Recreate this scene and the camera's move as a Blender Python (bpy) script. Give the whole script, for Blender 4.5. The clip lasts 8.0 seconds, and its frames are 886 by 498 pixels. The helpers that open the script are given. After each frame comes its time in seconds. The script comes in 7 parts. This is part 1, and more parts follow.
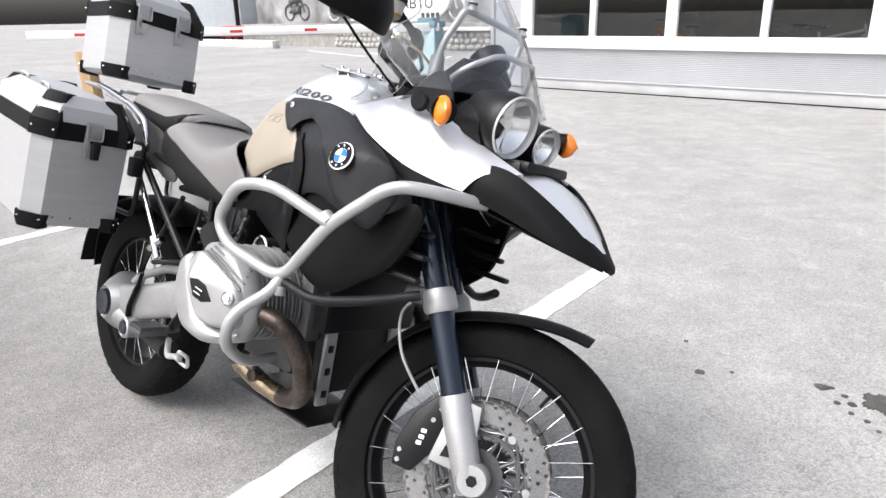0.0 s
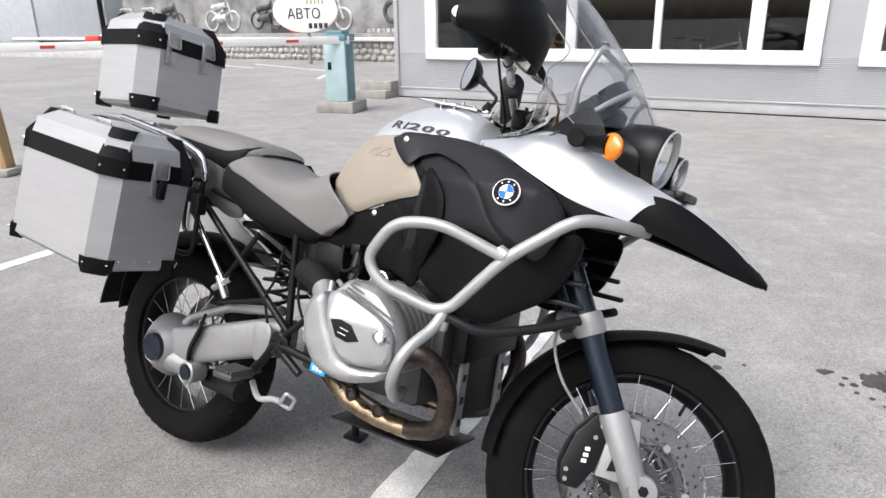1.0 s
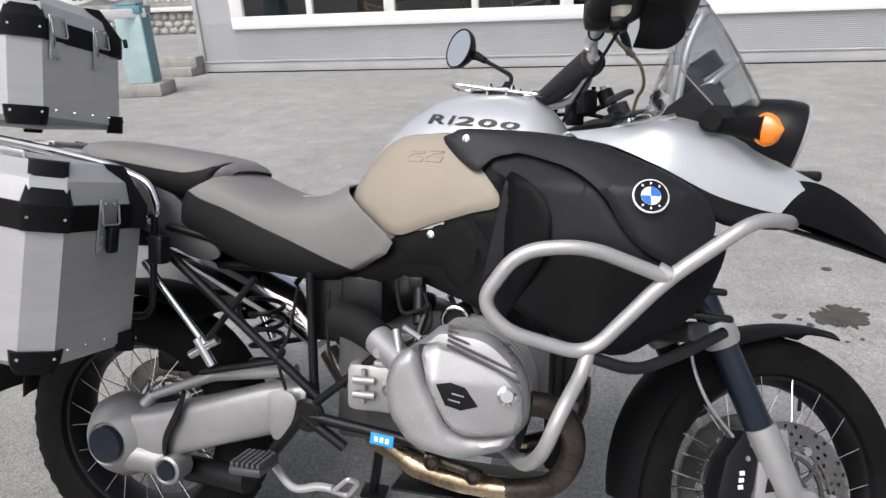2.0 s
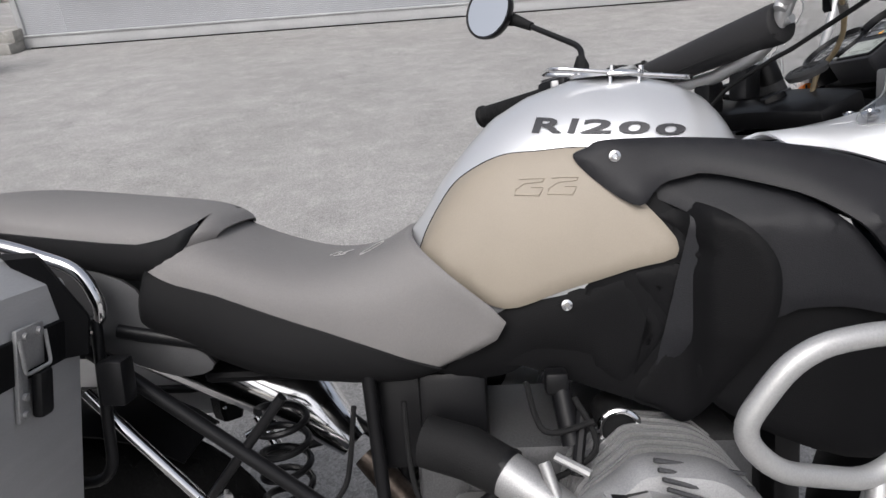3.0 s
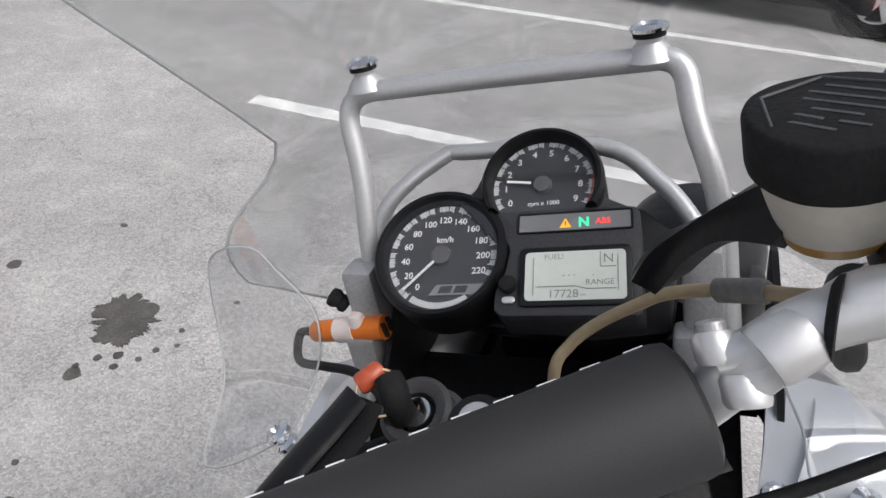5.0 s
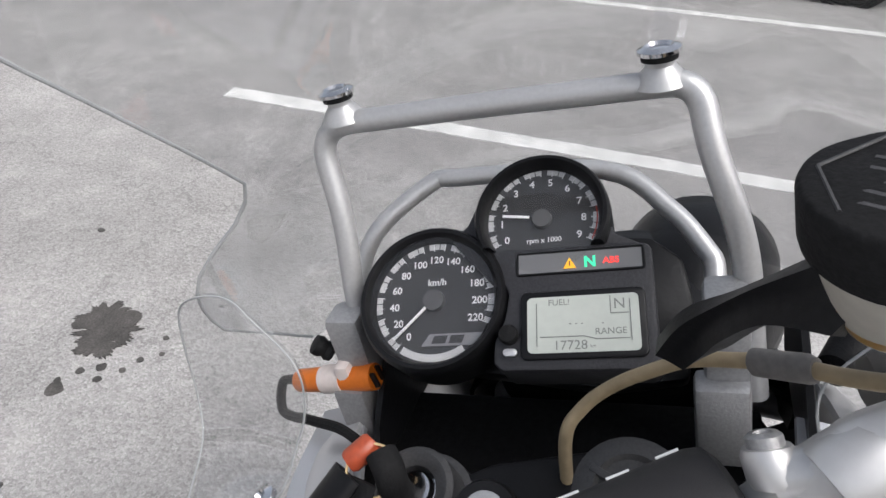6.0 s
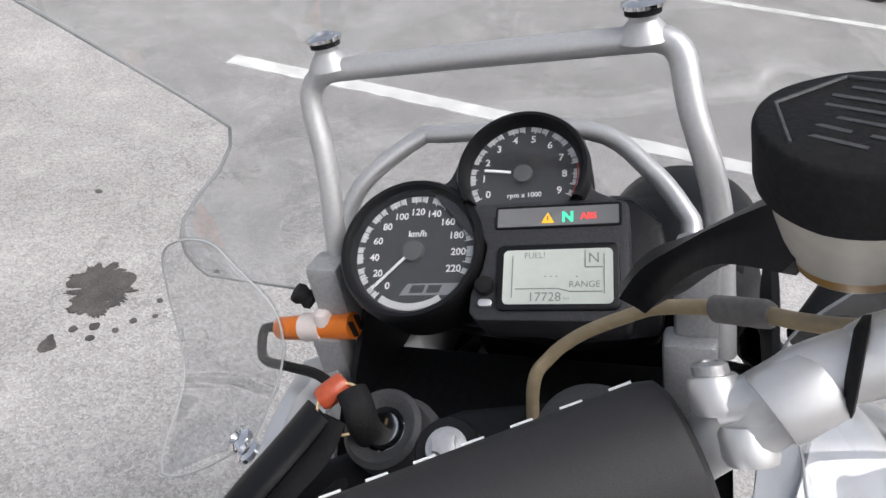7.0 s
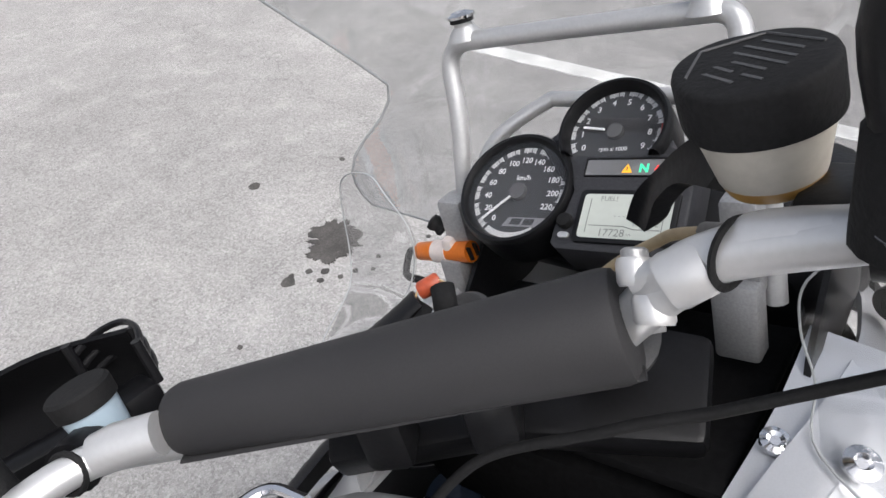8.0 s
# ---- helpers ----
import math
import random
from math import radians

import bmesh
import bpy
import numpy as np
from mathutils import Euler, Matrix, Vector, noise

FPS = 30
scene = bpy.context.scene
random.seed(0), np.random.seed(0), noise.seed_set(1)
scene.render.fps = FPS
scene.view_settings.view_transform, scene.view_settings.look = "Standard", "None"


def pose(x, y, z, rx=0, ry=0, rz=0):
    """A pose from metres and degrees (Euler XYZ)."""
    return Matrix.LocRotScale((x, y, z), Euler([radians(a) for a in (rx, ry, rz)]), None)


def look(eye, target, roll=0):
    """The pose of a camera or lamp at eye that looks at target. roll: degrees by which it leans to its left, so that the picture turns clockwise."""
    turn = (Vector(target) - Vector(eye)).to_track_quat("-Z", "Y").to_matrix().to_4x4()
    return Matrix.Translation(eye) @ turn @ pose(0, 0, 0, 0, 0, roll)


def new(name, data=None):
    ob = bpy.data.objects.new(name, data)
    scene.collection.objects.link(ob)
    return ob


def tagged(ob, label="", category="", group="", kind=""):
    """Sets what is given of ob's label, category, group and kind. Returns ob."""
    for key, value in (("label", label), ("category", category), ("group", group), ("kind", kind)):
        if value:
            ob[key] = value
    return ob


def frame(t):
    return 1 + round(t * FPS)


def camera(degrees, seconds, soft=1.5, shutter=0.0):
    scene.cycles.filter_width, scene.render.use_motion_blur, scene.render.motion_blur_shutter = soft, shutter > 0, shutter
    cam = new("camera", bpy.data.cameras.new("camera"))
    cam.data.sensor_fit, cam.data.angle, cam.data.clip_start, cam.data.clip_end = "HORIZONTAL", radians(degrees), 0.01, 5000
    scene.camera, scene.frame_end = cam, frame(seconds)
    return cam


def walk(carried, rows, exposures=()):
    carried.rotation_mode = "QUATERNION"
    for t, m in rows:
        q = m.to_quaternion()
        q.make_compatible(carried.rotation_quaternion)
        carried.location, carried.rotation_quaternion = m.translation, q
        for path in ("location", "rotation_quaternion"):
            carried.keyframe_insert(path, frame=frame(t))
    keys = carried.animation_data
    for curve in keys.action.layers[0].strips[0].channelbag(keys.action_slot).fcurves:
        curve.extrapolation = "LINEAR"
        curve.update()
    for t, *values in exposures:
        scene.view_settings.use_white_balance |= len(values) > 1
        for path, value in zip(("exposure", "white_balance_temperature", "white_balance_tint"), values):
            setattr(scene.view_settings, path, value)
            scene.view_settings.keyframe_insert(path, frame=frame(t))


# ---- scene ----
cam = camera(66.7, 8.0)
PATH = [
    (0, (2.223, -0.893, 1.261), (0.931, 0.531, 0.588), -1.1),
    (0.5, (2.076, -1.143, 1.311), (1.072, 0.464, 0.562), -0.9),
    (1, (1.785, -1.261, 1.335), (0.769, 0.379, 0.678), -0.9),
    (1.2, (1.653, -1.253, 1.369), (0.730, 0.431, 0.686), -2.3),
    (2.3, (0.953, -1.087, 1.354), (0.587, 0.751, 0.555), -2.8),
    (2.5, (0.856, -1.004, 1.357), (0.550, 0.826, 0.517), -3.5),
    (3, (0.662, -0.721, 1.349), (0.570, 1.099, 0.438), -4.5),
    (3.5, (0.607, -0.400, 1.350), (1.013, 1.372, 0.430), -4.9),
    (3.8, (0.658, -0.208, 1.350), (1.227, 1.531, 0.455), -5.4),
    (4, (0.710, -0.104, 1.377), (1.451, 1.552, 0.450), -5.1),
    (4.2, (0.749, -0.022, 1.388), (1.718, 1.512, 0.461), -2.2),
    (4.5, (0.809, 0.114, 1.388), (2.233, 1.172, 0.385), 3.6),
    (4.7, (0.835, 0.194, 1.377), (2.456, 0.856, 0.336), 5.1),
    (5.8, (0.916, 0.281, 1.388), (2.538, 0.624, 0.203), 7.2),
    (6, (0.920, 0.270, 1.388), (2.530, 0.684, 0.210), 4.8),
    (6.5, (0.916, 0.256, 1.378), (2.504, 0.664, 0.168), 6.4),
    (7, (0.910, 0.253, 1.377), (2.489, 0.651, 0.152), 7.3),
    (7.5, (0.893, 0.221, 1.392), (2.417, 0.742, 0.143), 6.0),
    (7.8, (0.872, 0.180, 1.403), (2.264, 0.937, 0.122), 1.1),
    (8, (0.859, 0.132, 1.409), (2.106, 1.116, 0.133), -1.8),
]
EXPOSE = [(0, 0.97, 6400, 11), (0.5, 0.8, 6400, 11), (1.0, 0.56, 6400, 11), (1.2, 0.52, 6400, 11), (2.3, 0.2, 6400, 11), (3.0, 0.16, 6400, 11), (3.5, 0.17, 6400, 11), (4.0, -0.08, 6400, 11), (4.3, 0.15, 6400, 11), (4.7, 0.35, 6400, 11), (6.0, 0.46, 6400, 11), (7.2, 0.64, 6400, 11), (7.5, 0.66, 6400, 11), (8.0, 0.62, 6400, 11)]
walk(cam, [(t, look(eye, target, roll)) for t, eye, target, roll in PATH], EXPOSE)

# ---- light ----
world = bpy.data.worlds.new("sky")
scene.world = world
world.use_nodes = True
wn = world.node_tree.nodes
sky = wn.new("ShaderNodeTexSky")
sky.sky_type, sky.sun_disc = "NISHITA", False
sky.sun_elevation, sky.sun_rotation = radians(52), radians(200)
sky.air_density, sky.dust_density, sky.ozone_density = 1.0, 6.0, 1.0
soften = wn.new("ShaderNodeHueSaturation")
soften.inputs["Saturation"].default_value = 0.42
world.node_tree.links.new(sky.outputs[0], soften.inputs["Color"])
world.node_tree.links.new(soften.outputs[0], wn["Background"].inputs[0])
wn["Background"].inputs[1].default_value = 0.15
sun = new("sun", bpy.data.lights.new("sun", "SUN"))
sun.data.energy, sun.data.angle, sun.data.color = 1.3, radians(35), (1.0, 0.995, 0.99)
sun.matrix_world = look((-2.0, -6.0, 12.0), (0, 0, 0))


# ---- materials ----
def mat(name, color, rough=0.5, metal=0.0, grain=0.0, scale=40.0, bump=0.0, stain=0.0, coat=0.0, spec=0.5, stretch=(1, 1, 1), coarse=6.0):
    """A surface with fine grain, broad stains and relief; scales are per metre."""
    m = bpy.data.materials.new(name)
    m.use_nodes = True
    n, l = m.node_tree.nodes, m.node_tree.links
    b = n["Principled BSDF"]
    b.inputs["Base Color"].default_value = (*color, 1)
    b.inputs["Roughness"].default_value, b.inputs["Metallic"].default_value = rough, metal
    b.inputs["Coat Weight"].default_value, b.inputs["Specular IOR Level"].default_value = coat, spec
    b.inputs["Coat Roughness"].default_value = 0.12
    if grain or stain or bump:
        tc, mp = n.new("ShaderNodeTexCoord"), n.new("ShaderNodeMapping")
        mp.inputs["Scale"].default_value = stretch
        l.new(tc.outputs["Object"], mp.inputs[0])
        fine, wide = n.new("ShaderNodeTexNoise"), n.new("ShaderNodeTexNoise")
        fine.inputs["Scale"].default_value, fine.inputs["Detail"].default_value = scale, 6
        wide.inputs["Scale"].default_value, wide.inputs["Detail"].default_value = coarse, 4
        l.new(mp.outputs[0], fine.inputs["Vector"])
        l.new(mp.outputs[0], wide.inputs["Vector"])
        mixf, mixw = n.new("ShaderNodeMix"), n.new("ShaderNodeMix")
        for mix, tex, amount, low, high in ((mixf, fine, grain, 0.35, 0.65), (mixw, wide, stain, 0.35, 0.7)):
            mix.data_type, mix.blend_type = "RGBA", "MULTIPLY"
            mix.inputs["Factor"].default_value = 1.0
            r = n.new("ShaderNodeMapRange")
            r.inputs["From Min"].default_value, r.inputs["From Max"].default_value = low, high
            r.inputs["To Min"].default_value, r.inputs["To Max"].default_value = 1 - amount, 1 + amount * 0.4
            l.new(tex.outputs[0], r.inputs["Value"])
            l.new(r.outputs[0], mix.inputs["B"])
        mixf.inputs["A"].default_value = (*color, 1)
        l.new(mixf.outputs["Result"], mixw.inputs["A"])
        l.new(mixw.outputs["Result"], b.inputs["Base Color"])
        rr = n.new("ShaderNodeMapRange")
        rr.inputs["To Min"].default_value, rr.inputs["To Max"].default_value = max(0.02, rough - 0.08), min(1, rough + 0.08)
        l.new(wide.outputs[0], rr.inputs["Value"])
        l.new(rr.outputs[0], b.inputs["Roughness"])
        if bump:
            bp = n.new("ShaderNodeBump")
            bp.inputs["Strength"].default_value, bp.inputs["Distance"].default_value = bump, 0.002
            l.new(fine.outputs[0], bp.inputs["Height"])
            l.new(bp.outputs[0], b.inputs["Normal"])
    return m


def glass(name, color, rough=0.02, alpha=0.12):
    """Thin clear sheet: mostly see-through, with a sheen at flat angles."""
    m = bpy.data.materials.new(name)
    m.use_nodes = True
    n, l = m.node_tree.nodes, m.node_tree.links
    n.remove(n["Principled BSDF"])
    clear, gloss, mix, fr = n.new("ShaderNodeBsdfTransparent"), n.new("ShaderNodeBsdfGlossy"), n.new("ShaderNodeMixShader"), n.new("ShaderNodeLayerWeight")
    power, reach = n.new("ShaderNodeMath"), n.new("ShaderNodeMapRange")
    power.operation = "POWER"
    power.inputs[1].default_value = 3.5
    reach.inputs["To Min"].default_value, reach.inputs["To Max"].default_value = alpha * 0.3, min(alpha * 4.5, 0.9)
    clear.inputs[0].default_value = (*color, 1)
    gloss.inputs["Roughness"].default_value = rough
    l.new(fr.outputs["Facing"], power.inputs[0])
    l.new(power.outputs[0], reach.inputs["Value"])
    l.new(reach.outputs[0], mix.inputs[0])
    l.new(clear.outputs[0], mix.inputs[1])
    l.new(gloss.outputs[0], mix.inputs[2])
    l.new(mix.outputs[0], n["Material Output"].inputs[0])
    return m


SILVER = mat("silver_paint", (0.62, 0.63, 0.65), 0.32, 0.55, 0.03, 900, 0, 0.04, 0.7)
BLACKP = mat("black_grained_plastic", (0.0045, 0.0045, 0.0052), 0.55, 0, 0.25, 700, 0.25, 0.2, spec=0.13)
FAIRP = mat("matt_black_fairing", (0.0135, 0.0135, 0.016), 0.5, 0, 0.2, 700, 0.2, 0.15, spec=0.26)
DARKP = mat("dark_grey_plastic", (0.013, 0.0133, 0.0158), 0.5, 0, 0.25, 700, 0.25, 0.2, spec=0.24)
GREYP = mat("grey_plastic", (0.05, 0.05, 0.052), 0.55, 0, 0.2, 700, 0.2, 0.2)
SATIN = mat("satin_black_metal", (0.008, 0.008, 0.009), 0.4, 0.0, 0.2, 300, 0.1, 0.25, spec=0.24)
RUBBER = mat("rubber", (0.009, 0.009, 0.0095), 0.75, 0, 0.3, 400, 0.3, 0.35, spec=0.25)
TYRE = mat("dusty_tyre_rubber", (0.0085, 0.0083, 0.0083), 0.82, 0, 0.35, 250, 0.4, 0.45, spec=0.1, coarse=12)
FIN = mat("grey_cast_fins", (0.34, 0.34, 0.342), 0.5, 0.5, 0.15, 400, 0.2, 0.25)
SEATG = mat("grey_seat_vinyl", (0.185, 0.177, 0.174), 0.6, 0, 0.18, 1200, 0.3, 0.12)
PADM = mat("black_nylon_pad", (0.026, 0.0255, 0.027), 0.62, 0, 0.3, 2600, 0.15, 0.12, spec=0.3)
SEATB = mat("black_seat_vinyl", (0.008, 0.008, 0.009), 0.6, 0, 0.3, 1200, 0.35, 0.15, spec=0.3)
BEIGE = mat("beige_vinyl_cover", (0.285, 0.248, 0.2), 0.55, 0, 0.06, 900, 0.1, 0.08)
ALU = mat("brushed_aluminium", (0.42, 0.42, 0.425), 0.42, 0.35, 0.05, 160, 0.04, 0.06, stretch=(1, 1, 9))
ALUT = mat("bright_aluminium", (0.56, 0.56, 0.56), 0.36, 0.6, 0.03, 300, 0.02, 0.03)
CAST = mat("cast_alloy", (0.40, 0.40, 0.402), 0.45, 0.6, 0.12, 500, 0.2, 0.2)
CASTD = mat("dark_cast_alloy", (0.10, 0.10, 0.104), 0.5, 0.5, 0.2, 400, 0.2, 0.35)
TUBE = mat("satin_silver_tube", (0.54, 0.54, 0.54), 0.38, 0.55, 0.05, 400, 0.04, 0.07)
GUARD = mat("silver_powder_coat", (0.42, 0.42, 0.42), 0.45, 0.5, 0.08, 400, 0.05, 0.12)
CHROME = mat("chrome", (0.75, 0.75, 0.76), 0.12, 1.0, 0.03, 200, 0, 0.06)
EXH = mat("heat_tinted_steel", (0.42, 0.33, 0.22), 0.28, 0.9, 0.25, 120, 0.05, 0.5, coarse=14)
EXHD = mat("sooty_steel", (0.10, 0.08, 0.068), 0.42, 0.8, 0.3, 120, 0.1, 0.5, coarse=14)
BLUE = mat("dark_blue_anodised_fork", (0.009, 0.016, 0.03), 0.28, 0.4, 0.1, 300, 0, 0.15, 0.3)
DISC = mat("brake_disc_steel", (0.27, 0.262, 0.255), 0.32, 0.9, 0.2, 300, 0.05, 0.2)
WHITE = mat("white_print", (0.8, 0.8, 0.8), 0.5)
BADGEBLUE = mat("blue_enamel", (0.04, 0.17, 0.55), 0.75, spec=0.1)
BADGEBLACK = mat("black_enamel", (0.012, 0.012, 0.014), 0.8, spec=0.08)
INK = mat("dark_lettering", (0.03, 0.03, 0.034), 0.45)
ORANGE = mat("orange_lens", (0.85, 0.22, 0.01), 0.18, 0, 0.12, 120, 0, 0.1, 0.6)
ORANGEA = mat("orange_anodised", (0.8, 0.2, 0.02), 0.3, 0.3, 0.05, 300, 0, 0.05)
TAPE = mat("translucent_tape", (0.7, 0.62, 0.58), 0.45, 0, 0.05, 300, 0, 0.05)
REDP = mat("red_plastic", (0.55, 0.05, 0.03), 0.4, 0, 0.05, 300, 0, 0.1)
BLUETAG = mat("bright_blue_tag", (0.02, 0.32, 0.75), 0.4)
# base colour raised to stand for sky reflected in the dial glass
DIAL = mat("dial_black", (0.045, 0.045, 0.047), 0.45)
DIALGREY = mat("dial_grey", (0.24, 0.24, 0.25), 0.5)
BOSS = mat("dark_grey_boss", (0.09, 0.09, 0.092), 0.45)
LCD = mat("lcd_greenish_grey", (0.52, 0.55, 0.5), 0.35, 0, 0.03, 200, 0, 0.04)
LCDINK = mat("lcd_segments", (0.2, 0.21, 0.195), 0.5)
CREAM = mat("milky_reservoir", (0.52, 0.49, 0.43), 0.4, 0, 0.06, 200, 0, 0.1)
FLUID = mat("brake_fluid", (0.36, 0.2, 0.05), 0.3)
FLUIDB = mat("bluish_fluid", (0.3, 0.38, 0.44), 0.3)
HOSE = mat("yellowed_hose", (0.36, 0.28, 0.17), 0.5, 0, 0.1, 200, 0, 0.2)
MIRROR = mat("mirror_glass", (0.9, 0.9, 0.9), 0.02, 1.0)
REFLECT = mat("lamp_reflector", (0.93, 0.93, 0.93), 0.16, 0.85)
# near-black colour that stands for the shade inside the cockpit
VOID = mat("black_cavity_shade", (0.0075, 0.0075, 0.008), 0.9, 0, 0.3, 200, 0.3, 0.3, spec=0.06)
CLEAR = glass("clear_acrylic", (0.925, 0.93, 0.935), 0.03, 0.17)
LENS = glass("lamp_glass", (0.98, 0.98, 0.98), 0.02, 0.14)
DIALGLASS = glass("dial_glass", (0.96, 0.96, 0.96), 0.02, 0.1)
EDGE = mat("acrylic_edge", (0.36, 0.37, 0.37), 0.25, 0)


def glow(name, color, strength):
    m = mat(name, color, 0.4)
    b = m.node_tree.nodes["Principled BSDF"]
    b.inputs["Emission Color"].default_value, b.inputs["Emission Strength"].default_value = (*color, 1), strength
    return m


LAMP_G, LAMP_R, LAMP_Y = glow("green_lamp", (0.05, 0.6, 0.3), 0.8), glow("red_lamp", (0.9, 0.06, 0.05), 0.8), glow("amber_lamp", (0.85, 0.4, 0.03), 0.5)


# ---- mesh tools ----
def V(*p):
    return Vector(p)


def finish(bm, name, m, sharp=38):
    bmesh.ops.recalc_face_normals(bm, faces=bm.faces[:])
    me = bpy.data.meshes.new(name)
    bm.to_mesh(me)
    bm.free()
    for p in me.polygons:
        p.use_smooth = True
    me.set_sharp_from_angle(angle=radians(sharp))
    me.materials.append(m)
    return me


def part(name, bm, m, parent, label="", sharp=38):
    """Links a bmesh as ONE mesh object under a thing or a part."""
    ob = new(name, finish(bm, name, m, sharp))
    ob.parent = parent
    if label:
        tagged(ob, label)
    return ob


def thing(name, m, label, category, group="", kind=""):
    ob = new(name)
    ob.empty_display_size = 0.1
    ob.matrix_world = m
    return tagged(ob, label, category, group, kind)


def solid(name, bm, m, label, category, group="", kind="", at=Matrix(), sharp=38):
    ob = new(name, finish(bm, name, m, sharp))
    ob.matrix_world = at
    return tagged(ob, label, category, group, kind)


def moved(bm, m):
    bm.transform(m)
    return bm


def joined(*bms):
    out = bmesh.new()
    for b in bms:
        me = bpy.data.meshes.new("tmp")
        b.to_mesh(me)
        b.free()
        out.from_mesh(me)
        bpy.data.meshes.remove(me)
    return out


def curve(points, n=6, closed=False):
    """Catmull-Rom through the points."""
    p = [Vector(q) for q in points]
    if n <= 1:
        return p
    out, k = [], len(p)
    for i in range(k if closed else k - 1):
        a, b, c, d = ((p[(i + j) % k] for j in (-1, 0, 1, 2)) if closed else (p[max(i - 1, 0)], p[i], p[i + 1], p[min(i + 2, k - 1)]))
        for s in range(n):
            t = s / n
            out.append(0.5 * (2 * b + (c - a) * t + (2 * a - 5 * b + 4 * c - d) * t * t + (3 * b - a - 3 * c + d) * t ** 3))
    if not closed:
        out.append(p[-1])
    return out


def bent(points, r=0.04, n=5):
    """A polyline with rounded corners."""
    p = [Vector(q) for q in points]
    out = [p[0]]
    for a, b, c in zip(p, p[1:], p[2:]):
        da, dc = (a - b), (c - b)
        k = min(r, da.length * 0.48, dc.length * 0.48)
        s, e = b + da.normalized() * k, b + dc.normalized() * k
        for i in range(n + 1):
            t = i / n
            out.append(s * (1 - t) ** 2 + b * 2 * t * (1 - t) + e * t * t)
    return out + [p[-1]]


def rings(path, radii, seg=12, flat=(1, 1), closed=False, caps=True):
    """Sweeps a round (or flattened) section along a path."""
    bm, k = bmesh.new(), len(path)
    up, loops = None, []
    for i, q in enumerate(path):
        a, b = path[i - 1] if (i or closed) else q, path[(i + 1) % k] if (i < k - 1 or closed) else q
        d = (b - a).normalized()
        if up is None:
            up = d.orthogonal().normalized() if abs(d.z) > 0.9 else (V(0, 0, 1) - d * d.z).normalized()
        up = (up - d * up.dot(d)).normalized()
        side = d.cross(up)
        r = radii[i * (len(radii) - 1) // max(k - 1, 1)] if isinstance(radii, (list, tuple)) else radii
        loops.append([bm.verts.new(q + side * (r * flat[0] * math.cos(2 * math.pi * j / seg)) + up * (r * flat[1] * math.sin(2 * math.pi * j / seg))) for j in range(seg)])
    for i in range(k if closed else k - 1):
        A, B = loops[i], loops[(i + 1) % k]
        for j in range(seg):
            bm.faces.new((A[j], A[(j + 1) % seg], B[(j + 1) % seg], B[j]))
    if caps and not closed:
        bm.faces.new(loops[0][::-1])
        bm.faces.new(loops[-1])
    return bm


def tube(points, r, seg=12, n=6, corner=0.0, closed=False, flat=(1, 1)):
    return rings(bent(points, corner) if corner else curve(points, n, closed), r, seg, flat, closed)


def rod(a, b, r, seg=12, r2=None):
    return rings([Vector(a), Vector(b)], [r, r if r2 is None else r2], seg)


def lathe(profile, seg=32, m=Matrix(), closed=False, caps=True):
    """Turns (radius, height) pairs round the z axis."""
    bm = bmesh.new()
    loops = [[bm.verts.new((r * math.cos(2 * math.pi * j / seg), r * math.sin(2 * math.pi * j / seg), h)) for j in range(seg)] for r, h in profile]
    pairs = list(zip(loops, loops[1:])) + ([(loops[-1], loops[0])] if closed else [])
    for A, B in pairs:
        for j in range(seg):
            bm.faces.new((A[j], A[(j + 1) % seg], B[(j + 1) % seg], B[j]))
    if not closed and caps:
        bm.faces.new(loops[0][::-1])
        bm.faces.new(loops[-1])
    bm.transform(m)
    return bm


def axis(at, d):
    """A pose at a place whose z axis points along d."""
    return Matrix.Translation(at) @ Vector(d).to_track_quat("Z", "Y").to_matrix().to_4x4()


def box(size, at=(0, 0, 0), bevel=0.0, m=None, seg=2):
    bm = bmesh.new()
    bmesh.ops.create_cube(bm, size=1)
    bm.transform(Matrix.Translation(at) @ Matrix.Diagonal((*size, 1)))
    if bevel:
        bmesh.ops.bevel(bm, geom=bm.edges[:], offset=bevel, segments=seg, affect="EDGES", profile=0.5)
    if m is not None:
        bm.transform(m)
    return bm


def slab(outline, depth, bevel=0.0, m=None):
    """Extrudes a 2D outline (x, y) by depth along z."""
    bm = bmesh.new()
    f = bm.faces.new([bm.verts.new((x, y, 0)) for x, y in outline])
    got = bmesh.ops.extrude_face_region(bm, geom=[f])
    bmesh.ops.translate(bm, verts=[g for g in got["geom"] if isinstance(g, bmesh.types.BMVert)], vec=(0, 0, depth))
    if bevel:
        bmesh.ops.bevel(bm, geom=bm.edges[:], offset=bevel, segments=2, affect="EDGES", profile=0.5)
    if m is not None:
        bm.transform(m)
    return bm


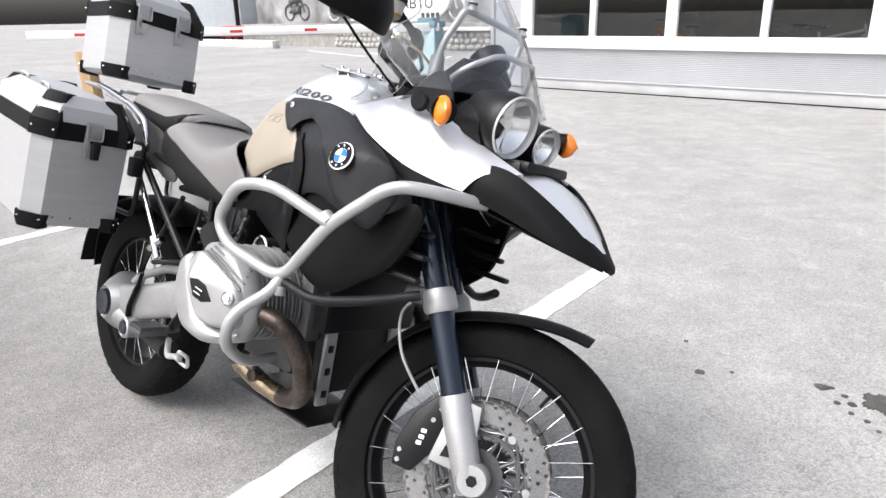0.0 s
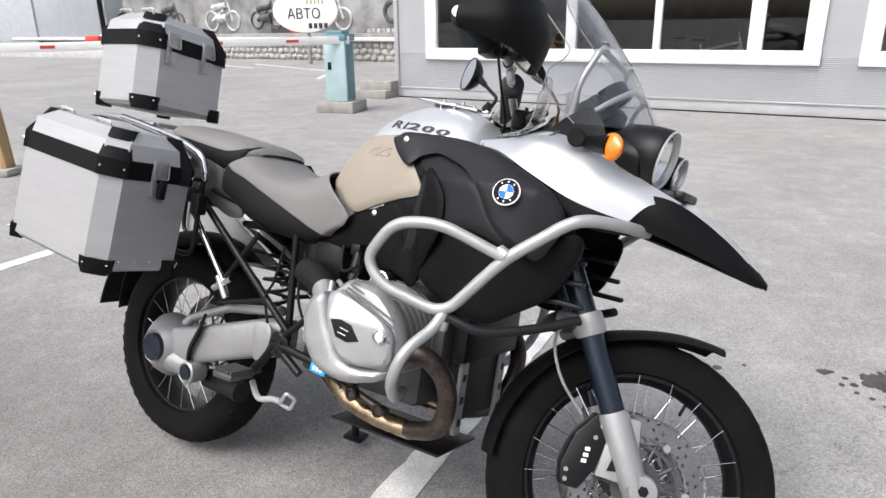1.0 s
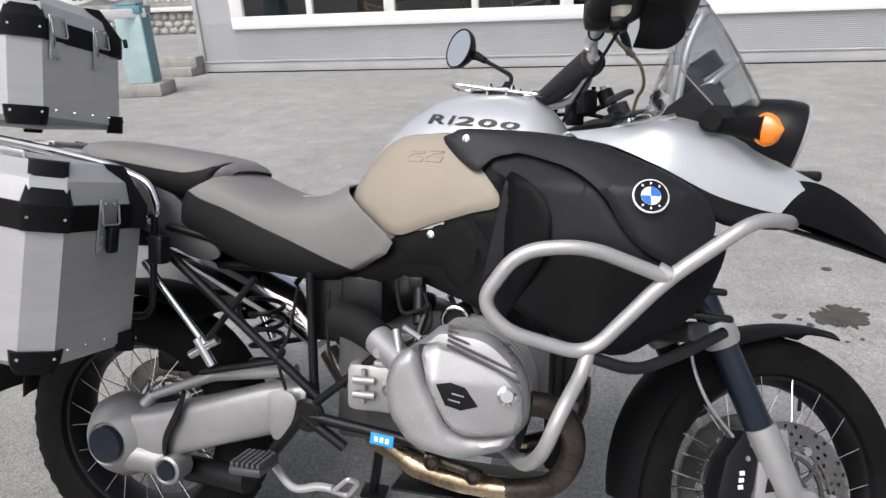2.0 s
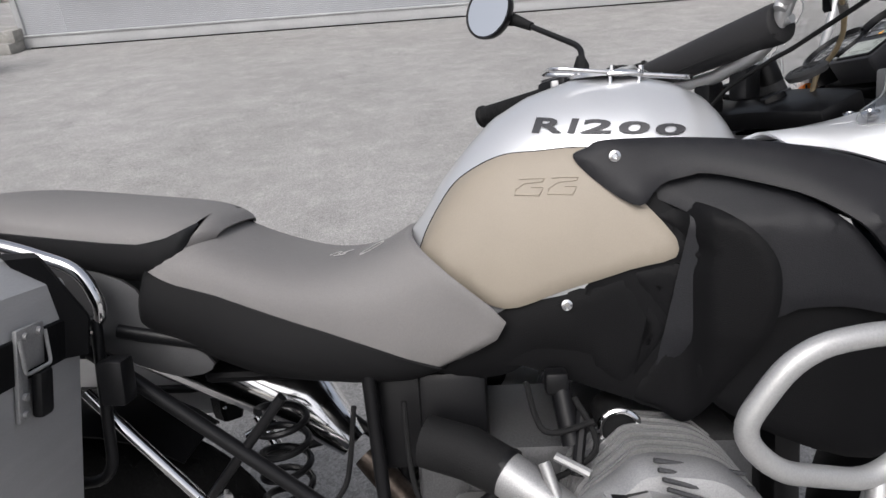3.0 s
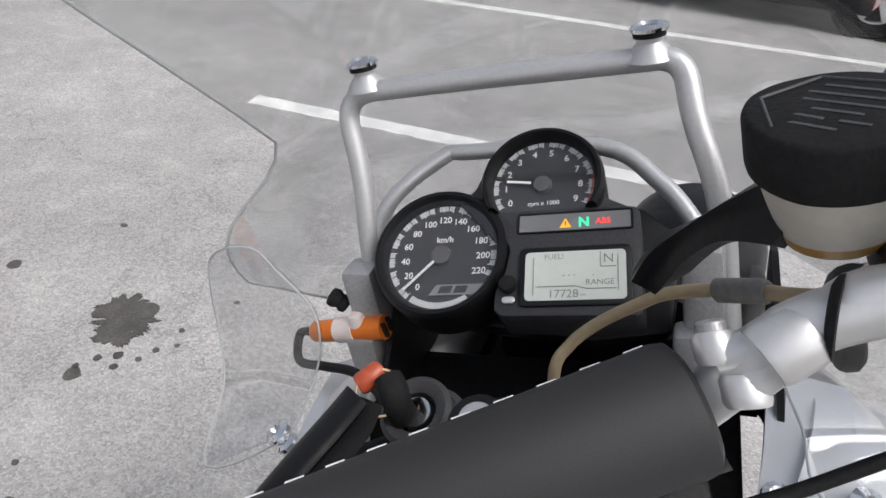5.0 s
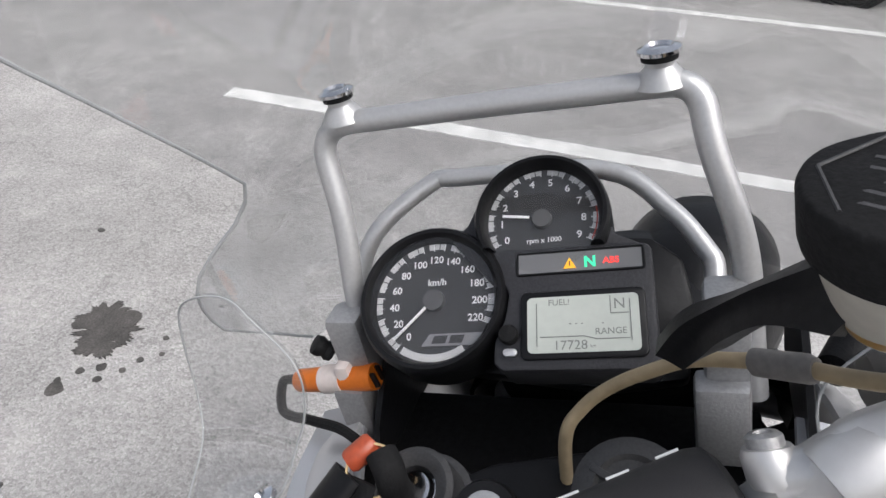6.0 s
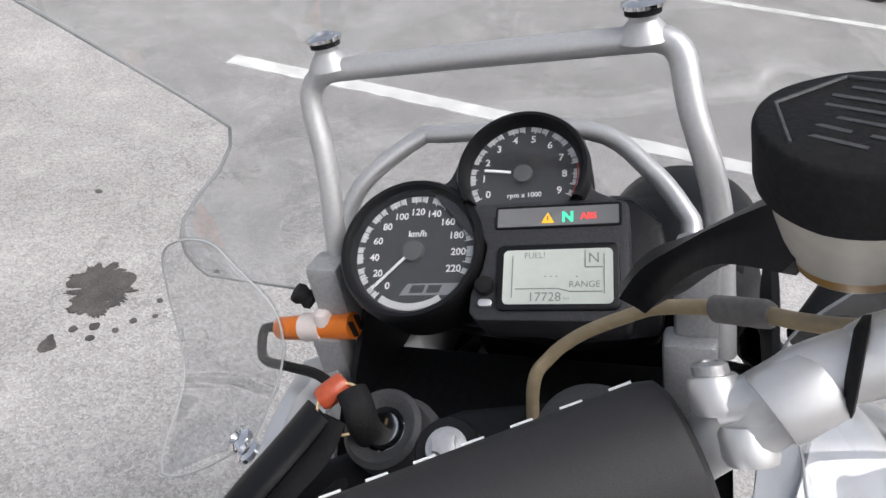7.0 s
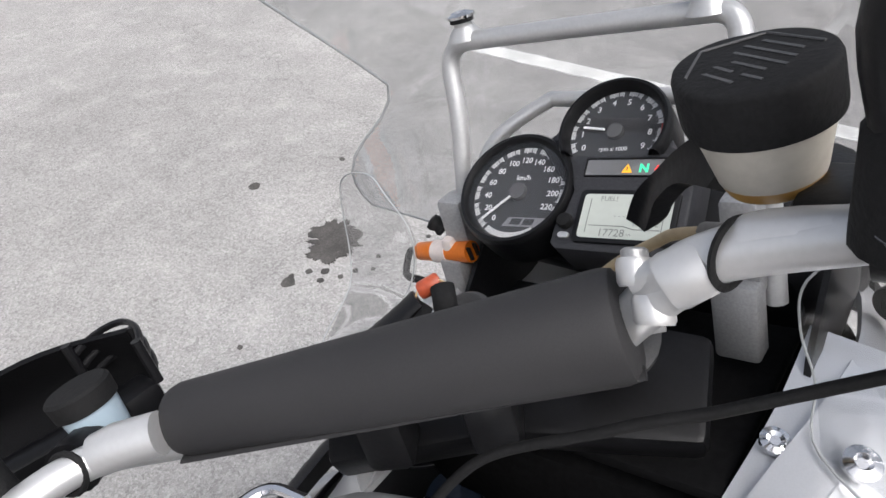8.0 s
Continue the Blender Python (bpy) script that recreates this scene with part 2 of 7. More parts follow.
def sheet(grid, thick, caps=True, closed=False):
    """A curved sheet from a grid of points, given thickness along its normals."""
    rows, cols = len(grid), len(grid[0])
    P = [[Vector(p) for p in r] for r in grid]
    N = [[None] * cols for _ in range(rows)]
    for i in range(rows):
        for j in range(cols):
            du = P[min(i + 1, rows - 1)][j] - P[max(i - 1, 0)][j]
            dv = P[i][min(j + 1, cols - 1)] - P[i][max(j - 1, 0)]
            c = du.cross(dv)
            N[i][j] = c.normalized() if c.length > 1e-9 else V(0, 0, 1)
    bm = bmesh.new()
    A = [[bm.verts.new(P[i][j]) for j in range(cols)] for i in range(rows)]
    B = [[bm.verts.new(P[i][j] + N[i][j] * thick) for j in range(cols)] for i in range(rows)]
    for i in range(rows - 1):
        for j in range(cols - 1):
            bm.faces.new((A[i][j], A[i][j + 1], A[i + 1][j + 1], A[i + 1][j]))
            bm.faces.new((B[i][j], B[i + 1][j], B[i + 1][j + 1], B[i][j + 1]))
    for i in range(rows - 1):
        for j in (0, cols - 1):
            bm.faces.new((A[i][j], A[i + 1][j], B[i + 1][j], B[i][j]))
    for j in range(cols - 1):
        for i in (0, rows - 1):
            bm.faces.new((A[i][j], A[i][j + 1], B[i][j + 1], B[i][j]))
    return bm


def ribbon(lines, n_along=6, n_across=4, thick=0.004):
    """A skin over several lines of 3D points, smooth along and across."""
    along = [curve(l, n_along) for l in lines]
    k = min(len(a) for a in along)
    cols = [curve([a[i] for a in along], n_across) for i in range(k)]
    return sheet(cols, thick)


def loft(loops, caps=True):
    bm = bmesh.new()
    L = [[bm.verts.new(p) for p in r] for r in loops]
    k = len(L[0])
    for A, B in zip(L, L[1:]):
        for j in range(k):
            bm.faces.new((A[j], A[(j + 1) % k], B[(j + 1) % k], B[j]))
    if caps:
        bm.faces.new(L[0][::-1])
        bm.faces.new(L[-1])
    return bm


def inside(x, z, poly):
    c = False
    for (x0, z0), (x1, z1) in zip(poly, poly[1:] + poly[:1]):
        if (z0 > z) != (z1 > z) and x < (x1 - x0) * (z - z0) / (z1 - z0) + x0:
            c = not c
    return c


def edge_distance(x, z, poly):
    d = 9.0
    for (x0, z0), (x1, z1) in zip(poly, poly[1:] + poly[:1]):
        ux, uz = x1 - x0, z1 - z0
        t = max(0, min(1, ((x - x0) * ux + (z - z0) * uz) / (ux * ux + uz * uz + 1e-12)))
        d = min(d, math.hypot(x - x0 - t * ux, z - z0 - t * uz))
    return d


def plate(outline, side, thick=0.006, roll=0.006, width=0.018, n=5, cell=0.03, smooth=True):
    """A body panel: a rounded outline in x and z, pushed out to y = side(x, z), with rolled edges and thickness towards the middle."""
    pts = [(p.x, p.z) for p in curve([(x, 0, z) for x, z in outline], n, True)] if smooth else list(outline)
    bm = bmesh.new()
    bm.faces.new([bm.verts.new((x, 0, z)) for x, z in pts])
    bmesh.ops.triangulate(bm, faces=bm.faces[:])
    for _ in range(6):
        long = [e for e in bm.edges if e.calc_length() > cell and not e.is_boundary]
        if not long:
            break
        bmesh.ops.subdivide_edges(bm, edges=long, cuts=1)
        bmesh.ops.triangulate(bm, faces=[f for f in bm.faces if len(f.verts) > 3])
        bmesh.ops.beautify_fill(bm, faces=bm.faces[:], edges=[e for e in bm.edges if not e.is_boundary])
    border = [e for e in bm.edges if e.is_boundary]
    front = bm.verts[:]
    back = {}
    for v in front:
        x, z = v.co.x, v.co.z
        d = edge_distance(x, z, pts)
        y = side(x, z)
        sgn = 1 if y < 0 else -1
        v.co.y = y + sgn * roll * (1 - min(d / width, 1)) ** 2
        back[v] = bm.verts.new((x, y + sgn * (thick + roll), z))
    for f in [f for f in bm.faces]:
        bm.faces.new([back[v] for v in reversed(f.verts)])
    for e in border:
        a, b = e.verts
        bm.faces.new((a, b, back[b], back[a]))
    return bm


TEXTS = {}


def letters(text, size=1.0, depth=0.0, bold=0.0):
    """Lettering in the built-in font, centred, flat in x and y."""
    if (text, bold) not in TEXTS:
        cu = bpy.data.curves.new("lettering", "FONT")
        cu.body, cu.align_x, cu.align_y, cu.size, cu.resolution_u, cu.offset = text, "CENTER", "CENTER", 1.0, 3, bold
        ob = new("lettering", cu)
        TEXTS[text, bold] = bpy.data.meshes.new_from_object(ob.evaluated_get(bpy.context.evaluated_depsgraph_get()))
        bpy.data.objects.remove(ob)
    bm = bmesh.new()
    bm.from_mesh(TEXTS[text, bold])
    bm.transform(Matrix.Scale(size, 4))
    if depth:
        got = bmesh.ops.extrude_face_region(bm, geom=bm.faces[:])
        bmesh.ops.translate(bm, verts=[g for g in got["geom"] if isinstance(g, bmesh.types.BMVert)], vec=(0, 0, depth))
    return bm


def lerp(table, x):
    """Looks a value up in a table of (x, value), smoothly."""
    if x <= table[0][0]:
        return table[0][1]
    for (x0, v0), (x1, v1) in zip(table, table[1:]):
        if x <= x1:
            t = (x - x0) / (x1 - x0)
            return v0 + (v1 - v0) * t
    return table[-1][1]


# ---- ground ----
def ground_material():
    m = bpy.data.materials.new("worn_asphalt")
    m.use_nodes = True
    n, l = m.node_tree.nodes, m.node_tree.links
    b = n["Principled BSDF"]
    tc = n.new("ShaderNodeTexCoord")

    def noise_tex(scale, detail=4, rough=0.5):
        t = n.new("ShaderNodeTexNoise")
        t.inputs["Scale"].default_value, t.inputs["Detail"].default_value, t.inputs["Roughness"].default_value = scale, detail, rough
        l.new(tc.outputs["Object"], t.inputs["Vector"])
        return t

    def span(src, a, b_, c, d):
        r = n.new("ShaderNodeMapRange")
        for key, v in zip(("From Min", "From Max", "To Min", "To Max"), (a, b_, c, d)):
            r.inputs[key].default_value = v
        l.new(src, r.inputs["Value"])
        return r.outputs[0]

    def mixed(kind, fac, a, c):
        x = n.new("ShaderNodeMix")
        x.data_type, x.blend_type = "RGBA", kind
        if isinstance(fac, float):
            x.inputs["Factor"].default_value = fac
        else:
            l.new(fac, x.inputs["Factor"])
        for key, v in (("A", a), ("B", c)):
            if isinstance(v, tuple):
                x.inputs[key].default_value = v
            else:
                l.new(v, x.inputs[key])
        return x.outputs["Result"]

    vor = n.new("ShaderNodeTexVoronoi")
    vor.inputs["Scale"].default_value = 150
    l.new(tc.outputs["Object"], vor.inputs["Vector"])
    stones = span(vor.outputs["Color"], 0, 1, 0.68, 1.26)
    grit = span(noise_tex(260, 3).outputs[0], 0.3, 0.7, 0.79, 1.18)
    base = mixed("MIX", span(noise_tex(0.55, 5, 0.6).outputs[0], 0.35, 0.65, 0, 1), (0.275, 0.268, 0.262, 1), (0.335, 0.328, 0.32, 1))
    base = mixed("MULTIPLY", 1.0, base, stones)
    base = mixed("MULTIPLY", 1.0, base, grit)
    base = mixed("MULTIPLY", 1.0, base, span(noise_tex(3.5, 5, 0.65).outputs[0], 0.3, 0.7, 0.86, 1.1))
    dust = noise_tex(7.0, 6, 0.7)
    base = mixed("MIX", span(dust.outputs[0], 0.56, 0.74, 0, 0.5), base, (0.42, 0.41, 0.39, 1))
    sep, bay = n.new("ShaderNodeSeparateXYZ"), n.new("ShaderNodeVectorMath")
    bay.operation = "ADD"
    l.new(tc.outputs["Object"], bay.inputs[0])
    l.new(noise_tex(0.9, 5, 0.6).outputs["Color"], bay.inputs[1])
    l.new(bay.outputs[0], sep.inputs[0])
    # darker tone towards low x and low y, edge warped by noise
    bay_tone = n.new("ShaderNodeMath")
    bay_tone.operation = "MULTIPLY"
    l.new(span(sep.outputs[0], 0.75, 1.75, 1.0, 0.0), bay_tone.inputs[0])
    l.new(span(sep.outputs[1], 0.2, 1.6, 1.0, 0.0), bay_tone.inputs[1])
    base = mixed("MIX", bay_tone.outputs[0], base, mixed("MULTIPLY", 1.0, base, (0.66, 0.65, 0.64, 1)))
    specks = n.new("ShaderNodeTexVoronoi")
    specks.inputs["Scale"].default_value = 5.5
    l.new(tc.outputs["Object"], specks.inputs["Vector"])
    base = mixed("MIX", span(specks.outputs["Distance"], 0.035, 0.05, 0.45, 0.0), base, (0.09, 0.085, 0.08, 1))
    crack = n.new("ShaderNodeTexVoronoi")
    crack.feature = "DISTANCE_TO_EDGE"
    crack.inputs["Scale"].default_value = 0.32
    warp = noise_tex(1.6, 6, 0.7)
    add = n.new("ShaderNodeVectorMath")
    add.operation = "ADD"
    l.new(tc.outputs["Object"], add.inputs[0])
    l.new(warp.outputs["Color"], add.inputs[1])
    l.new(add.outputs[0], crack.inputs["Vector"])
    base = mixed("MIX", span(crack.outputs["Distance"], 0.0, 0.0035, 0.4, 0.0), base, (0.1, 0.1, 0.098, 1))
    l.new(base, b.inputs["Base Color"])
    b.inputs["Roughness"].default_value = 0.88
    b.inputs["Specular IOR Level"].default_value = 0.3
    bp = n.new("ShaderNodeBump")
    bp.inputs["Strength"].default_value, bp.inputs["Distance"].default_value = 0.6, 0.004
    l.new(vor.outputs["Distance"], bp.inputs["Height"])
    bp2 = n.new("ShaderNodeBump")
    bp2.inputs["Strength"].default_value, bp2.inputs["Distance"].default_value = 0.18, 0.006
    l.new(noise_tex(60, 5).outputs[0], bp2.inputs["Height"])
    l.new(bp.outputs[0], bp2.inputs["Normal"])
    l.new(bp2.outputs[0], b.inputs["Normal"])
    return m


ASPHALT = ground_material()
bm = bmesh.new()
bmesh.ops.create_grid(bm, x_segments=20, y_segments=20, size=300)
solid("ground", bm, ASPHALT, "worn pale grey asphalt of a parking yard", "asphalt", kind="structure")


def worn_paint():
    m = mat("worn_road_paint", (0.72, 0.72, 0.7), 0.75, 0, 0.25, 180, 0.3, 0.25, coarse=9)
    return m


ROADPAINT = worn_paint()
STAINM = mat("oil_stained_asphalt", (0.075, 0.07, 0.065), 0.75, 0, 0.35, 200, 0.6, 0.4, coarse=14)


def painted_line(a, b, w, seed):
    """A painted stripe with ragged edges, a few millimetres thick."""
    rnd = random.Random(seed)
    a, b = Vector((*a, 0)), Vector((*b, 0))
    d = (b - a).normalized()
    side = V(-d.y, d.x, 0)
    n = max(12, int((b - a).length / 0.05))
    up_, lo_ = [], []
    for i in range(n + 1):
        q = a + (b - a) * i / n
        up_.append(q + side * (w / 2 + rnd.uniform(-0.006, 0.004)))
        lo_.append(q - side * (w / 2 + rnd.uniform(-0.006, 0.004)))
    bm = bmesh.new()
    A = [bm.verts.new(p + V(0, 0, 0.004)) for p in up_]
    B = [bm.verts.new(p + V(0, 0, 0.004)) for p in lo_]
    A2 = [bm.verts.new(p + V(0, 0, -0.002)) for p in up_]
    B2 = [bm.verts.new(p + V(0, 0, -0.002)) for p in lo_]
    for i in range(n):
        bm.faces.new((A[i], A[i + 1], B[i + 1], B[i]))
        bm.faces.new((A[i], A2[i], A2[i + 1], A[i + 1]))
        bm.faces.new((B[i], B[i + 1], B2[i + 1], B2[i]))
    bm.faces.new((A[0], B[0], B2[0], A2[0]))
    bm.faces.new((A[-1], A2[-1], B2[-1], B[-1]))
    return bm


for k, (a, b, w) in enumerate([((0.668, 2.07), (0.93, -2.6), 0.115), ((-2.46, 2.07), (-2.2, -2.4), 0.11), ((3.7, 2.16), (3.98, -2.4), 0.12), ((6.22, 2.3), (6.9, -2.6), 0.11), ((-12.1, 15.4), (-9.8, 11.7), 0.12), ((-16, 15.6), (-11, 13.8), 0.12), ((-19.6, 15.7), (-14.6, 14.1), 0.12)]):
    solid("parking_line", painted_line(a, b, w, k), ROADPAINT, "worn white parking line painted on asphalt", "road marking", "parking lines", "structure")


def blob(cx, cy, r, seed, lobes=40, rag=0.35, squash=1.0, lift=0.0005):
    rnd = random.Random(seed)
    rad = [r * (1 + rnd.uniform(-rag, rag)) for _ in range(lobes)]
    rad = [(rad[i - 1] + 2 * rad[i] + rad[(i + 1) % lobes]) / 4 for i in range(lobes)]
    if lobes > 20:  # ragged fringe between the lobes
        rad = [(rad[i // 4] * (4 - i % 4) + rad[(i // 4 + 1) % lobes] * (i % 4)) / 4 * rnd.uniform(0.86, 1.14) for i in range(4 * lobes)]
        lobes *= 4
    pts = [(cx + rad[i] * math.cos(2 * math.pi * i / lobes), cy + squash * rad[i] * math.sin(2 * math.pi * i / lobes)) for i in range(lobes)]
    return slab(pts, 0.0025, 0, at(0, 0, lift))


def at(x, y, z):
    return Matrix.Translation((x, y, z))


rnd = random.Random(4)
stain = moved(joined(blob(2.085, 1.55, 0.075, 1, 64, 0.55), blob(2.13, 1.59, 0.055, 2, 48, 0.55, 1.0, 0.0008), blob(2.03, 1.53, 0.05, 3, 44, 0.6, 1.0, 0.0011), blob(2.1, 1.62, 0.035, 4, 16, 0.5, 1.0, 0.0014), blob(2.15, 1.51, 0.032, 5, 16, 0.5, 1.0, 0.0017), *[blob(x, y, r, 20 + i, 14, 0.3) for i, (x, y, r) in enumerate([(1.854, 1.515, 0.022), (1.93, 1.50, 0.012), (1.96, 1.46, 0.014), (1.88, 1.53, 0.01), (1.97, 1.40, 0.009), (2.02, 1.38, 0.01), (1.92, 1.44, 0.011), (2.159, 2.037, 0.022), (1.491, 1.347, 0.02), (2.06, 1.34, 0.008), (2.12, 1.37, 0.009), (1.58, 1.42, 0.009), (2.5, 1.9, 0.012), (2.3, 1.3, 0.008), (1.35, 1.55, 0.009)])]), Matrix.Translation((-0.038, 0.0, 0)))
solid("oil_stain", stain, STAINM, "dark oil stain with drops on the asphalt", "stain", kind="structure")

# ---- the showroom building ----
SIDING = mat("grey_ribbed_siding", (0.40, 0.41, 0.43), 0.5, 0.1, 0.04, 60, 0.02, 0.06, coarse=1.5)
PLINTH = mat("pale_grey_plinth", (0.42, 0.425, 0.43), 0.6, 0, 0.06, 60, 0.05, 0.12, coarse=2)
PVC = mat("white_window_frame", (0.82, 0.82, 0.82), 0.35, 0, 0.03, 60, 0, 0.04)
PANE = glass("window_pane", (0.66, 0.68, 0.67), 0.01, 0.3)
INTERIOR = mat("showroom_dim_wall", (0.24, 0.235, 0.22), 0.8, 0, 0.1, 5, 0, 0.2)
WM = pose(0, 9.25, 0, 0, 0, math.degrees(math.atan(0.02)))     # x along the wall, y into the building
W0, W1, WT, SIDE = -5.6, 13.0, 3.2, 0.22
openings = [(-4.71, 0.99, 0.87, 2.25), (1.87, 7.2, 0.87, 2.25), (8.1, 12.2, 0.87, 2.25)]
pieces = []
xs = [W0] + [v for o in openings for v in (o[0] - SIDE, o[1] + SIDE)] + [W1]
for a, b in zip(xs[::2], xs[1::2]):
    pieces.append(box((b - a, 0.2, WT), ((a + b) / 2, 0.1, WT / 2)))
for x0, x1, z0, z1 in openings:
    pieces.append(box((x1 - x0 + 2 * SIDE, 0.2, z0 - 0.19), ((x0 + x1) / 2, 0.1, (z0 - 0.19) / 2)))
    pieces.append(box((x1 - x0 + 2 * SIDE, 0.2, WT - z1 - 0.15), ((x0 + x1) / 2, 0.1, (WT + z1 + 0.15) / 2)))
wall = solid("wall_south", joined(*pieces), SIDING, "grey showroom wall with ribbed siding", "wall", kind="structure", at=WM)
part("siding_rib", joined(*[box((b - a, 0.008, 0.013), ((a + b) / 2, -0.002, 0.21 + 0.026 * k), 0.003, None, 1) for a, b in zip(xs[::2], xs[1::2]) for k in range(23)], *[box((x1 - x0 + 2 * SIDE, 0.008, 0.013), ((x0 + x1) / 2, -0.002, 0.21 + 0.026 * k), 0.003, None, 1) for x0, x1, z0, z1 in openings for k in range(17)]), SIDING, wall)
part("plinth", joined(box((W1 - W0, 0.05, 0.15), ((W0 + W1) / 2, -0.02, 0.095), 0.006), box((W1 - W0, 0.07, 0.018), ((W0 + W1) / 2, -0.03, 0.18), 0.004)), PLINTH, wall, "pale plinth along the wall foot")
part("plinth_gap", box((W1 - W0, 0.02, 0.03), ((W0 + W1) / 2, 0.0, 0.012)), SATIN, wall)
part("corner_trim", box((0.08, 0.06, WT), (W0 + 0.04, -0.006, WT / 2), 0.005), PLINTH, wall)
solid("wall_west", box((0.2, 9.0, WT), (W0 + 0.1, 4.72, WT / 2)), SIDING, "grey end wall of the showroom", "wall", kind="structure", at=WM)
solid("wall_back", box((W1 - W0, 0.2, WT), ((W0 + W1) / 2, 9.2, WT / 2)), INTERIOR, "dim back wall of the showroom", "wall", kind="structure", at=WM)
solid("roof", box((W1 - W0 + 0.3, 9.6, 0.2), ((W0 + W1) / 2, 4.6, WT + 0.11), 0.01), SIDING, "flat grey showroom roof", "roof", kind="structure", at=WM)
solid("floor", box((W1 - W0 - 0.2, 8.8, 0.05), ((W0 + W1) / 2, 4.65, 0.03)), mat("showroom_floor", (0.2, 0.19, 0.18), 0.4, 0, 0.1, 20, 0, 0.1), "grey tiled showroom floor", "floor", kind="structure", at=WM)
for k, (x0, x1, z0, z1) in enumerate(openings):
    win = thing("window_%d" % (k + 1), WM, "white framed showroom window", "window", "showroom windows", "structure")
    fr = joined(box((x1 - x0 + 2 * SIDE, 0.09, 0.19), ((x0 + x1) / 2, -0.015, z0 - 0.095), 0.01), box((x1 - x0 + 2 * SIDE, 0.09, 0.15), ((x0 + x1) / 2, -0.015, z1 + 0.075), 0.01), box((SIDE, 0.085, z1 - z0), (x0 - SIDE / 2, -0.015, (z0 + z1) / 2), 0.008), box((SIDE, 0.085, z1 - z0), (x1 + SIDE / 2, -0.015, (z0 + z1) / 2), 0.008))
    part("window_frame", fr, PVC, win)
    cuts = [-3.57, -2.27, -0.95, 0.385] if k == 0 else [x0 + (x1 - x0) * j / 4 for j in (1, 2, 3)]
    for c in cuts:
        part("mullion", box((0.19 if c == 0.385 else 0.17 if c == -2.27 else 0.1, 0.08, z1 - z0), (c, -0.01, (z0 + z1) / 2), 0.006), PVC, win)
    for a, b in zip([x0] + cuts, cuts + [x1]):
        p = part("pane", box((b - a, 0.012, z1 - z0), ((a + b) / 2, 0.03, (z0 + z1) / 2)), PANE, win)
        p.visible_shadow = False


def bicycle(m, color, label):
    b = thing("bicycle", m, label, "bicycle", "bicycles in the showroom")
    f = mat("cycle_paint", color, 0.35, 0, 0.05, 100, 0, 0.05)
    for x in (-0.52, 0.52):
        w = part("wheel", rings([V(x + 0.33 * math.cos(a), 0, 0.35 + 0.33 * math.sin(a)) for a in [k * math.pi / 16 for k in range(32)]], 0.02, 8, closed=True), RUBBER, b)
        part("spoke", joined(*[rod((x, 0.02, 0.35), (x + 0.32 * math.cos(a), 0, 0.35 + 0.32 * math.sin(a)), 0.003, 4) for a in [k * math.pi / 9 for k in range(18)]]), CHROME, w)
    part("frame", joined(rod((-0.52, 0, 0.35), (-0.12, 0, 0.32), 0.015), rod((-0.12, 0, 0.32), (-0.22, 0, 0.85), 0.017), rod((-0.2, 0, 0.75), (0.38, 0, 0.88), 0.018), rod((-0.12, 0, 0.32), (0.38, 0, 0.82), 0.02), rod((-0.52, 0, 0.35), (-0.2, 0, 0.75), 0.012), rod((0.35, 0, 0.95), (0.52, 0, 0.35), 0.018)), f, b)
    part("saddle", box((0.25, 0.12, 0.05), (-0.24, 0, 0.92), 0.02), SATIN, b)
    part("handlebar", joined(rod((0.34, -0.3, 1.02), (0.34, 0.3, 1.02), 0.013), rod((0.35, 0, 0.93), (0.34, 0, 1.02), 0.014)), CHROME, b)
    return b


bicycle(WM @ pose(-0.35, 1.3, 0.055, 0, 0, 8), (0.7, 0.7, 0.7), "white bicycle standing behind the showroom window")
bicycle(WM @ pose(-1.3, 2.3, 0.055, 0, 0, 160), (0.12, 0.12, 0.13), "dark bicycle standing inside the showroom")
bicycle(WM @ pose(3.0, 1.8, 0.055, 0, 0, 15), (0.6, 0.6, 0.6), "white bicycle standing behind the showroom window")
bicycle(WM @ pose(-2.9, 1.8, 0.055, 0, 0, 185), (0.75, 0.22, 0.03), "orange bicycle standing inside the showroom")

# ---- yard behind ----
FAR = Matrix.Translation((1.65, -1.25, 0)) @ Matrix.Scale(1.235, 4) @ Matrix.Translation((-1.65, 1.25, 0))     # the far end of the yard
CONC = mat("weathered_concrete", (0.34, 0.33, 0.31), 0.85, 0, 0.2, 60, 0.3, 0.25, coarse=5)
TEAL = mat("pale_blue_paint", (0.42, 0.56, 0.58), 0.45, 0, 0.06, 60, 0, 0.12)
TEALD = mat("teal_paint", (0.12, 0.24, 0.28), 0.45, 0, 0.06, 60, 0, 0.12)
step = thing("concrete_steps", pose(-6.02, 9.12, 0, 0, 0, 3), "weathered low concrete steps by the building corner", "steps")
part("step", box((1.0, 0.9, 0.14), (-0.05, 0, 0.07), 0.012), CONC, step)
part("step", box((0.7, 0.7, 0.16), (0.12, 0.06, 0.216), 0.012), CONC, step)
gate = thing("barrier_gate", pose(-5.16, 7.02, 0, 0, 0, 12) @ Matrix.Scale(1.12, 4), "pale blue barrier post with white arm on concrete block", "barrier")
part("base_block", box((0.56, 0.46, 0.15), (0, 0, 0.075), 0.015), CONC, gate, "concrete foot")
part("post", joined(box((0.32, 0.27, 0.80), (0, 0, 0.55), 0.012)), TEAL, gate)
part("post_side", box((0.006, 0.22, 0.76), (0.162, 0, 0.55), 0.002), TEALD, gate, "dark teal side panel")
part("post_head", joined(box((0.36, 0.3, 0.09), (0, 0, 0.99), 0.015), box((0.25, 0.22, 0.05), (0, 0, 1.05), 0.02)), TEALD, gate)
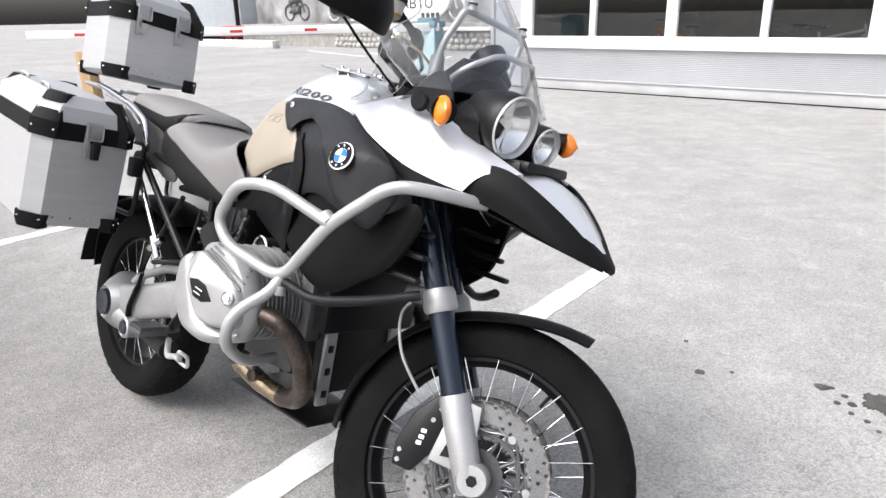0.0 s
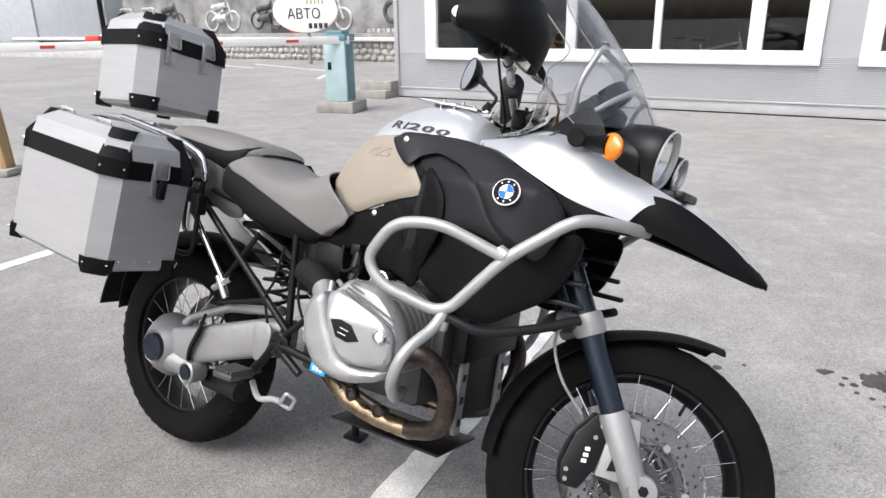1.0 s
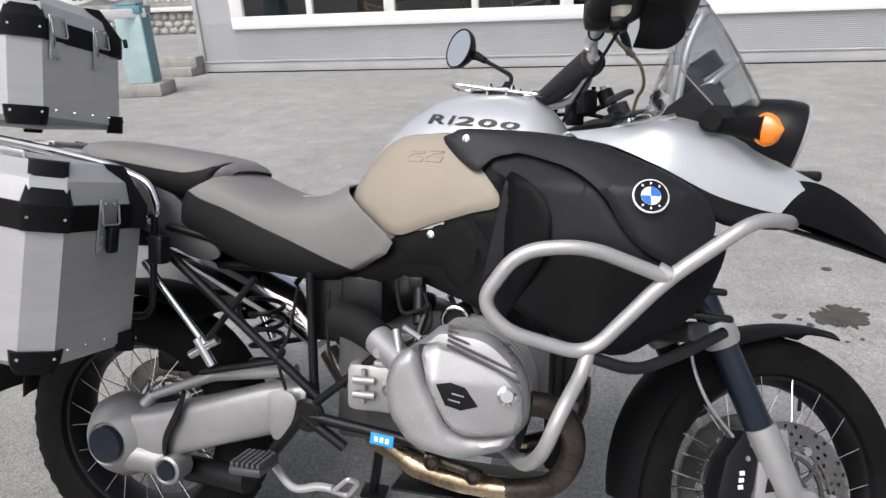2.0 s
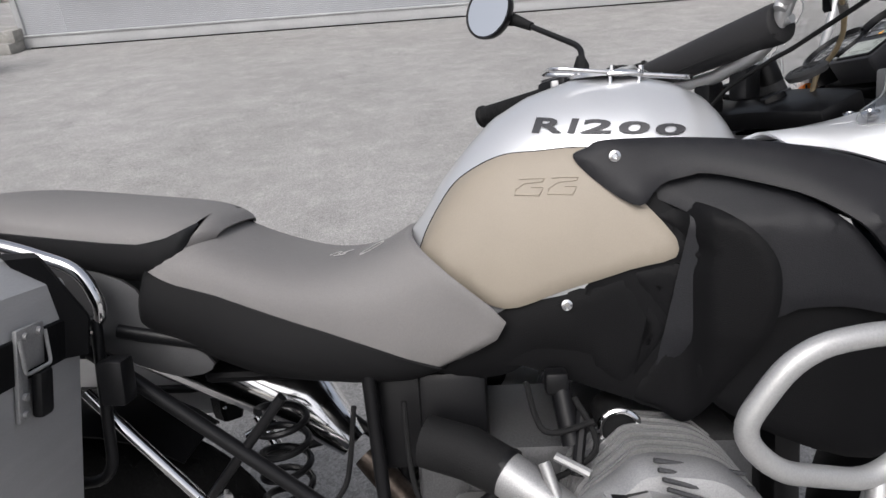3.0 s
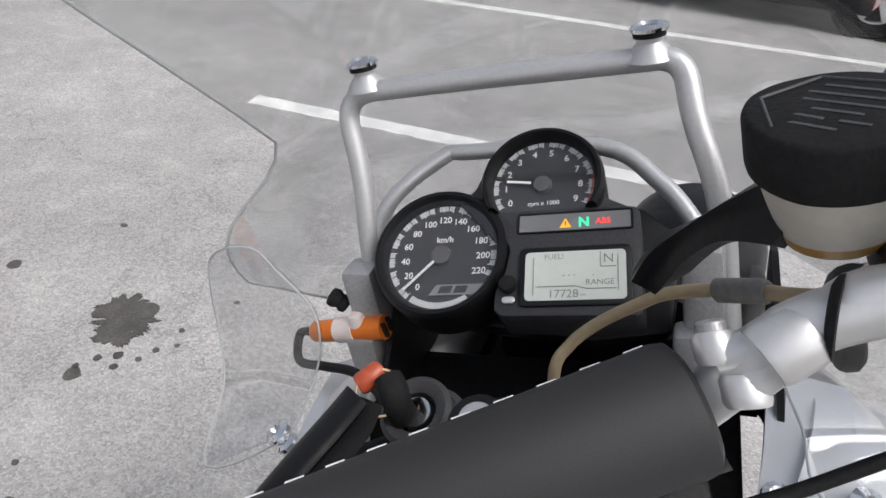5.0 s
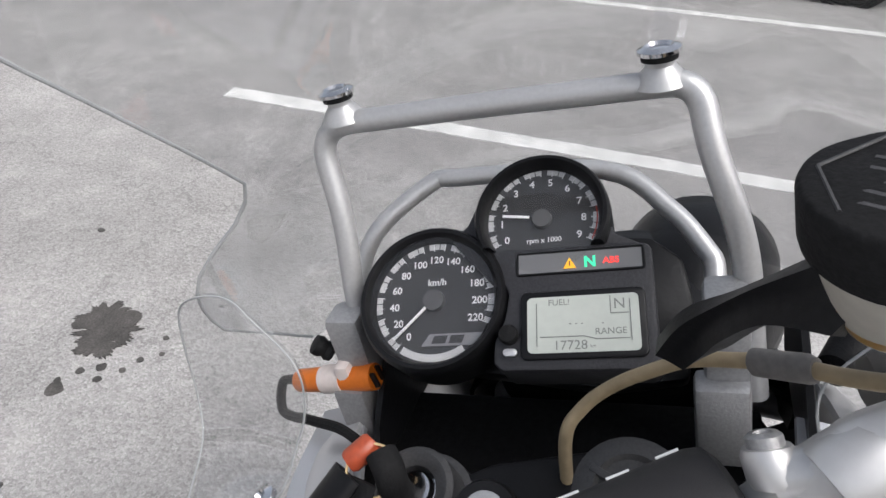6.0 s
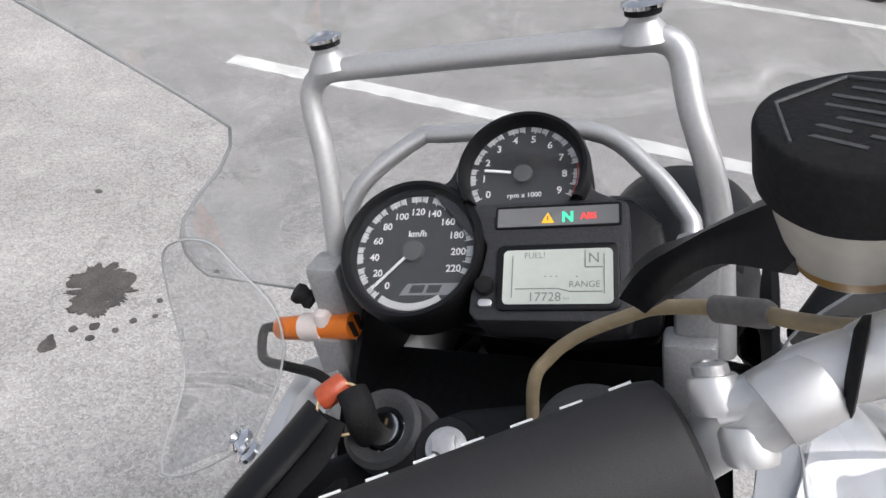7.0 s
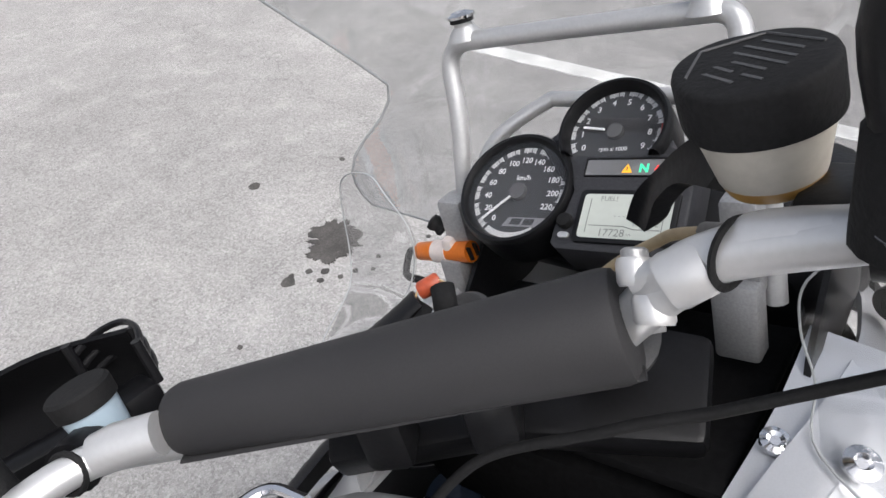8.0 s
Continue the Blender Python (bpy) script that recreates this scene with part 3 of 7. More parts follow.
part("lock", box((0.05, 0.012, 0.1), (-0.08, -0.138, 0.62), 0.01), SATIN, gate)
arm_m = mat("white_barrier_arm", (0.8, 0.8, 0.79), 0.4, 0, 0.03, 60, 0, 0.06)
gate_dir = math.degrees(math.atan2(3.9 - 6.85, -7.6 + 5.1))
AM = pose(-5.12, 6.8, 1.07, 0, 0, gate_dir) @ Matrix.Scale(1.12, 4)
arm = part("arm", moved(box((5.2, 0.045, 0.105), (2.35, 0, 0), 0.01), gate.matrix_world.inverted() @ AM), arm_m, gate, "white barrier arm")
for k in range(5):
    part("arm_mark", moved(box((0.16, 0.05, 0.035), (0.5 + 0.95 * k, 0, 0.0)), gate.matrix_world.inverted() @ AM), REDP, arm, "small red mark")

STONE = mat("pale_rubble_stone", (0.5, 0.49, 0.46), 0.8, 0, 0.2, 30, 0.5, 0.3, coarse=8)
far = thing("retaining_wall", FAR, "low retaining wall of pale rubble stones", "wall", kind="structure")
part("wall_core", box((20, 0.5, 0.52), (-18.6, 14.65, 0.26)), CONC, far)
part("wall_cap", box((20, 0.7, 0.1), (-18.6, 14.6, 0.60), 0.02), mat("white_ledge", (0.75, 0.75, 0.74), 0.6, 0, 0.05, 30, 0, 0.1), far, "white ledge on the wall")
# strip put in for the dark shadow line between ledge and banner
part("wall_coping", box((20, 0.5, 0.11), (-18.6, 14.66, 0.70), 0.01), CONC, far)
rnd = random.Random(7)
stone_meshes = []
for k in range(8):
    bmx = bmesh.new()
    bmesh.ops.create_icosphere(bmx, subdivisions=1, radius=0.5)
    for v in bmx.verts:
        v.co *= 1 + rnd.uniform(-0.16, 0.16)
    stone_meshes.append(finish(bmx, "stone", STONE, 60))
for row in range(3):
    x = -16.6 + 0.05 * row
    while x < -8.7:
        w = rnd.uniform(0.17, 0.30)
        ob = new("stone", rnd.choice(stone_meshes))
        ob.parent = far
        ob.matrix_basis = Matrix.Translation((x + w / 2, 14.40, 0.09 + 0.17 * row + rnd.uniform(-0.02, 0.02))) @ Matrix.Rotation(rnd.uniform(-0.3, 0.3), 4, "Y") @ Matrix.Diagonal((w * 1.05, 0.16, 0.19, 1))
        x += w
BANNER = mat("grey_printed_banner", (0.36, 0.36, 0.36), 0.6, 0, 0.5, 1.6, 0, 0.5, coarse=0.6)
banner = thing("banner", FAR, "grey printed banner with motorcycle drawings above a retaining wall", "banner")
part("sheet", box((13.0, 0.05, 2.2), (-15.3, 14.9, 1.85), 0.01), BANNER, banner)
PRINTD, PRINTL = mat("dark_print", (0.1, 0.1, 0.105), 0.6, 0, 0.4, 6, 0, 0.3), mat("light_print", (0.62, 0.62, 0.61), 0.6, 0, 0.3, 6, 0, 0.2)
for cx, sc in ((-19.2, 0.8), (-16.6, 0.9), (-14.6, 0.75), (-12.0, 0.9)):
    drawing = []
    for dx in (-0.55, 0.55):
        drawing.append(rings([V(cx + sc * (dx + 0.33 * math.cos(a)), 14.868, 1.15 + sc * 0.33 * math.sin(a)) for a in [k * math.pi / 10 for k in range(20)]], 0.04, 6, closed=True))
    drawing += [rod((cx - 0.5 * sc, 14.868, 1.15), (cx + 0.1 * sc, 14.868, 1.15 + 0.35 * sc), 0.06), rod((cx + 0.55 * sc, 14.868, 1.15), (cx + 0.3 * sc, 14.868, 1.15 + 0.75 * sc), 0.04), rod((cx - 0.45 * sc, 14.868, 1.15 + 0.45 * sc), (cx + 0.3 * sc, 14.868, 1.15 + 0.55 * sc), 0.09), rod((cx - 0.2 * sc, 14.868, 1.2), (cx + 0.3 * sc, 14.868, 1.25), 0.13)]
    part("drawing", moved(joined(*drawing), Matrix()), PRINTD if cx in (-19.2, -14.6) else PRINTL, banner)
part("print_block", joined(box((0.9, 0.012, 0.22), (-14.0, 14.87, 0.88)), ), mat("dark_label", (0.06, 0.05, 0.05), 0.6), banner)
part("print_block", box((0.55, 0.014, 0.2), (-13.35, 14.868, 0.88)), REDP, banner, "red printed label")
part("round_mark", rings([V(-9.75 + 0.26 * math.cos(a), 14.865, 1.32 + 0.26 * math.sin(a)) for a in [k * math.pi / 12 for k in range(24)]], 0.06, 8, closed=True), PRINTD, banner)
part("print_line", joined(*[box((0.12, 0.012, 0.11), (-10.6 + 0.17 * k, 14.868, 0.82)) for k in range(9)]), PRINTL, banner)
sign = thing("oval_sign", FAR @ pose(-11.15, 12.9, 0, 0, 0, 14), "white oval sign board with dark lettering on a pole", "sign")
part("board", slab([(0.95 * math.cos(2 * math.pi * k / 40), 0.55 * math.sin(2 * math.pi * k / 40)) for k in range(40)], 0.08, 0.01, at(0, 0, 1.36) @ Matrix.Rotation(radians(90), 4, "X")), mat("sign_white", (0.82, 0.82, 0.79), 0.4, 0, 0.03, 20, 0, 0.04), sign)
part("pole", rod((0, 0.06, 0), (0, 0.06, 1.0), 0.05), CAST, sign)
part("lettering", moved(letters("АВТО", 0.36, 0.006), at(-0.02, -0.088, 1.27) @ Matrix.Rotation(radians(90), 4, "X")), INK, sign)
part("small_lettering", joined(*[box((0.1, 0.006, 0.13), (0.15 + 0.15 * k, -0.084, 0.98)) for k in range(4)]), INK, sign)
part("green_mark", joined(*[box((0.05, 0.006, 0.2), (0.1 + 0.11 * k, -0.084, 1.62), 0, None) for k in range(5)]), mat("olive_print", (0.3, 0.36, 0.2), 0.5), sign)
garage = thing("grey_building", FAR, "grey metal building at the edge of the yard", "building")
part("wall", box((10, 6, 4.2), (-27.2, 17.4, 2.1), 0.02), mat("blue_grey_metal", (0.40, 0.43, 0.46), 0.5, 0.1, 0.05, 4, 0, 0.15, coarse=0.4), garage)
part("door", box((3.2, 0.1, 3.0), (-28.4, 14.36, 1.5), 0.02), mat("grey_shutter", (0.48, 0.51, 0.54), 0.5, 0.1, 0.05, 4, 0, 0.1), garage)
part("downpipe", rod((-22.35, 14.33, 0), (-22.35, 14.33, 4.2), 0.08), SATIN, garage)
kerb = solid("kerb", box((9.0, 0.3, 0.28), (-22.5, 13.0, 0.12), 0.02), mat("pale_kerb", (0.55, 0.55, 0.54), 0.8, 0, 0.12, 30, 0.2, 0.2), "low pale concrete kerb", "kerb", kind="structure", at=FAR)
redbox = thing("red_machine", FAR @ pose(-21.6, 13.6, 0), "small red machine standing by the kerb", "machine")
part("body", box((0.8, 0.6, 0.42), (0, 0, 0.52), 0.08), REDP, redbox)
for x in (-0.3, 0.3):
    for y in (-0.2, 0.2):
        part("leg", rod((x, y, 0), (x, y, 0.4), 0.04), SATIN, redbox)
pole = thing("wooden_post", pose(-5.1, 1.95, 0, 0, -3, 20), "tan wooden post standing in the yard", "post")
part("timber", box((0.14, 0.12, 0.98), (0, 0, 0.48), 0.012), mat("tan_wood", (0.45, 0.30, 0.15), 0.7, 0, 0.25, 30, 0.2, 0.25, stretch=(1, 1, 0.1)), pole)
part("timber_foot", box((0.3, 0.3, 0.06), (0, 0, 0.03), 0.01), CONC, pole)

# ---- parked car ----
CARP = mat("silver_car_paint", (0.52, 0.52, 0.52), 0.25, 0.4, 0.02, 300, 0, 0.04, 0.8)
CARG = mat("dark_car_glass", (0.02, 0.022, 0.024), 0.05, 0, spec=0.6)


def car(m):
    c = thing("parked_car", m, "silver car with alloy wheels parked beside a white line", "car")
    prof = [(-2.15, 0.42), (-2.2, 0.7), (-2.1, 0.95), (-1.2, 1.02), (-0.55, 1.45), (0.9, 1.48), (1.75, 1.05), (2.15, 0.9), (2.2, 0.5), (2.1, 0.36)]
    sill = [(1.72, 0.34), (-1.72, 0.34)]
    loops = []
    for y, sq in ((-0.86, 0.94), (-0.9, 1.0), (0.9, 1.0), (0.86, 0.94)):
        pts = curve([(x, 0, z) for x, z in prof], 4) + [V(x, 0, z) for x, z in sill]
        loops.append([V(p.x * (0.985 if abs(y) < 0.9 else 1), y * (1 - 0.16 * max(p.z - 0.95, 0)), p.z) for p in pts])
    part("body", loft(loops), CARP, c, "", 30)
    for s in (-1, 1):
        part("side_window", plate([(-1.05, 1.03), (-0.5, 1.38), (0.85, 1.41), (1.45, 1.08)], lambda x, z, s=s: s * (0.905 - 0.145 * max(z - 0.95, 0)), 0.01, 0.004, 0.02, 3), CARG, c, "dark glass")
        part("sill_trim", box((2.6, 0.03, 0.035), (0.05, s * 0.905, 0.335), 0.01), CHROME, c, "bright sill strip")
        part("lower_sill", box((2.75, 0.1, 0.14), (0.05, s * 0.85, 0.25), 0.02), SATIN, c)
        for x in (-0.95, 0.2, 1.15):
            part("door_gap", box((0.012, 0.008, 0.6), (x, s * 0.901, 0.68)), SATIN, c)
        part("side_strip", box((2.5, 0.02, 0.05), (0.1, s * 0.905, 0.62), 0.01), CARP, c)
    for x in (-1.36, 1.36):
        for s in (-1, 1):
            wm = at(x, s * 0.79, 0.325) @ Matrix.Rotation(radians(90), 4, "X")
            t = part("wheel", lathe([(0.20, -0.1), (0.30, -0.1), (0.325, -0.07), (0.325, 0.07), (0.30, 0.1), (0.20, 0.1)], 40, wm, True), TYRE, c)
            arms = [lathe([(0.001, 0.0), (0.05, 0.0), (0.05, -s * -0.0 + 0.02), (0.001, 0.02)], 16, wm @ at(0, 0, 0.06 if s < 0 else -0.08))]
            for k in range(6):
                arms.append(box((0.2, 0.05, 0.025), (0.115, 0, 0.07 if s < 0 else -0.07), 0.008, wm @ Matrix.Rotation(math.pi * k / 3, 4, "Z")))
            arms.append(lathe([(0.19, -0.09), (0.215, -0.09), (0.215, 0.09), (0.19, 0.09)], 36, wm, True))
            part("rim", joined(*arms), ALUT, t, "six-spoke alloy rim")
            part("wheel_back", lathe([(0.001, -0.02), (0.2, -0.02), (0.2, 0.0), (0.001, 0.0)], 28, wm), SATIN, t)
            part("wheel_arch", lathe([(0.335, -0.1), (0.37, -0.1), (0.37, 0.115), (0.335, 0.115)], 40, wm, True), SATIN, c)
    return c


car(pose(8.3, 0.07, 0, 0, 0, 94))


# ---- the motorcycle ----
LEAN = pose(0, -0.07, 0.0256, -17.31, 0, 0)
bike = thing("motorcycle", LEAN, "silver and black touring motorcycle leaning on its side stand", "motorcycle")
RAKE = Vector((-math.sin(radians(25.5)), 0, math.cos(radians(25.5))))
HEAD = Vector((1.135, 0, 1.05))
STEER = Matrix.Translation(HEAD) @ Matrix.Rotation(radians(30), 4, RAKE) @ Matrix.Translation(-HEAD)
AXLE = STEER.inverted() @ Vector((1.460, 0.026, 0.326))
YAX = Matrix.Rotation(radians(-90), 4, "X")          # a lathe's z axis laid along +y


def at(x, y, z):
    return Matrix.Translation((x, y, z))


# wheels
def tyre_profile(r_out, half, r_rim):
    pts = []
    for i in range(13):
        a = math.pi * (i / 12)
        c, s = math.cos(a), math.sin(a)
        pts.append((r_rim + (r_out - r_rim) * abs(s) ** 0.62, -half * (1 if c > 0 else -1) * abs(c) ** 0.8 * (1.0 if 0.05 < s else 0.82)))
    return pts + [(r_rim - 0.004, half * 0.7), (r_rim - 0.004, -half * 0.7)]


def build_wheel(name, m, r_out, half, r_rim, rim_half, discs, spokes, rim_mat, hub_half):
    rim_profile = [(r_rim + 0.008, -rim_half), (r_rim + 0.004, -rim_half * 0.8), (r_rim - 0.006, -rim_half * 0.75), (r_rim - 0.016, -rim_half * 0.35), (r_rim - 0.016, rim_half * 0.35), (r_rim - 0.006, rim_half * 0.75), (r_rim + 0.004, rim_half * 0.8), (r_rim + 0.008, rim_half), (r_rim - 0.012, rim_half * 0.95), (r_rim - 0.026, rim_half * 0.4), (r_rim - 0.026, -rim_half * 0.4), (r_rim - 0.012, -rim_half * 0.95)]
    wheel = part(name, moved(lathe(rim_profile, 64, closed=True), m @ YAX), rim_mat, bike, "black spoked wheel rim")
    part("tyre", moved(lathe(tyre_profile(r_out, half, r_rim), 72, closed=True), m @ YAX), TYRE, wheel, "worn black rubber tyre with grey dust")
    # tread blocks along the shoulders
    blocks = []
    for k in range(46):
        for s, off in ((1, 0.0), (-1, 0.5)):
            a = 2 * math.pi * (k + off) / 46
            rr = r_out - 0.0185
            blocks.append(box((0.026, half * 0.55, 0.012), (0, 0, 0), 0.002, Matrix.Rotation(a, 4, "Y") @ at(0, s * half * 0.56, rr + 0.002) @ Matrix.Rotation(-s * 0.55, 4, "X") @ Matrix.Rotation(s * 0.45, 4, "Z"), 1))
    for k in range(46):
        blocks.append(box((0.03, half * 0.5, 0.006), (0, 0, 0), 0.001, Matrix.Rotation(2 * math.pi * (k + 0.25) / 46, 4, "Y") @ at(0, 0, r_out - 0.0032) @ Matrix.Rotation(0.5, 4, "Z"), 1))
    part("tread", moved(joined(*blocks), m), TYRE, wheel)
    part("hub", moved(lathe([(0.018, -hub_half), (0.05, -hub_half), (0.054, -hub_half + 0.008), (0.034, -hub_half * 0.4), (0.034, hub_half * 0.4), (0.054, hub_half - 0.008), (0.05, hub_half), (0.018, hub_half)], 32), m @ YAX), CASTD, wheel)
    spoke = finish(rod((0, 0, 0), (0, 0, 1), 0.0013, 6), "spoke", CHROME)
    for k in range(spokes):
        a = 2 * math.pi * (k + 0.5) / spokes
        s = 1 if k % 2 else -1
        tw = (1 if (k // 2) % 2 else -1) * 0.42
        p0 = V(math.cos(a + tw) * 0.05, s * hub_half * 0.85, math.sin(a + tw) * 0.05)
        p1 = V(math.cos(a) * (r_rim + 0.002), s * rim_half * 0.92, math.sin(a) * (r_rim + 0.002))
        ob = new("spoke", spoke)
        ob.parent = wheel
        ob.matrix_basis = m @ axis(p0, p1 - p0) @ Matrix.Diagonal((1, 1, (p1 - p0).length, 1))
    for y in discs:
        disc = part("brake_disc", moved(drilled_disc(0.104, 0.1525, 0.0045), m @ at(0, y, 0) @ YAX), DISC, wheel, "drilled steel brake disc")
        spider = [lathe([(0.03, -0.004), (0.056, -0.004), (0.056, 0.004), (0.03, 0.004)], 28, at(0, y, 0) @ YAX), lathe([(0.084, -0.003), (0.092, -0.003), (0.092, 0.003), (0.084, 0.003)], 36, at(0, y, 0) @ YAX, True)]
        for k in range(10):
            a = 2 * math.pi * k / 10
            spider.append(rod((0.05 * math.cos(a), y, 0.05 * math.sin(a)), (0.088 * math.cos(a), y, 0.088 * math.sin(a)), 0.0042, 8))
        part("disc_carrier", moved(joined(*spider), m), CASTD, wheel)
        part("carrier_hoop", moved(rings([V((0.1 + 0.007 * math.cos(6 * a)) * math.cos(a), y + math.copysign(0.005, y), (0.1 + 0.007 * math.cos(6 * a)) * math.sin(a)) for a in [k * math.pi / 36 for k in range(72)]], 0.0026, 6, closed=True), m), DISC, wheel)
        for k in range(6):
            a = 2 * math.pi * k / 6
            part("disc_bobbin", moved(lathe([(0.003, -0.008), (0.0085, -0.008), (0.0085, 0.008), (0.003, 0.008)], 12, at(0.107 * math.cos(a), y, 0.107 * math.sin(a)) @ YAX), m), CAST, wheel)
    return wheel


def drilled_disc(r0, r1, half):
    """A ring of cells with a round hole in each."""
    bm = bmesh.new()
    rows, cells = 3, 36
    for top in (half, -half):
        for i in range(rows):
            for k in range(cells):
                ra, rb = r0 + (r1 - r0) * i / rows, r0 + (r1 - r0) * (i + 1) / rows
                a0, a1 = 2 * math.pi * (k + 0.33 * i) / cells, 2 * math.pi * (k + 1 + 0.33 * i) / cells
                am, rm = (a0 + a1) / 2, (ra + rb) / 2
                rim = [(ra, a0), (ra, am), (ra, a1), (rm, a1), (rb, a1), (rb, am), (rb, a0), (rm, a0)]
                outer = [bm.verts.new((r * math.cos(a), r * math.sin(a), top)) for r, a in rim]
                hole = 0.0042 if (k + i) % 3 else 0.0012
                c = V(rm * math.cos(am), rm * math.sin(am), top)
                inner = [bm.verts.new(c + (v.co - c).normalized() * hole) for v in outer]
                for j in range(8):
                    bm.faces.new((outer[j], outer[(j + 1) % 8], inner[(j + 1) % 8], inner[j]))
    for r in (r0, r1):
        ring = [[bm.verts.new((r * math.cos(2 * math.pi * k / 108), r * math.sin(2 * math.pi * k / 108), z)) for k in range(108)] for z in (-half, half)]
        for k in range(108):
            bm.faces.new((ring[0][k], ring[0][(k + 1) % 108], ring[1][(k + 1) % 108], ring[1][k]))
    bmesh.ops.remove_doubles(bm, verts=bm.verts[:], dist=2e-4)
    return bm


FW = STEER @ Matrix.Translation(AXLE)
build_wheel("front_wheel", FW, 0.326, 0.056, 0.246, 0.036, (-0.066, 0.066), 40, SATIN, 0.058)
RW = at(0.02, 0, 0.322)
build_wheel("rear_wheel", RW, 0.324, 0.078, 0.222, 0.052, (0.075,), 40, SATIN, 0.07)
part("valve", moved(rod((0, 0.0, 0.222), (0, -0.012, 0.19), 0.004, 8), FW @ Matrix.Rotation(radians(28), 4, "Y")), RUBBER, bike)

# fork
for s in (-1, 1):
    foot = AXLE + V(-0.012, s * 0.1, 0)
    up = lambda h, s=s, foot=foot: foot + RAKE * h
    leg = part("fork_leg", moved(rod(up(0.16), up(0.72), 0.027, 20), STEER), BLUE, bike, "dark blue anodised fork leg")
    slider = joined(rings([up(0.165), up(0.155), up(0.02), up(-0.03)], [0.031, 0.033, 0.031, 0.028], 20), lathe([(0.012, -0.025), (0.03, -0.025), (0.034, -0.018), (0.034, 0.018), (0.03, 0.025), (0.012, 0.025)], 20, Matrix.Translation(foot + V(0.012, s * 0.004, 0)) @ YAX))
    part("slider", moved(slider, STEER), CAST, leg, "silver cast fork slider")
    part("axle_nut", moved(lathe([(0.004, 0), (0.012, 0), (0.012, 0.006), (0.004, 0.006)], 6, Matrix.Translation(foot + V(0.012, s * 0.03, 0)) @ YAX), STEER), SATIN, leg)
    part("collar", moved(joined(rings([up(0.335), up(0.345), up(0.375), up(0.385)], [0.033, 0.037, 0.037, 0.033], 20), box((0.05, 0.02, 0.03), up(0.36) + V(-0.035, 0, 0), 0.004)), STEER), CAST, leg, "silver fork collar")
part("fork_bridge", moved(box((0.07, 0.24, 0.04), AXLE + RAKE * 0.36 + V(-0.055, 0, 0), 0.012), STEER), CASTD, bike)


def mudguard(r, a0, a1, half, cy, drop=0.028, steps=24, lift=0.0):
    grid = []
    for i in range(steps + 1):
        a = radians(a0 + (a1 - a0) * i / steps)
        w = half * (0.75 + 0.25 * math.sin(math.pi * i / steps))
        row = []
        for j in range(9):
            t = j / 4 - 1
            rr = r - drop * abs(t) ** 2.4 + lift * max(0, 1 - 3.2 * i / steps) ** 1.5
            row.append((math.cos(a) * rr, t * w, math.sin(a) * rr))
        grid.append(row)
    return sheet(grid, 0.004)


part("front_mudguard", moved(mudguard(0.343, 64, 180, 0.082, 0, 0.022, 28, 0.034), FW), BLACKP, bike, "matt black front mudguard")

# brake caliper, bracket and hose on the right leg
cal = slab([(-0.03, -0.085), (0.012, -0.082), (0.036, -0.02), (0.04, 0.04), (0.028, 0.082), (0.0, 0.086), (-0.032, 0.03), (-0.042, -0.04)], 0.05, 0.006, Matrix.Rotation(radians(90), 4, "X"))
CM = FW @ at(-0.128, -0.052, 0.055) @ Matrix.Rotation(radians(10), 4, "Y")
caliper = part("brake_caliper", moved(cal, CM), SATIN, bike, "black brake caliper")
for dx, dz in ((-0.022, -0.07), (-0.026, -0.05), (0.018, 0.062), (0.012, 0.035)):
    part("bolt", lathe([(0.002, 0), (0.005, 0), (0.005, 0.003), (0.003, 0.003)], 8, CM @ at(dx, -0.05, dz) @ Matrix.Rotation(radians(90), 4, "X")), CAST, caliper)
for k in range(3):
    part("maker_mark", box((0.011, 0.001, 0.008), (0, 0, 0), 0, CM @ at(0.004, -0.0505, -0.02 + 0.013 * k) @ Matrix.Rotation(radians(-12), 4, "Y")), WHITE, caliper)
bracket = part("caliper_bracket", slab([(-0.10, -0.02), (-0.02, -0.03), (-0.015, 0.05), (-0.02, 0.11), (-0.075, 0.115), (-0.085, 0.06)], 0.012, 0.002, FW @ at(0, -0.094, 0.03) @ Matrix.Rotation(radians(90), 4, "X")), CAST, bike, "silver caliper bracket")
# black patches standing for the shade seen through two openings
for x, z in ((-0.055, 0.115), (-0.06, 0.04)):
    part("bracket_opening", slab([(-0.018, -0.016), (0.02, -0.012), (0.016, 0.016), (-0.008, 0.018)], 0.002, 0, FW @ at(x, -0.1075, z) @ Matrix.Rotation(radians(90), 4, "X")), SATIN, bracket)
hose_top = AXLE + RAKE * 0.36 + V(-0.05, -0.1, 0)
part("brake_hose", moved(tube([hose_top, AXLE + V(-0.235, -0.115, 0.28), AXLE + V(-0.21, -0.12, 0.2), AXLE + V(-0.15, -0.115, 0.13)], 0.0034, 8), STEER), FIN, bike, "thin grey brake hose")

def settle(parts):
    """Shifts vertices along x and z so the body parts fit the camera's view."""
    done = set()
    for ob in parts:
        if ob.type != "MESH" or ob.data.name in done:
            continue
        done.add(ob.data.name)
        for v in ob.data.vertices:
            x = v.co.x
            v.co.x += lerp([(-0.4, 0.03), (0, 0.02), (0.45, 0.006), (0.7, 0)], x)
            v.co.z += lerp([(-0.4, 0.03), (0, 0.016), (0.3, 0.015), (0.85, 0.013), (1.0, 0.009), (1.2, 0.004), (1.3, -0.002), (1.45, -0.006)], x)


STEERED = set(bike.children_recursive)

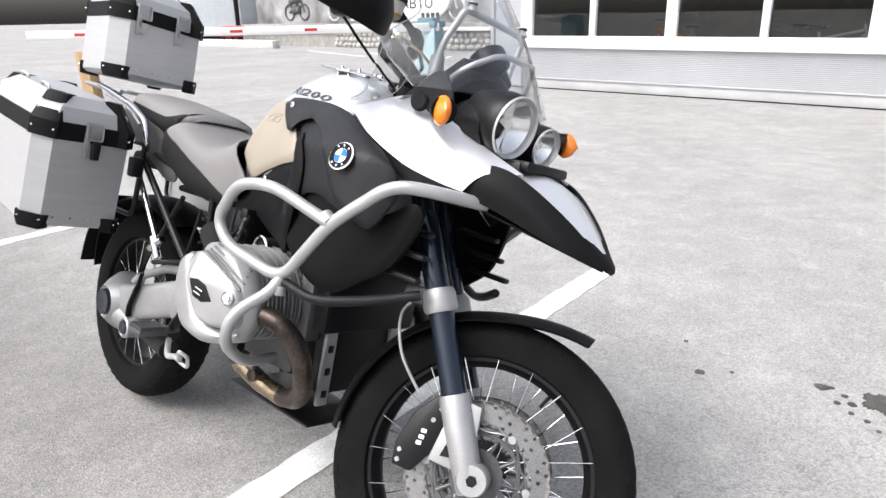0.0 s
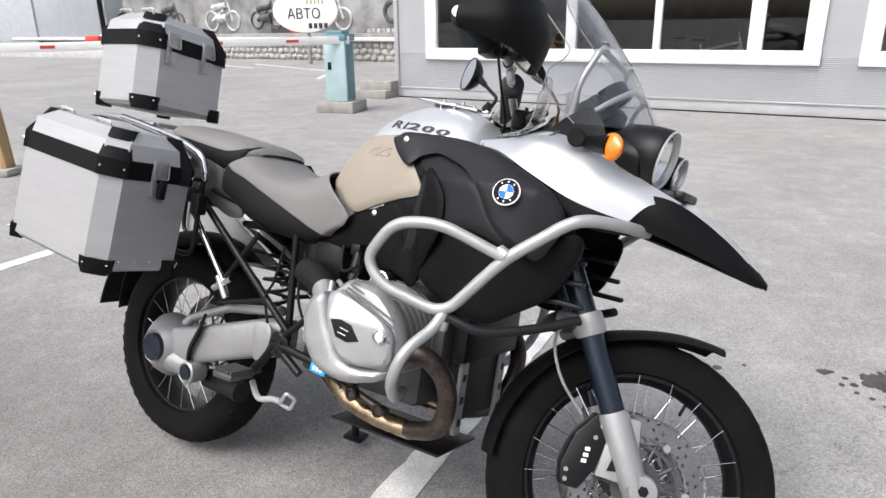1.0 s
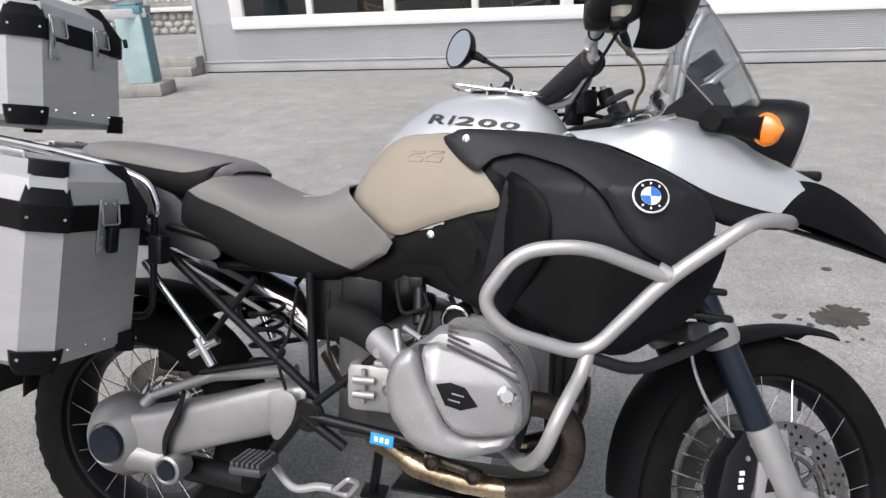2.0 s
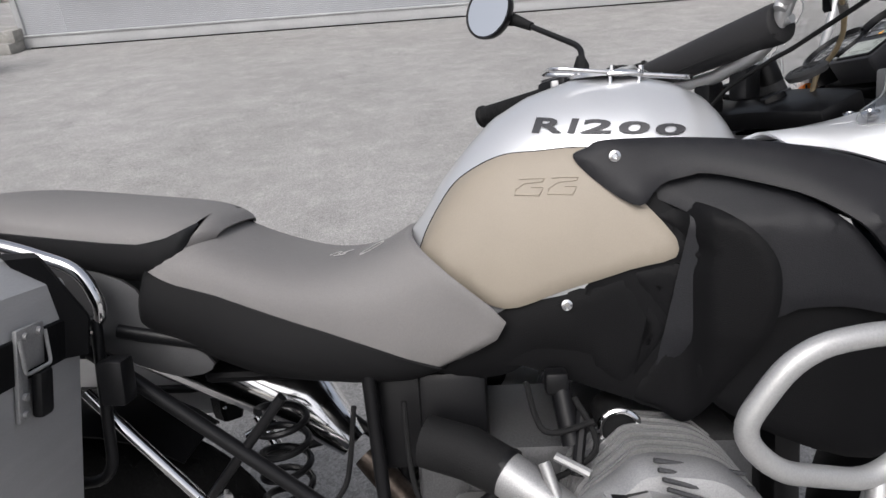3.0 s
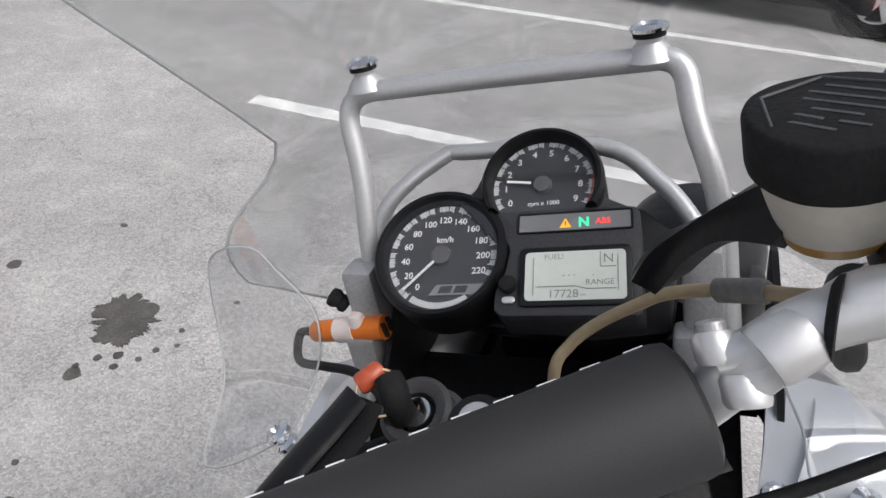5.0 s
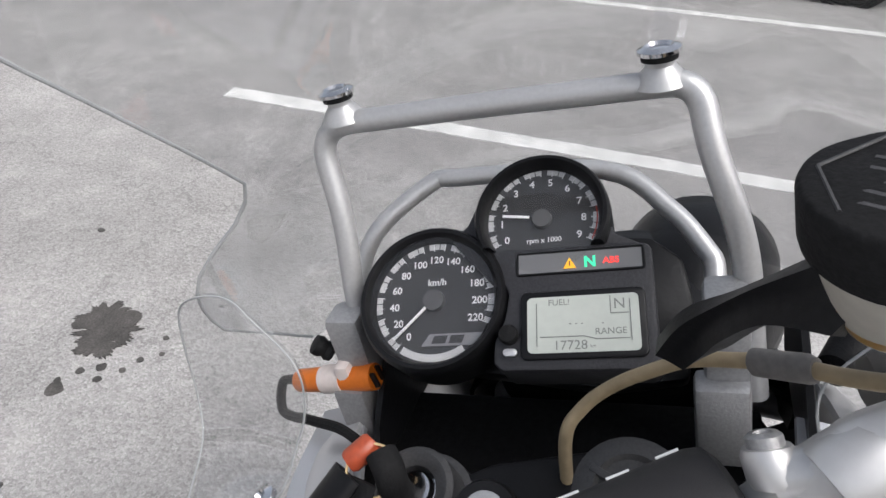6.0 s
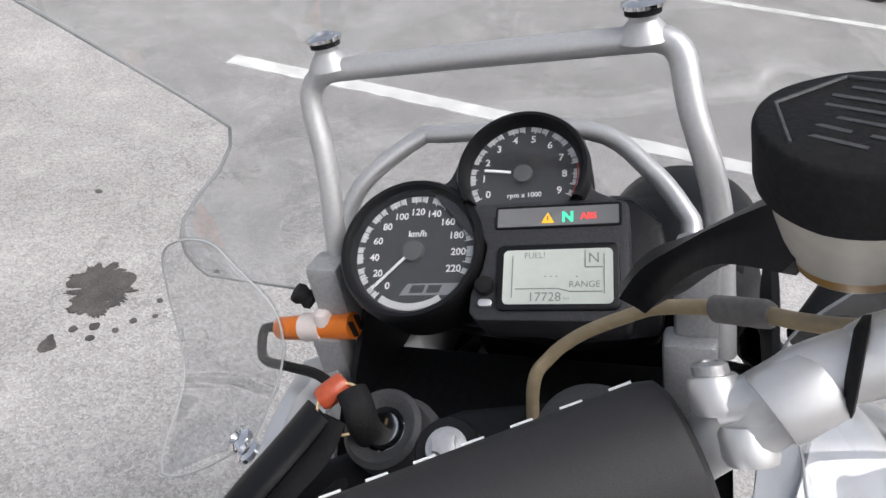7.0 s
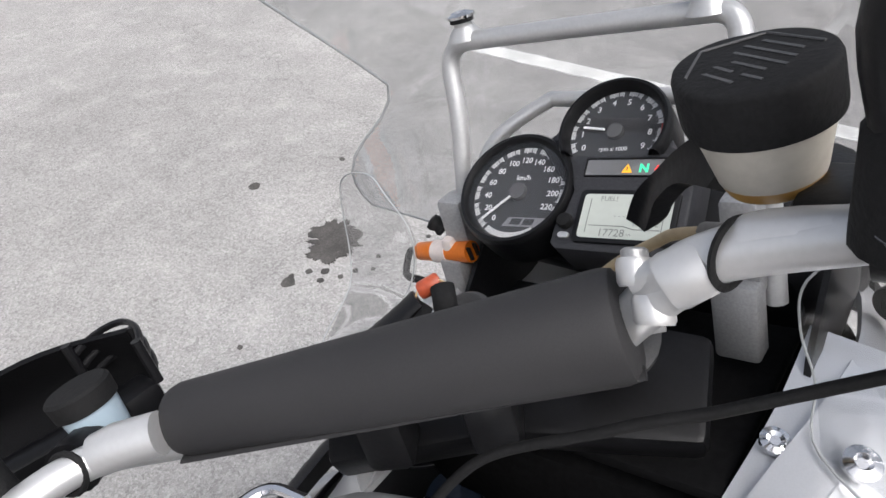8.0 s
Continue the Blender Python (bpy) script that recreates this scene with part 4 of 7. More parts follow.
# ---- tank ----
TANK = [  # x, half width, bottom, top
    (0.560, 0.045, 0.83, 0.915), (0.585, 0.085, 0.80, 0.945), (0.620, 0.108, 0.78, 0.997), (0.66, 0.12, 0.77, 1.042), (0.70, 0.129, 0.77, 1.08), (0.75, 0.139, 0.77, 1.108),
    (0.82, 0.154, 0.77, 1.13), (0.90, 0.166, 0.77, 1.133), (0.96, 0.17, 0.77, 1.12), (1.0, 0.165, 0.78, 1.098), (1.03, 0.15, 0.80, 1.06), (1.045, 0.12, 0.84, 1.02)]


def tank_at(x):
    return [lerp([(r[0], r[k]) for r in TANK], x) for k in (1, 2, 3)]


def tank_side(x, z, n=2.03):
    w, lo, hi = tank_at(x)
    mid = 0.86
    h = max(hi - mid, 0.02)
    t = min(max((z - mid) / h, 0), 0.999)
    return w * (1 - t ** n) ** (1 / n)


def tank_ring(x, k=36):
    w, lo, hi = tank_at(x)
    ring = []
    for j in range(k):
        a = 2 * math.pi * j / k
        c, s = math.cos(a), math.sin(a)
        if s >= 0:
            n = 2.03
            ring.append((x, w * math.copysign(abs(c) ** (2 / n), c), 0.86 + max(hi - 0.86, 0.02) * abs(s) ** (2 / n)))
        else:
            ring.append((x, w * math.copysign(abs(c) ** 0.6, c), 0.86 - (0.86 - lo) * abs(s) ** 0.6))
    return ring


tank = part("tank", loft([tank_ring(0.56 + 0.485 * i / 40) for i in range(41)]), SILVER, bike, "glossy silver fuel tank", 60)
pad_outline = [(0.588, 0.915), (0.615, 0.963), (0.647, 1.0), (0.70, 1.027), (0.75, 1.032), (0.83, 1.03), (0.868, 0.978), (0.922, 0.903), (0.86, 0.878), (0.78, 0.852), (0.698, 0.826), (0.635, 0.862), (0.588, 0.89)]
for s in (-1, 1):
    part("tank_cover", plate(pad_outline, lambda x, z, s=s: s * (tank_side(x, z) + 0.012), 0.01, 0.006, 0.012, 4, 0.02), BEIGE, bike, "beige vinyl tank side cover")
    rim = [V(x, s * (tank_side(x, z) + 0.0005), z) for x, z in [(p.x, p.z) for p in curve([(x, 0, z) for x, z in pad_outline], 5, True)]]
    part("cover_seam", rings(rim, 0.0014, 6, closed=True), RUBBER, bike)
    # embossed model mark on the cover, as plain shapes
    for u, w in ((0.0, 0.034), (0.042, 0.034)):
        loop = [(0.727 + u, 0.998), (0.727 + u + w, 0.998), (0.727 + u + w - 0.004, 0.994), (0.727 + u + 0.006, 0.992), (0.722 + u, 0.985), (0.720 + u, 0.978), (0.724 + u + w * 0.8, 0.976), (0.730 + u + w * 0.8, 0.986), (0.727 + u + w * 0.45, 0.987)]
        part("embossed_mark", rings([V(x, s * (tank_side(x, z) + 0.0122), z) for x, z in loop], 0.0012, 6), BEIGE, bike)
# model number on the tank
for s in (-1, 1):
    cells, run, glyphs = (("R", 0.2), ("1", 0.045), ("2", 0.2), ("0", 0.2), ("0", 0.2)), 0.0, []
    for ch, wide in cells:
        g = letters(ch, 1.0, 0, 0.028)
        xs, ys = [v.co.x for v in g.verts], [v.co.y for v in g.verts]
        for v in g.verts:
            u = run + wide * (v.co.x - min(xs)) / (max(xs) - min(xs))
            h = (v.co.y - min(ys)) / (max(ys) - min(ys))
            v.co = (u, h, 0)
        run += wide + 0.035
        glyphs.append(g)
    bm = joined(*glyphs)
    bmesh.ops.subdivide_edges(bm, edges=[e for e in bm.edges if e.calc_length() > 0.1], cuts=3)
    bmesh.ops.triangulate(bm, faces=bm.faces[:])
    for v in bm.verts:
        u, h = v.co.x / (run - 0.035), v.co.y
        x = 0.749 + 0.192 * (u if s < 0 else 1 - u) + (0.009 * h if s < 0 else -0.009 * h)
        z = 1.057 + (0.0215 - 0.035 * (x - 0.749)) * h - 0.013 * (x - 0.749) / 0.2
        v.co = (x, s * (tank_side(x, z) + 0.0014), z)
    part("model_number", bm, INK, tank, "dark grey lettering")

# filler cap and the wire ring for a bag
cap = part("filler_cap", lathe([(0.058, 0), (0.06, 0.004), (0.05, 0.009), (0.02, 0.011), (0.002, 0.011)], 36, at(0.875, 0.012, 1.13)), CHROME, bike, "round metal fuel filler cap")
for a in (0.3, 1.4, 2.4, 3.5, 4.6, 5.6):
    part("cap_bolt", rod((0.875 + 0.05 * math.cos(a), 0.012 + 0.05 * math.sin(a), 1.134), (0.875 + 0.05 * math.cos(a), 0.012 + 0.05 * math.sin(a), 1.144), 0.004, 8), CHROME, cap)
part("bag_ring", rings(bent([(0.885, -0.045, 1.131), (0.784, -0.045, 1.143), (0.782, 0.066, 1.145), (0.955, 0.06, 1.134), (0.957, 0.03, 1.134)], 0.022), 0.0032, 8), CHROME, bike, "bright wire ring for a tank bag")
part("bag_ring", rings(bent([(0.885, -0.045, 1.131), (0.975, -0.052, 1.122), (0.978, -0.03, 1.124), (0.93, -0.022, 1.13)], 0.01), 0.0032, 8), CHROME, bike)
for y, z in ((-0.045, 1.131), (0.064, 1.142)):
    clamp = part("ring_clamp", box((0.05, 0.012, 0.006), (0.885, y, z), 0.002), CHROME, bike, "small bright clamp of the bag ring")
    for d in (-0.02, 0.02):
        part("clamp_post", rod((0.885 + d, y, z - 0.012), (0.885 + d, y, z + 0.006), 0.0028, 8), CHROME, clamp)

# ---- seats ----
def ring_station(x, w, lo, hi, k, n=3.0, count=32):
    ring = []
    mid = (lo + hi) / 2
    for j in range(count):
        a = 2 * math.pi * j / count
        c, s = math.cos(a), math.sin(a)
        z = mid + (hi - mid) * math.copysign(abs(s) ** (2 / n), s)
        ring.append((x + k * (min(hi - z, 0.108) - 1.4 * max(hi - z - 0.13, 0)), w * math.copysign(abs(c) ** (2 / n), c), z))
    return ring


def split_seat(stations, seam, n):
    """The same skin in two pieces, above and below a seam line z = seam(x)."""
    upper, lower = [], []
    for x, w, lo, hi, k in stations:
        half = ring_station(x, w, lo, hi, k, n, 96)
        side = [p for p in half[24:48] + [half[48]]] + half[49:73]        # top centre round one side to the bottom
        side = [Vector(p) for p in side]
        over = [p.z - seam(p.x) for p in side]
        cut = next((i for i in range(4, len(side) - 5) if over[i] >= 0 > over[i + 1]), len(side) - 6)
        t = min(max(over[cut] / (over[cut] - over[cut + 1]), 0.0), 1.0) if over[cut] != over[cut + 1] else 0.0
        join = side[cut].lerp(side[cut + 1], t)

        def sampled(seq, m):
            """m points at even steps along a polyline."""
            run = [0.0]
            for a, b in zip(seq, seq[1:]):
                run.append(run[-1] + (b - a).length)
            got = []
            for i in range(m):
                want, j = run[-1] * i / (m - 1), 0
                while j < len(seq) - 2 and run[j + 1] < want:
                    j += 1
                got.append(tuple(seq[j].lerp(seq[j + 1], min(1.0, (want - run[j]) / max(run[j + 1] - run[j], 1e-9)))))
            return got
        top, low = sampled(side[:cut + 1] + [join], 14), sampled([join] + side[cut + 1:], 10)
        flip = lambda seq: [(a, -b, c) for a, b, c in seq]
        upper.append(flip(top)[::-1] + top[1:])
        lower.append((low, flip(low)))
    return upper, lower


RIDER = [  # x, half width, bottom, top, slant
    (0.205, 0.11, 0.87, 0.925, -0.3), (0.222, 0.138, 0.80, 0.948, -0.3), (0.265, 0.146, 0.765, 0.952, 0.0), (0.33, 0.15, 0.735, 0.925, 0.15), (0.39, 0.15, 0.722, 0.905, 0.3),
    (0.44, 0.146, 0.715, 0.896, 0.45), (0.485, 0.145, 0.712, 0.897, 0.55), (0.52, 0.147, 0.713, 0.905, 0.78), (0.545, 0.151, 0.716, 0.918, 0.98), (0.560, 0.154, 0.722, 0.926, 1.12), (0.570, 0.153, 0.735, 0.926, 1.2)]


def dense(stations, n=4):
    cols = [[p.x for p in curve([(s[k], 0, 0) for s in stations], n)] for k in range(len(stations[0]))]
    return list(zip(*cols))


def rider_seam(x):
    return lerp([(0.2, 0.905), (0.24, 0.885), (0.3, 0.868), (0.45, 0.81), (0.56, 0.765), (0.62, 0.745), (0.75, 0.72)], x)


up, low = split_seat(dense(RIDER), rider_seam, 3.2)
seat = part("rider_seat", sheet(up, 0.004), SEATG, bike, "worn grey vinyl rider seat", 60)
for k in (0, 1):
    part("seat_side", sheet([r[k] for r in low], 0.004 * (1 if k else -1)), SEATB, seat, "black vinyl seat side", 60)
part("seat_base", box((0.3, 0.2, 0.02), (0.4, 0, 0.735), 0.01), BLACKP, seat)
PASSENGER = [
    (-0.13, 0.08, 0.95, 0.99, 0.0), (-0.10, 0.11, 0.93, 1.008, 0.1), (-0.02, 0.128, 0.915, 1.012, 0.2), (0.06, 0.135, 0.895, 1.004, 0.25), (0.14, 0.138, 0.88, 0.994, 0.2), (0.21, 0.138, 0.875, 0.985, 0.0), (0.255, 0.132, 0.88, 0.976, -0.35), (0.285, 0.118, 0.90, 0.963, -0.6), (0.298, 0.09, 0.925, 0.95, -0.6)]
up, low = split_seat(dense(PASSENGER), lambda x: lerp([(-0.13, 0.972), (0.0, 0.965), (0.15, 0.945), (0.2, 0.94), (0.235, 0.946), (0.262, 0.958), (0.285, 0.97), (0.3, 0.975)], x), 2.8)
pseat = part("passenger_seat", sheet(up, 0.004), SEATG, bike, "grey vinyl passenger seat", 60)
for k in (0, 1):
    part("seat_side", sheet([r[k] for r in low], 0.004 * (1 if k else -1)), SEATB, pseat, "black vinyl seat side", 60)
part("seat_base", box((0.3, 0.18, 0.02), (0.07, 0, 0.9), 0.008), BLACKP, pseat)

# pale scuffs worn into the front of the seat
def seat_top(x, y):
    row = [lerp([(s[0], s[k]) for s in RIDER], x) for k in (1, 2, 3)]
    mid = (row[1] + row[2]) / 2
    return mid + (row[2] - mid) * max(1 - abs(y / row[0]) ** 3.2, 0.0) ** (1 / 3.2)


SCUFF = mat("pale_scuff", (0.5, 0.49, 0.48), 0.6)
for pts in ([(0.492, -0.058), (0.503, -0.05), (0.518, -0.012), (0.52, 0.012), (0.511, 0.008), (0.5, -0.028), (0.492, -0.052)], [(0.444, -0.04), (0.45, -0.024), (0.458, -0.018), (0.456, -0.032)], [(0.462, -0.03), (0.47, -0.012), (0.474, -0.004)], [(0.45, -0.046), (0.462, -0.04), (0.466, -0.034)]):
    part("scuff", rings(curve([(x, y, seat_top(x, y) + 0.0006) for x, y in pts], 5), 0.0008, 6), SCUFF, seat)

# ---- side panels ----
def smooth_lerp(table, x):
    """Like lerp, with no kinks: a mean over a short stretch."""
    return sum(lerp(table, x + d) for d in (-0.03, -0.018, -0.006, 0.006, 0.018, 0.03)) / 6


def bulge(x, z):
    out = smooth_lerp([(0.78, 0.158), (0.85, 0.182), (0.91, 0.194), (0.95, 0.212), (1.0, 0.235), (1.05, 0.25), (1.15, 0.264), (1.22, 0.262), (1.30, 0.22), (1.36, 0.18)], x)
    out = out - max(z - 0.94, 0) * smooth_lerp([(0.8, 0.25), (1.0, 0.75), (1.3, 0.9)], x) - 0.12 * max(0.80 - z, 0)
    return max(out, tank_side(min(x, 1.0), z) + 0.016 if x < 1.04 else 0)


upper = [(0.797, 1.022), (0.815, 1.034), (0.845, 1.043), (0.98, 1.04), (1.09, 1.022), (1.184, 0.988), (1.255, 0.955), (1.29, 0.925), (1.302, 0.885), (1.285, 0.84), (1.262, 0.803), (1.23, 0.815), (1.187, 0.835), (1.148, 0.872), (1.11, 0.93), (1.06, 0.968), (1.0, 0.988), (0.945, 0.998), (0.90, 0.985), (0.872, 0.96), (0.83, 0.985)]
inner = [(0.90, 0.995), (0.96, 1.0), (1.04, 0.978), (1.10, 0.935), (1.15, 0.872), (1.20, 0.83), (1.24, 0.81), (1.21, 0.808), (1.15, 0.828), (1.09, 0.84), (1.03, 0.833), (0.99, 0.815), (0.97, 0.775), (0.96, 0.72), (0.94, 0.69), (0.88, 0.698), (0.90, 0.74), (0.965, 0.81), (0.985, 0.87), (0.975, 0.915), (0.93, 0.95), (0.885, 0.975)]
swoosh = [(0.885, 0.945), (0.918, 0.96), (0.945, 0.962), (0.982, 0.942), (1.012, 0.908), (1.022, 0.87), (1.014, 0.816), (0.975, 0.745), (0.931, 0.675), (0.895, 0.688), (0.857, 0.711), (0.903, 0.788), (0.894, 0.823), (0.86, 0.876), (0.945, 0.892), (0.915, 0.925)]
# outline of an added black sheet standing for shade in the panel gaps
backing = [(0.85, 0.985), (0.88, 1.015), (0.95, 1.022), (1.0, 1.0), (1.0, 0.95), (1.0, 0.87), (0.98, 0.75), (0.92, 0.69), (0.85, 0.705), (0.72, 0.745), (0.63, 0.745), (0.70, 0.805), (0.85, 0.86), (0.92, 0.892)]


def swoosh_side(x, z):
    """Flush with the tank at the rear, standing out with the fairing further forward."""
    t = min(max((x - 0.91) / 0.045, 0), 1)
    low = tank_side(min(x, 1.0), z) + 0.0045
    return low + (max(bulge(x, z) - 0.008, low) - low) * t * t * (3 - 2 * t)


lowerp = [(0.70, 0.824), (0.78, 0.85), (0.854, 0.877), (0.889, 0.823), (0.898, 0.788), (0.852, 0.713), (0.80, 0.742), (0.74, 0.752), (0.69, 0.73), (0.60, 0.718), (0.59, 0.745)]
for s in (-1, 1):
    pan = part("upper_fairing", plate(upper, lambda x, z, s=s: s * bulge(x, z), 0.008, 0.006, 0.012, 4, 0.018), FAIRP, bike, "matt black upper tank fairing")
    part("inner_fairing", plate(inner, lambda x, z, s=s: s * max(bulge(x, z) - 0.02, tank_side(min(x, 1.0), z) + 0.004 if x < 1.04 else 0), 0.006, 0.004, 0.012, 4, 0.018), DARKP, bike, "dark grey inner fairing panel")
    part("tank_skirt", plate(backing, lambda x, z, s=s: s * (tank_side(min(x, 1.0), z) + 0.003), 0.004, 0.001, 0.01, 3, 0.03), BLACKP, bike)
    # blacker plastic than its neighbours: the panel's shaded side put into its colour
    part("fairing_curve", plate(swoosh, lambda x, z, s=s: s * swoosh_side(x, z), 0.006, 0.005, 0.012, 4, 0.014), BLACKP, bike)
    part("side_cover", plate(lowerp, lambda x, z, s=s: s * max(lerp([(0.58, 0.112), (0.7, 0.13), (0.88, 0.165)], x), tank_side(x, z) + 0.004), 0.006, 0.006, 0.02, 4), BLACKP, bike, "black plastic side cover")
    for x, z in ((0.846, 1.022), (0.78, 0.832)):
        y = bulge(x, z) if z > 0.9 else max(0.147, tank_side(x, z) + 0.004)
        part("screw", joined(lathe([(0.002, 0), (0.0075, 0.0), (0.0075, 0.003), (0.004, 0.004), (0.003, 0.002)], 14, axis((x, s * (y + 0.001), z), (0, s, 0)))), CHROME, pan)
    # badge in plain rings and quarters
    n = Vector((0.1, s, 0.37)).normalized()
    b = axis(V(1.188, s * 0.258, 0.927) + n * 0.009, n) @ Matrix.Scale(0.84, 4)
    badge = part("badge", lathe([(0.002, 0.0), (0.0345, 0.0), (0.036, 0.003), (0.034, 0.005), (0.002, 0.005)], 40, b), WHITE, bike, "round enamel badge with blue and white quarters")
    part("badge_ring", lathe([(0.0195, 0.005), (0.0195, 0.0062), (0.0325, 0.0062), (0.0325, 0.005)], 40, b, True), BADGEBLACK, badge)
    for a in (-38, 0, 38, 142, 180, 218):
        part("badge_mark", box((0.0036, 0.0045, 0.0006), (0, 0, 0), 0, b @ Matrix.Rotation(radians(a), 4, "Z") @ at(0, 0.026, 0.0064)), WHITE, badge)
    for q in (0, 2):
        part("badge_quarter", slab([(0, 0)] + [(0.0185 * math.cos(radians(90 * q + 9 * k)), 0.0185 * math.sin(radians(90 * q + 9 * k))) for k in range(11)], 0.0012, 0, b @ Matrix.Rotation(radians(0 if s < 0 else 90), 4, "Z") @ at(0, 0, 0.0052)), BADGEBLUE, badge)

# ---- front fairing and beak ----
for s in (-1, 1):
    S = lambda *pts, s=s: [(x, s * y, z) for x, y, z in pts]
    part("front_fairing", ribbon([S((1.02, 0.10, 1.035), (1.12, 0.125, 1.056), (1.21, 0.15, 1.077), (1.30, 0.14, 1.062), (1.40, 0.115, 1.015), (1.50, 0.085, 0.968)),
                                  S((1.04, 0.125, 1.045), (1.12, 0.16, 1.05), (1.21, 0.19, 1.052), (1.30, 0.18, 1.02), (1.38, 0.16, 0.985), (1.45, 0.14, 0.955)),
                                  S((1.06, 0.15, 1.03), (1.12, 0.185, 1.018), (1.20, 0.215, 0.985), (1.29, 0.20, 0.945), (1.36, 0.175, 0.925), (1.415, 0.155, 0.915))], 5, 5, -0.004 * s), SILVER, bike, "silver painted front fairing side", 50)
    part("fairing_lower", ribbon([S((1.20, 0.215, 0.982), (1.29, 0.20, 0.942), (1.415, 0.155, 0.913)), S((1.24, 0.205, 0.95), (1.31, 0.185, 0.905), (1.42, 0.145, 0.895)), S((1.26, 0.18, 0.93), (1.32, 0.165, 0.89), (1.42, 0.13, 0.885))], 5, 3, -0.004 * s), DARKP, bike)
    beak_plate = part("beak_side", ribbon([S((1.395, 0.127, 0.965), (1.46, 0.121, 0.975), (1.52, 0.1, 0.955), (1.60, 0.06, 0.90), (1.665, 0.018, 0.838)),
                                S((1.393, 0.149, 0.942), (1.46, 0.139, 0.943), (1.53, 0.112, 0.915), (1.60, 0.078, 0.872), (1.67, 0.024, 0.828)),
                                S((1.398, 0.147, 0.91), (1.47, 0.132, 0.895), (1.54, 0.106, 0.87), (1.61, 0.075, 0.843), (1.668, 0.02, 0.818))], 6, 5, -0.005 * s), BLACKP, bike, "matt black beak side plate", 50)
    part("screw", lathe([(0.002, 0), (0.006, 0.0), (0.006, 0.003), (0.002, 0.003)], 12, axis((1.408, s * 0.146, 0.930), (0, s, 0))), CHROME, beak_plate)
part("beak", ribbon([[(1.44, -0.125, 0.955), (1.44, 0.0, 0.99), (1.44, 0.125, 0.955)], [(1.52, -0.1, 0.945), (1.52, 0.0, 0.965), (1.52, 0.1, 0.945)], [(1.60, -0.055, 0.893), (1.60, 0.0, 0.905), (1.60, 0.055, 0.893)], [(1.65, -0.022, 0.848), (1.655, 0.0, 0.852), (1.65, 0.022, 0.848)]], 6, 5, 0.004), SILVER, bike, "silver beak between black side plates", 50)
part("beak_tip", loft([[(1.625 + 0.0, 0.052 * math.cos(a), 0.862 + 0.016 * math.sin(a)) for a in [k * math.pi / 8 for k in range(16)]], [(1.66, 0.03 * math.cos(a), 0.834 + 0.013 * math.sin(a)) for a in [k * math.pi / 8 for k in range(16)]], [(1.676, 0.014 * math.cos(a), 0.822 + 0.007 * math.sin(a)) for a in [k * math.pi / 8 for k in range(16)]]]), BLACKP, bike)
part("beak_under", ribbon([[(1.40, -0.13, 0.90), (1.40, 0, 0.905), (1.40, 0.13, 0.90)], [(1.53, -0.09, 0.865), (1.53, 0, 0.87), (1.53, 0.09, 0.865)], [(1.66, -0.015, 0.822), (1.66, 0, 0.824), (1.66, 0.015, 0.822)]], 4, 5, 0.004), BLACKP, bike)
part("oil_cooler", joined(box((0.05, 0.16, 0.04), (1.46, 0.0, 0.975), 0.01, Matrix()), box((0.03, 0.15, 0.02), (1.485, 0, 0.985), 0.006)), SATIN, bike)

# headlight: a large lamp on one side, a small one on the other
face = Vector((0.97, -0.05, -0.22)).normalized()
for name, c, r, d in (("headlight", (1.438, -0.072, 1.057), 0.060, 0.11), ("small_headlight", (1.445, 0.038, 1.035), 0.040, 0.09)):
    m4 = axis(c, face)
    lamp = part(name, lathe([(r * 0.35, -d), (r * 0.85, -d * 0.75), (r * 1.06, -d * 0.2), (r * 1.08, 0.006), (r * 1.03, 0.013), (r * 0.98, 0.004), (r * 0.97, -d * 0.3)], 40, m4, caps=False), SATIN, bike, "round headlight in a black housing")
    part("bezel", lathe([(r * 0.93, 0.003), (r * 1.0, 0.013), (r * 1.05, 0.014), (r * 1.02, 0.018), (r * 0.96, 0.015), (r * 0.92, 0.006)], 40, m4, True), ALUT, lamp, "bright lamp rim")
    part("reflector", lathe([(r * 0.15, -d * 0.3), (r * 0.5, -d * 0.22), (r * 0.8, -d * 0.09), (r * 0.95, 0.002)], 40, m4, caps=False), REFLECT, lamp)
    part("lens", lathe([(r * 0.96, 0.004), (r * 0.9, 0.016), (r * 0.6, 0.024), (r * 0.02, 0.027)], 40, m4, caps=False), LENS, lamp).visible_shadow = False
    part("bulb_shield", joined(lathe([(0.002, -0.02), (r * 0.2, -0.02), (r * 0.2, -0.004), (0.002, -0.002)], 16, m4), box((r * 0.08, r * 1.7, 0.02), (0, 0, -0.015), 0.002, m4)), CHROME, lamp)
part("lamp_housing", loft([[(1.30, -0.015 + 0.09 * math.cos(a), 1.045 + 0.06 * math.sin(a)) for a in [k * math.pi / 12 for k in range(24)]], [(1.37, -0.02 + 0.115 * math.cos(a), 1.05 + 0.072 * math.sin(a)) for a in [k * math.pi / 12 for k in range(24)]], [(1.41, -0.022 + 0.112 * math.cos(a), 1.047 + 0.068 * math.sin(a)) for a in [k * math.pi / 12 for k in range(24)]]]), SATIN, bike)
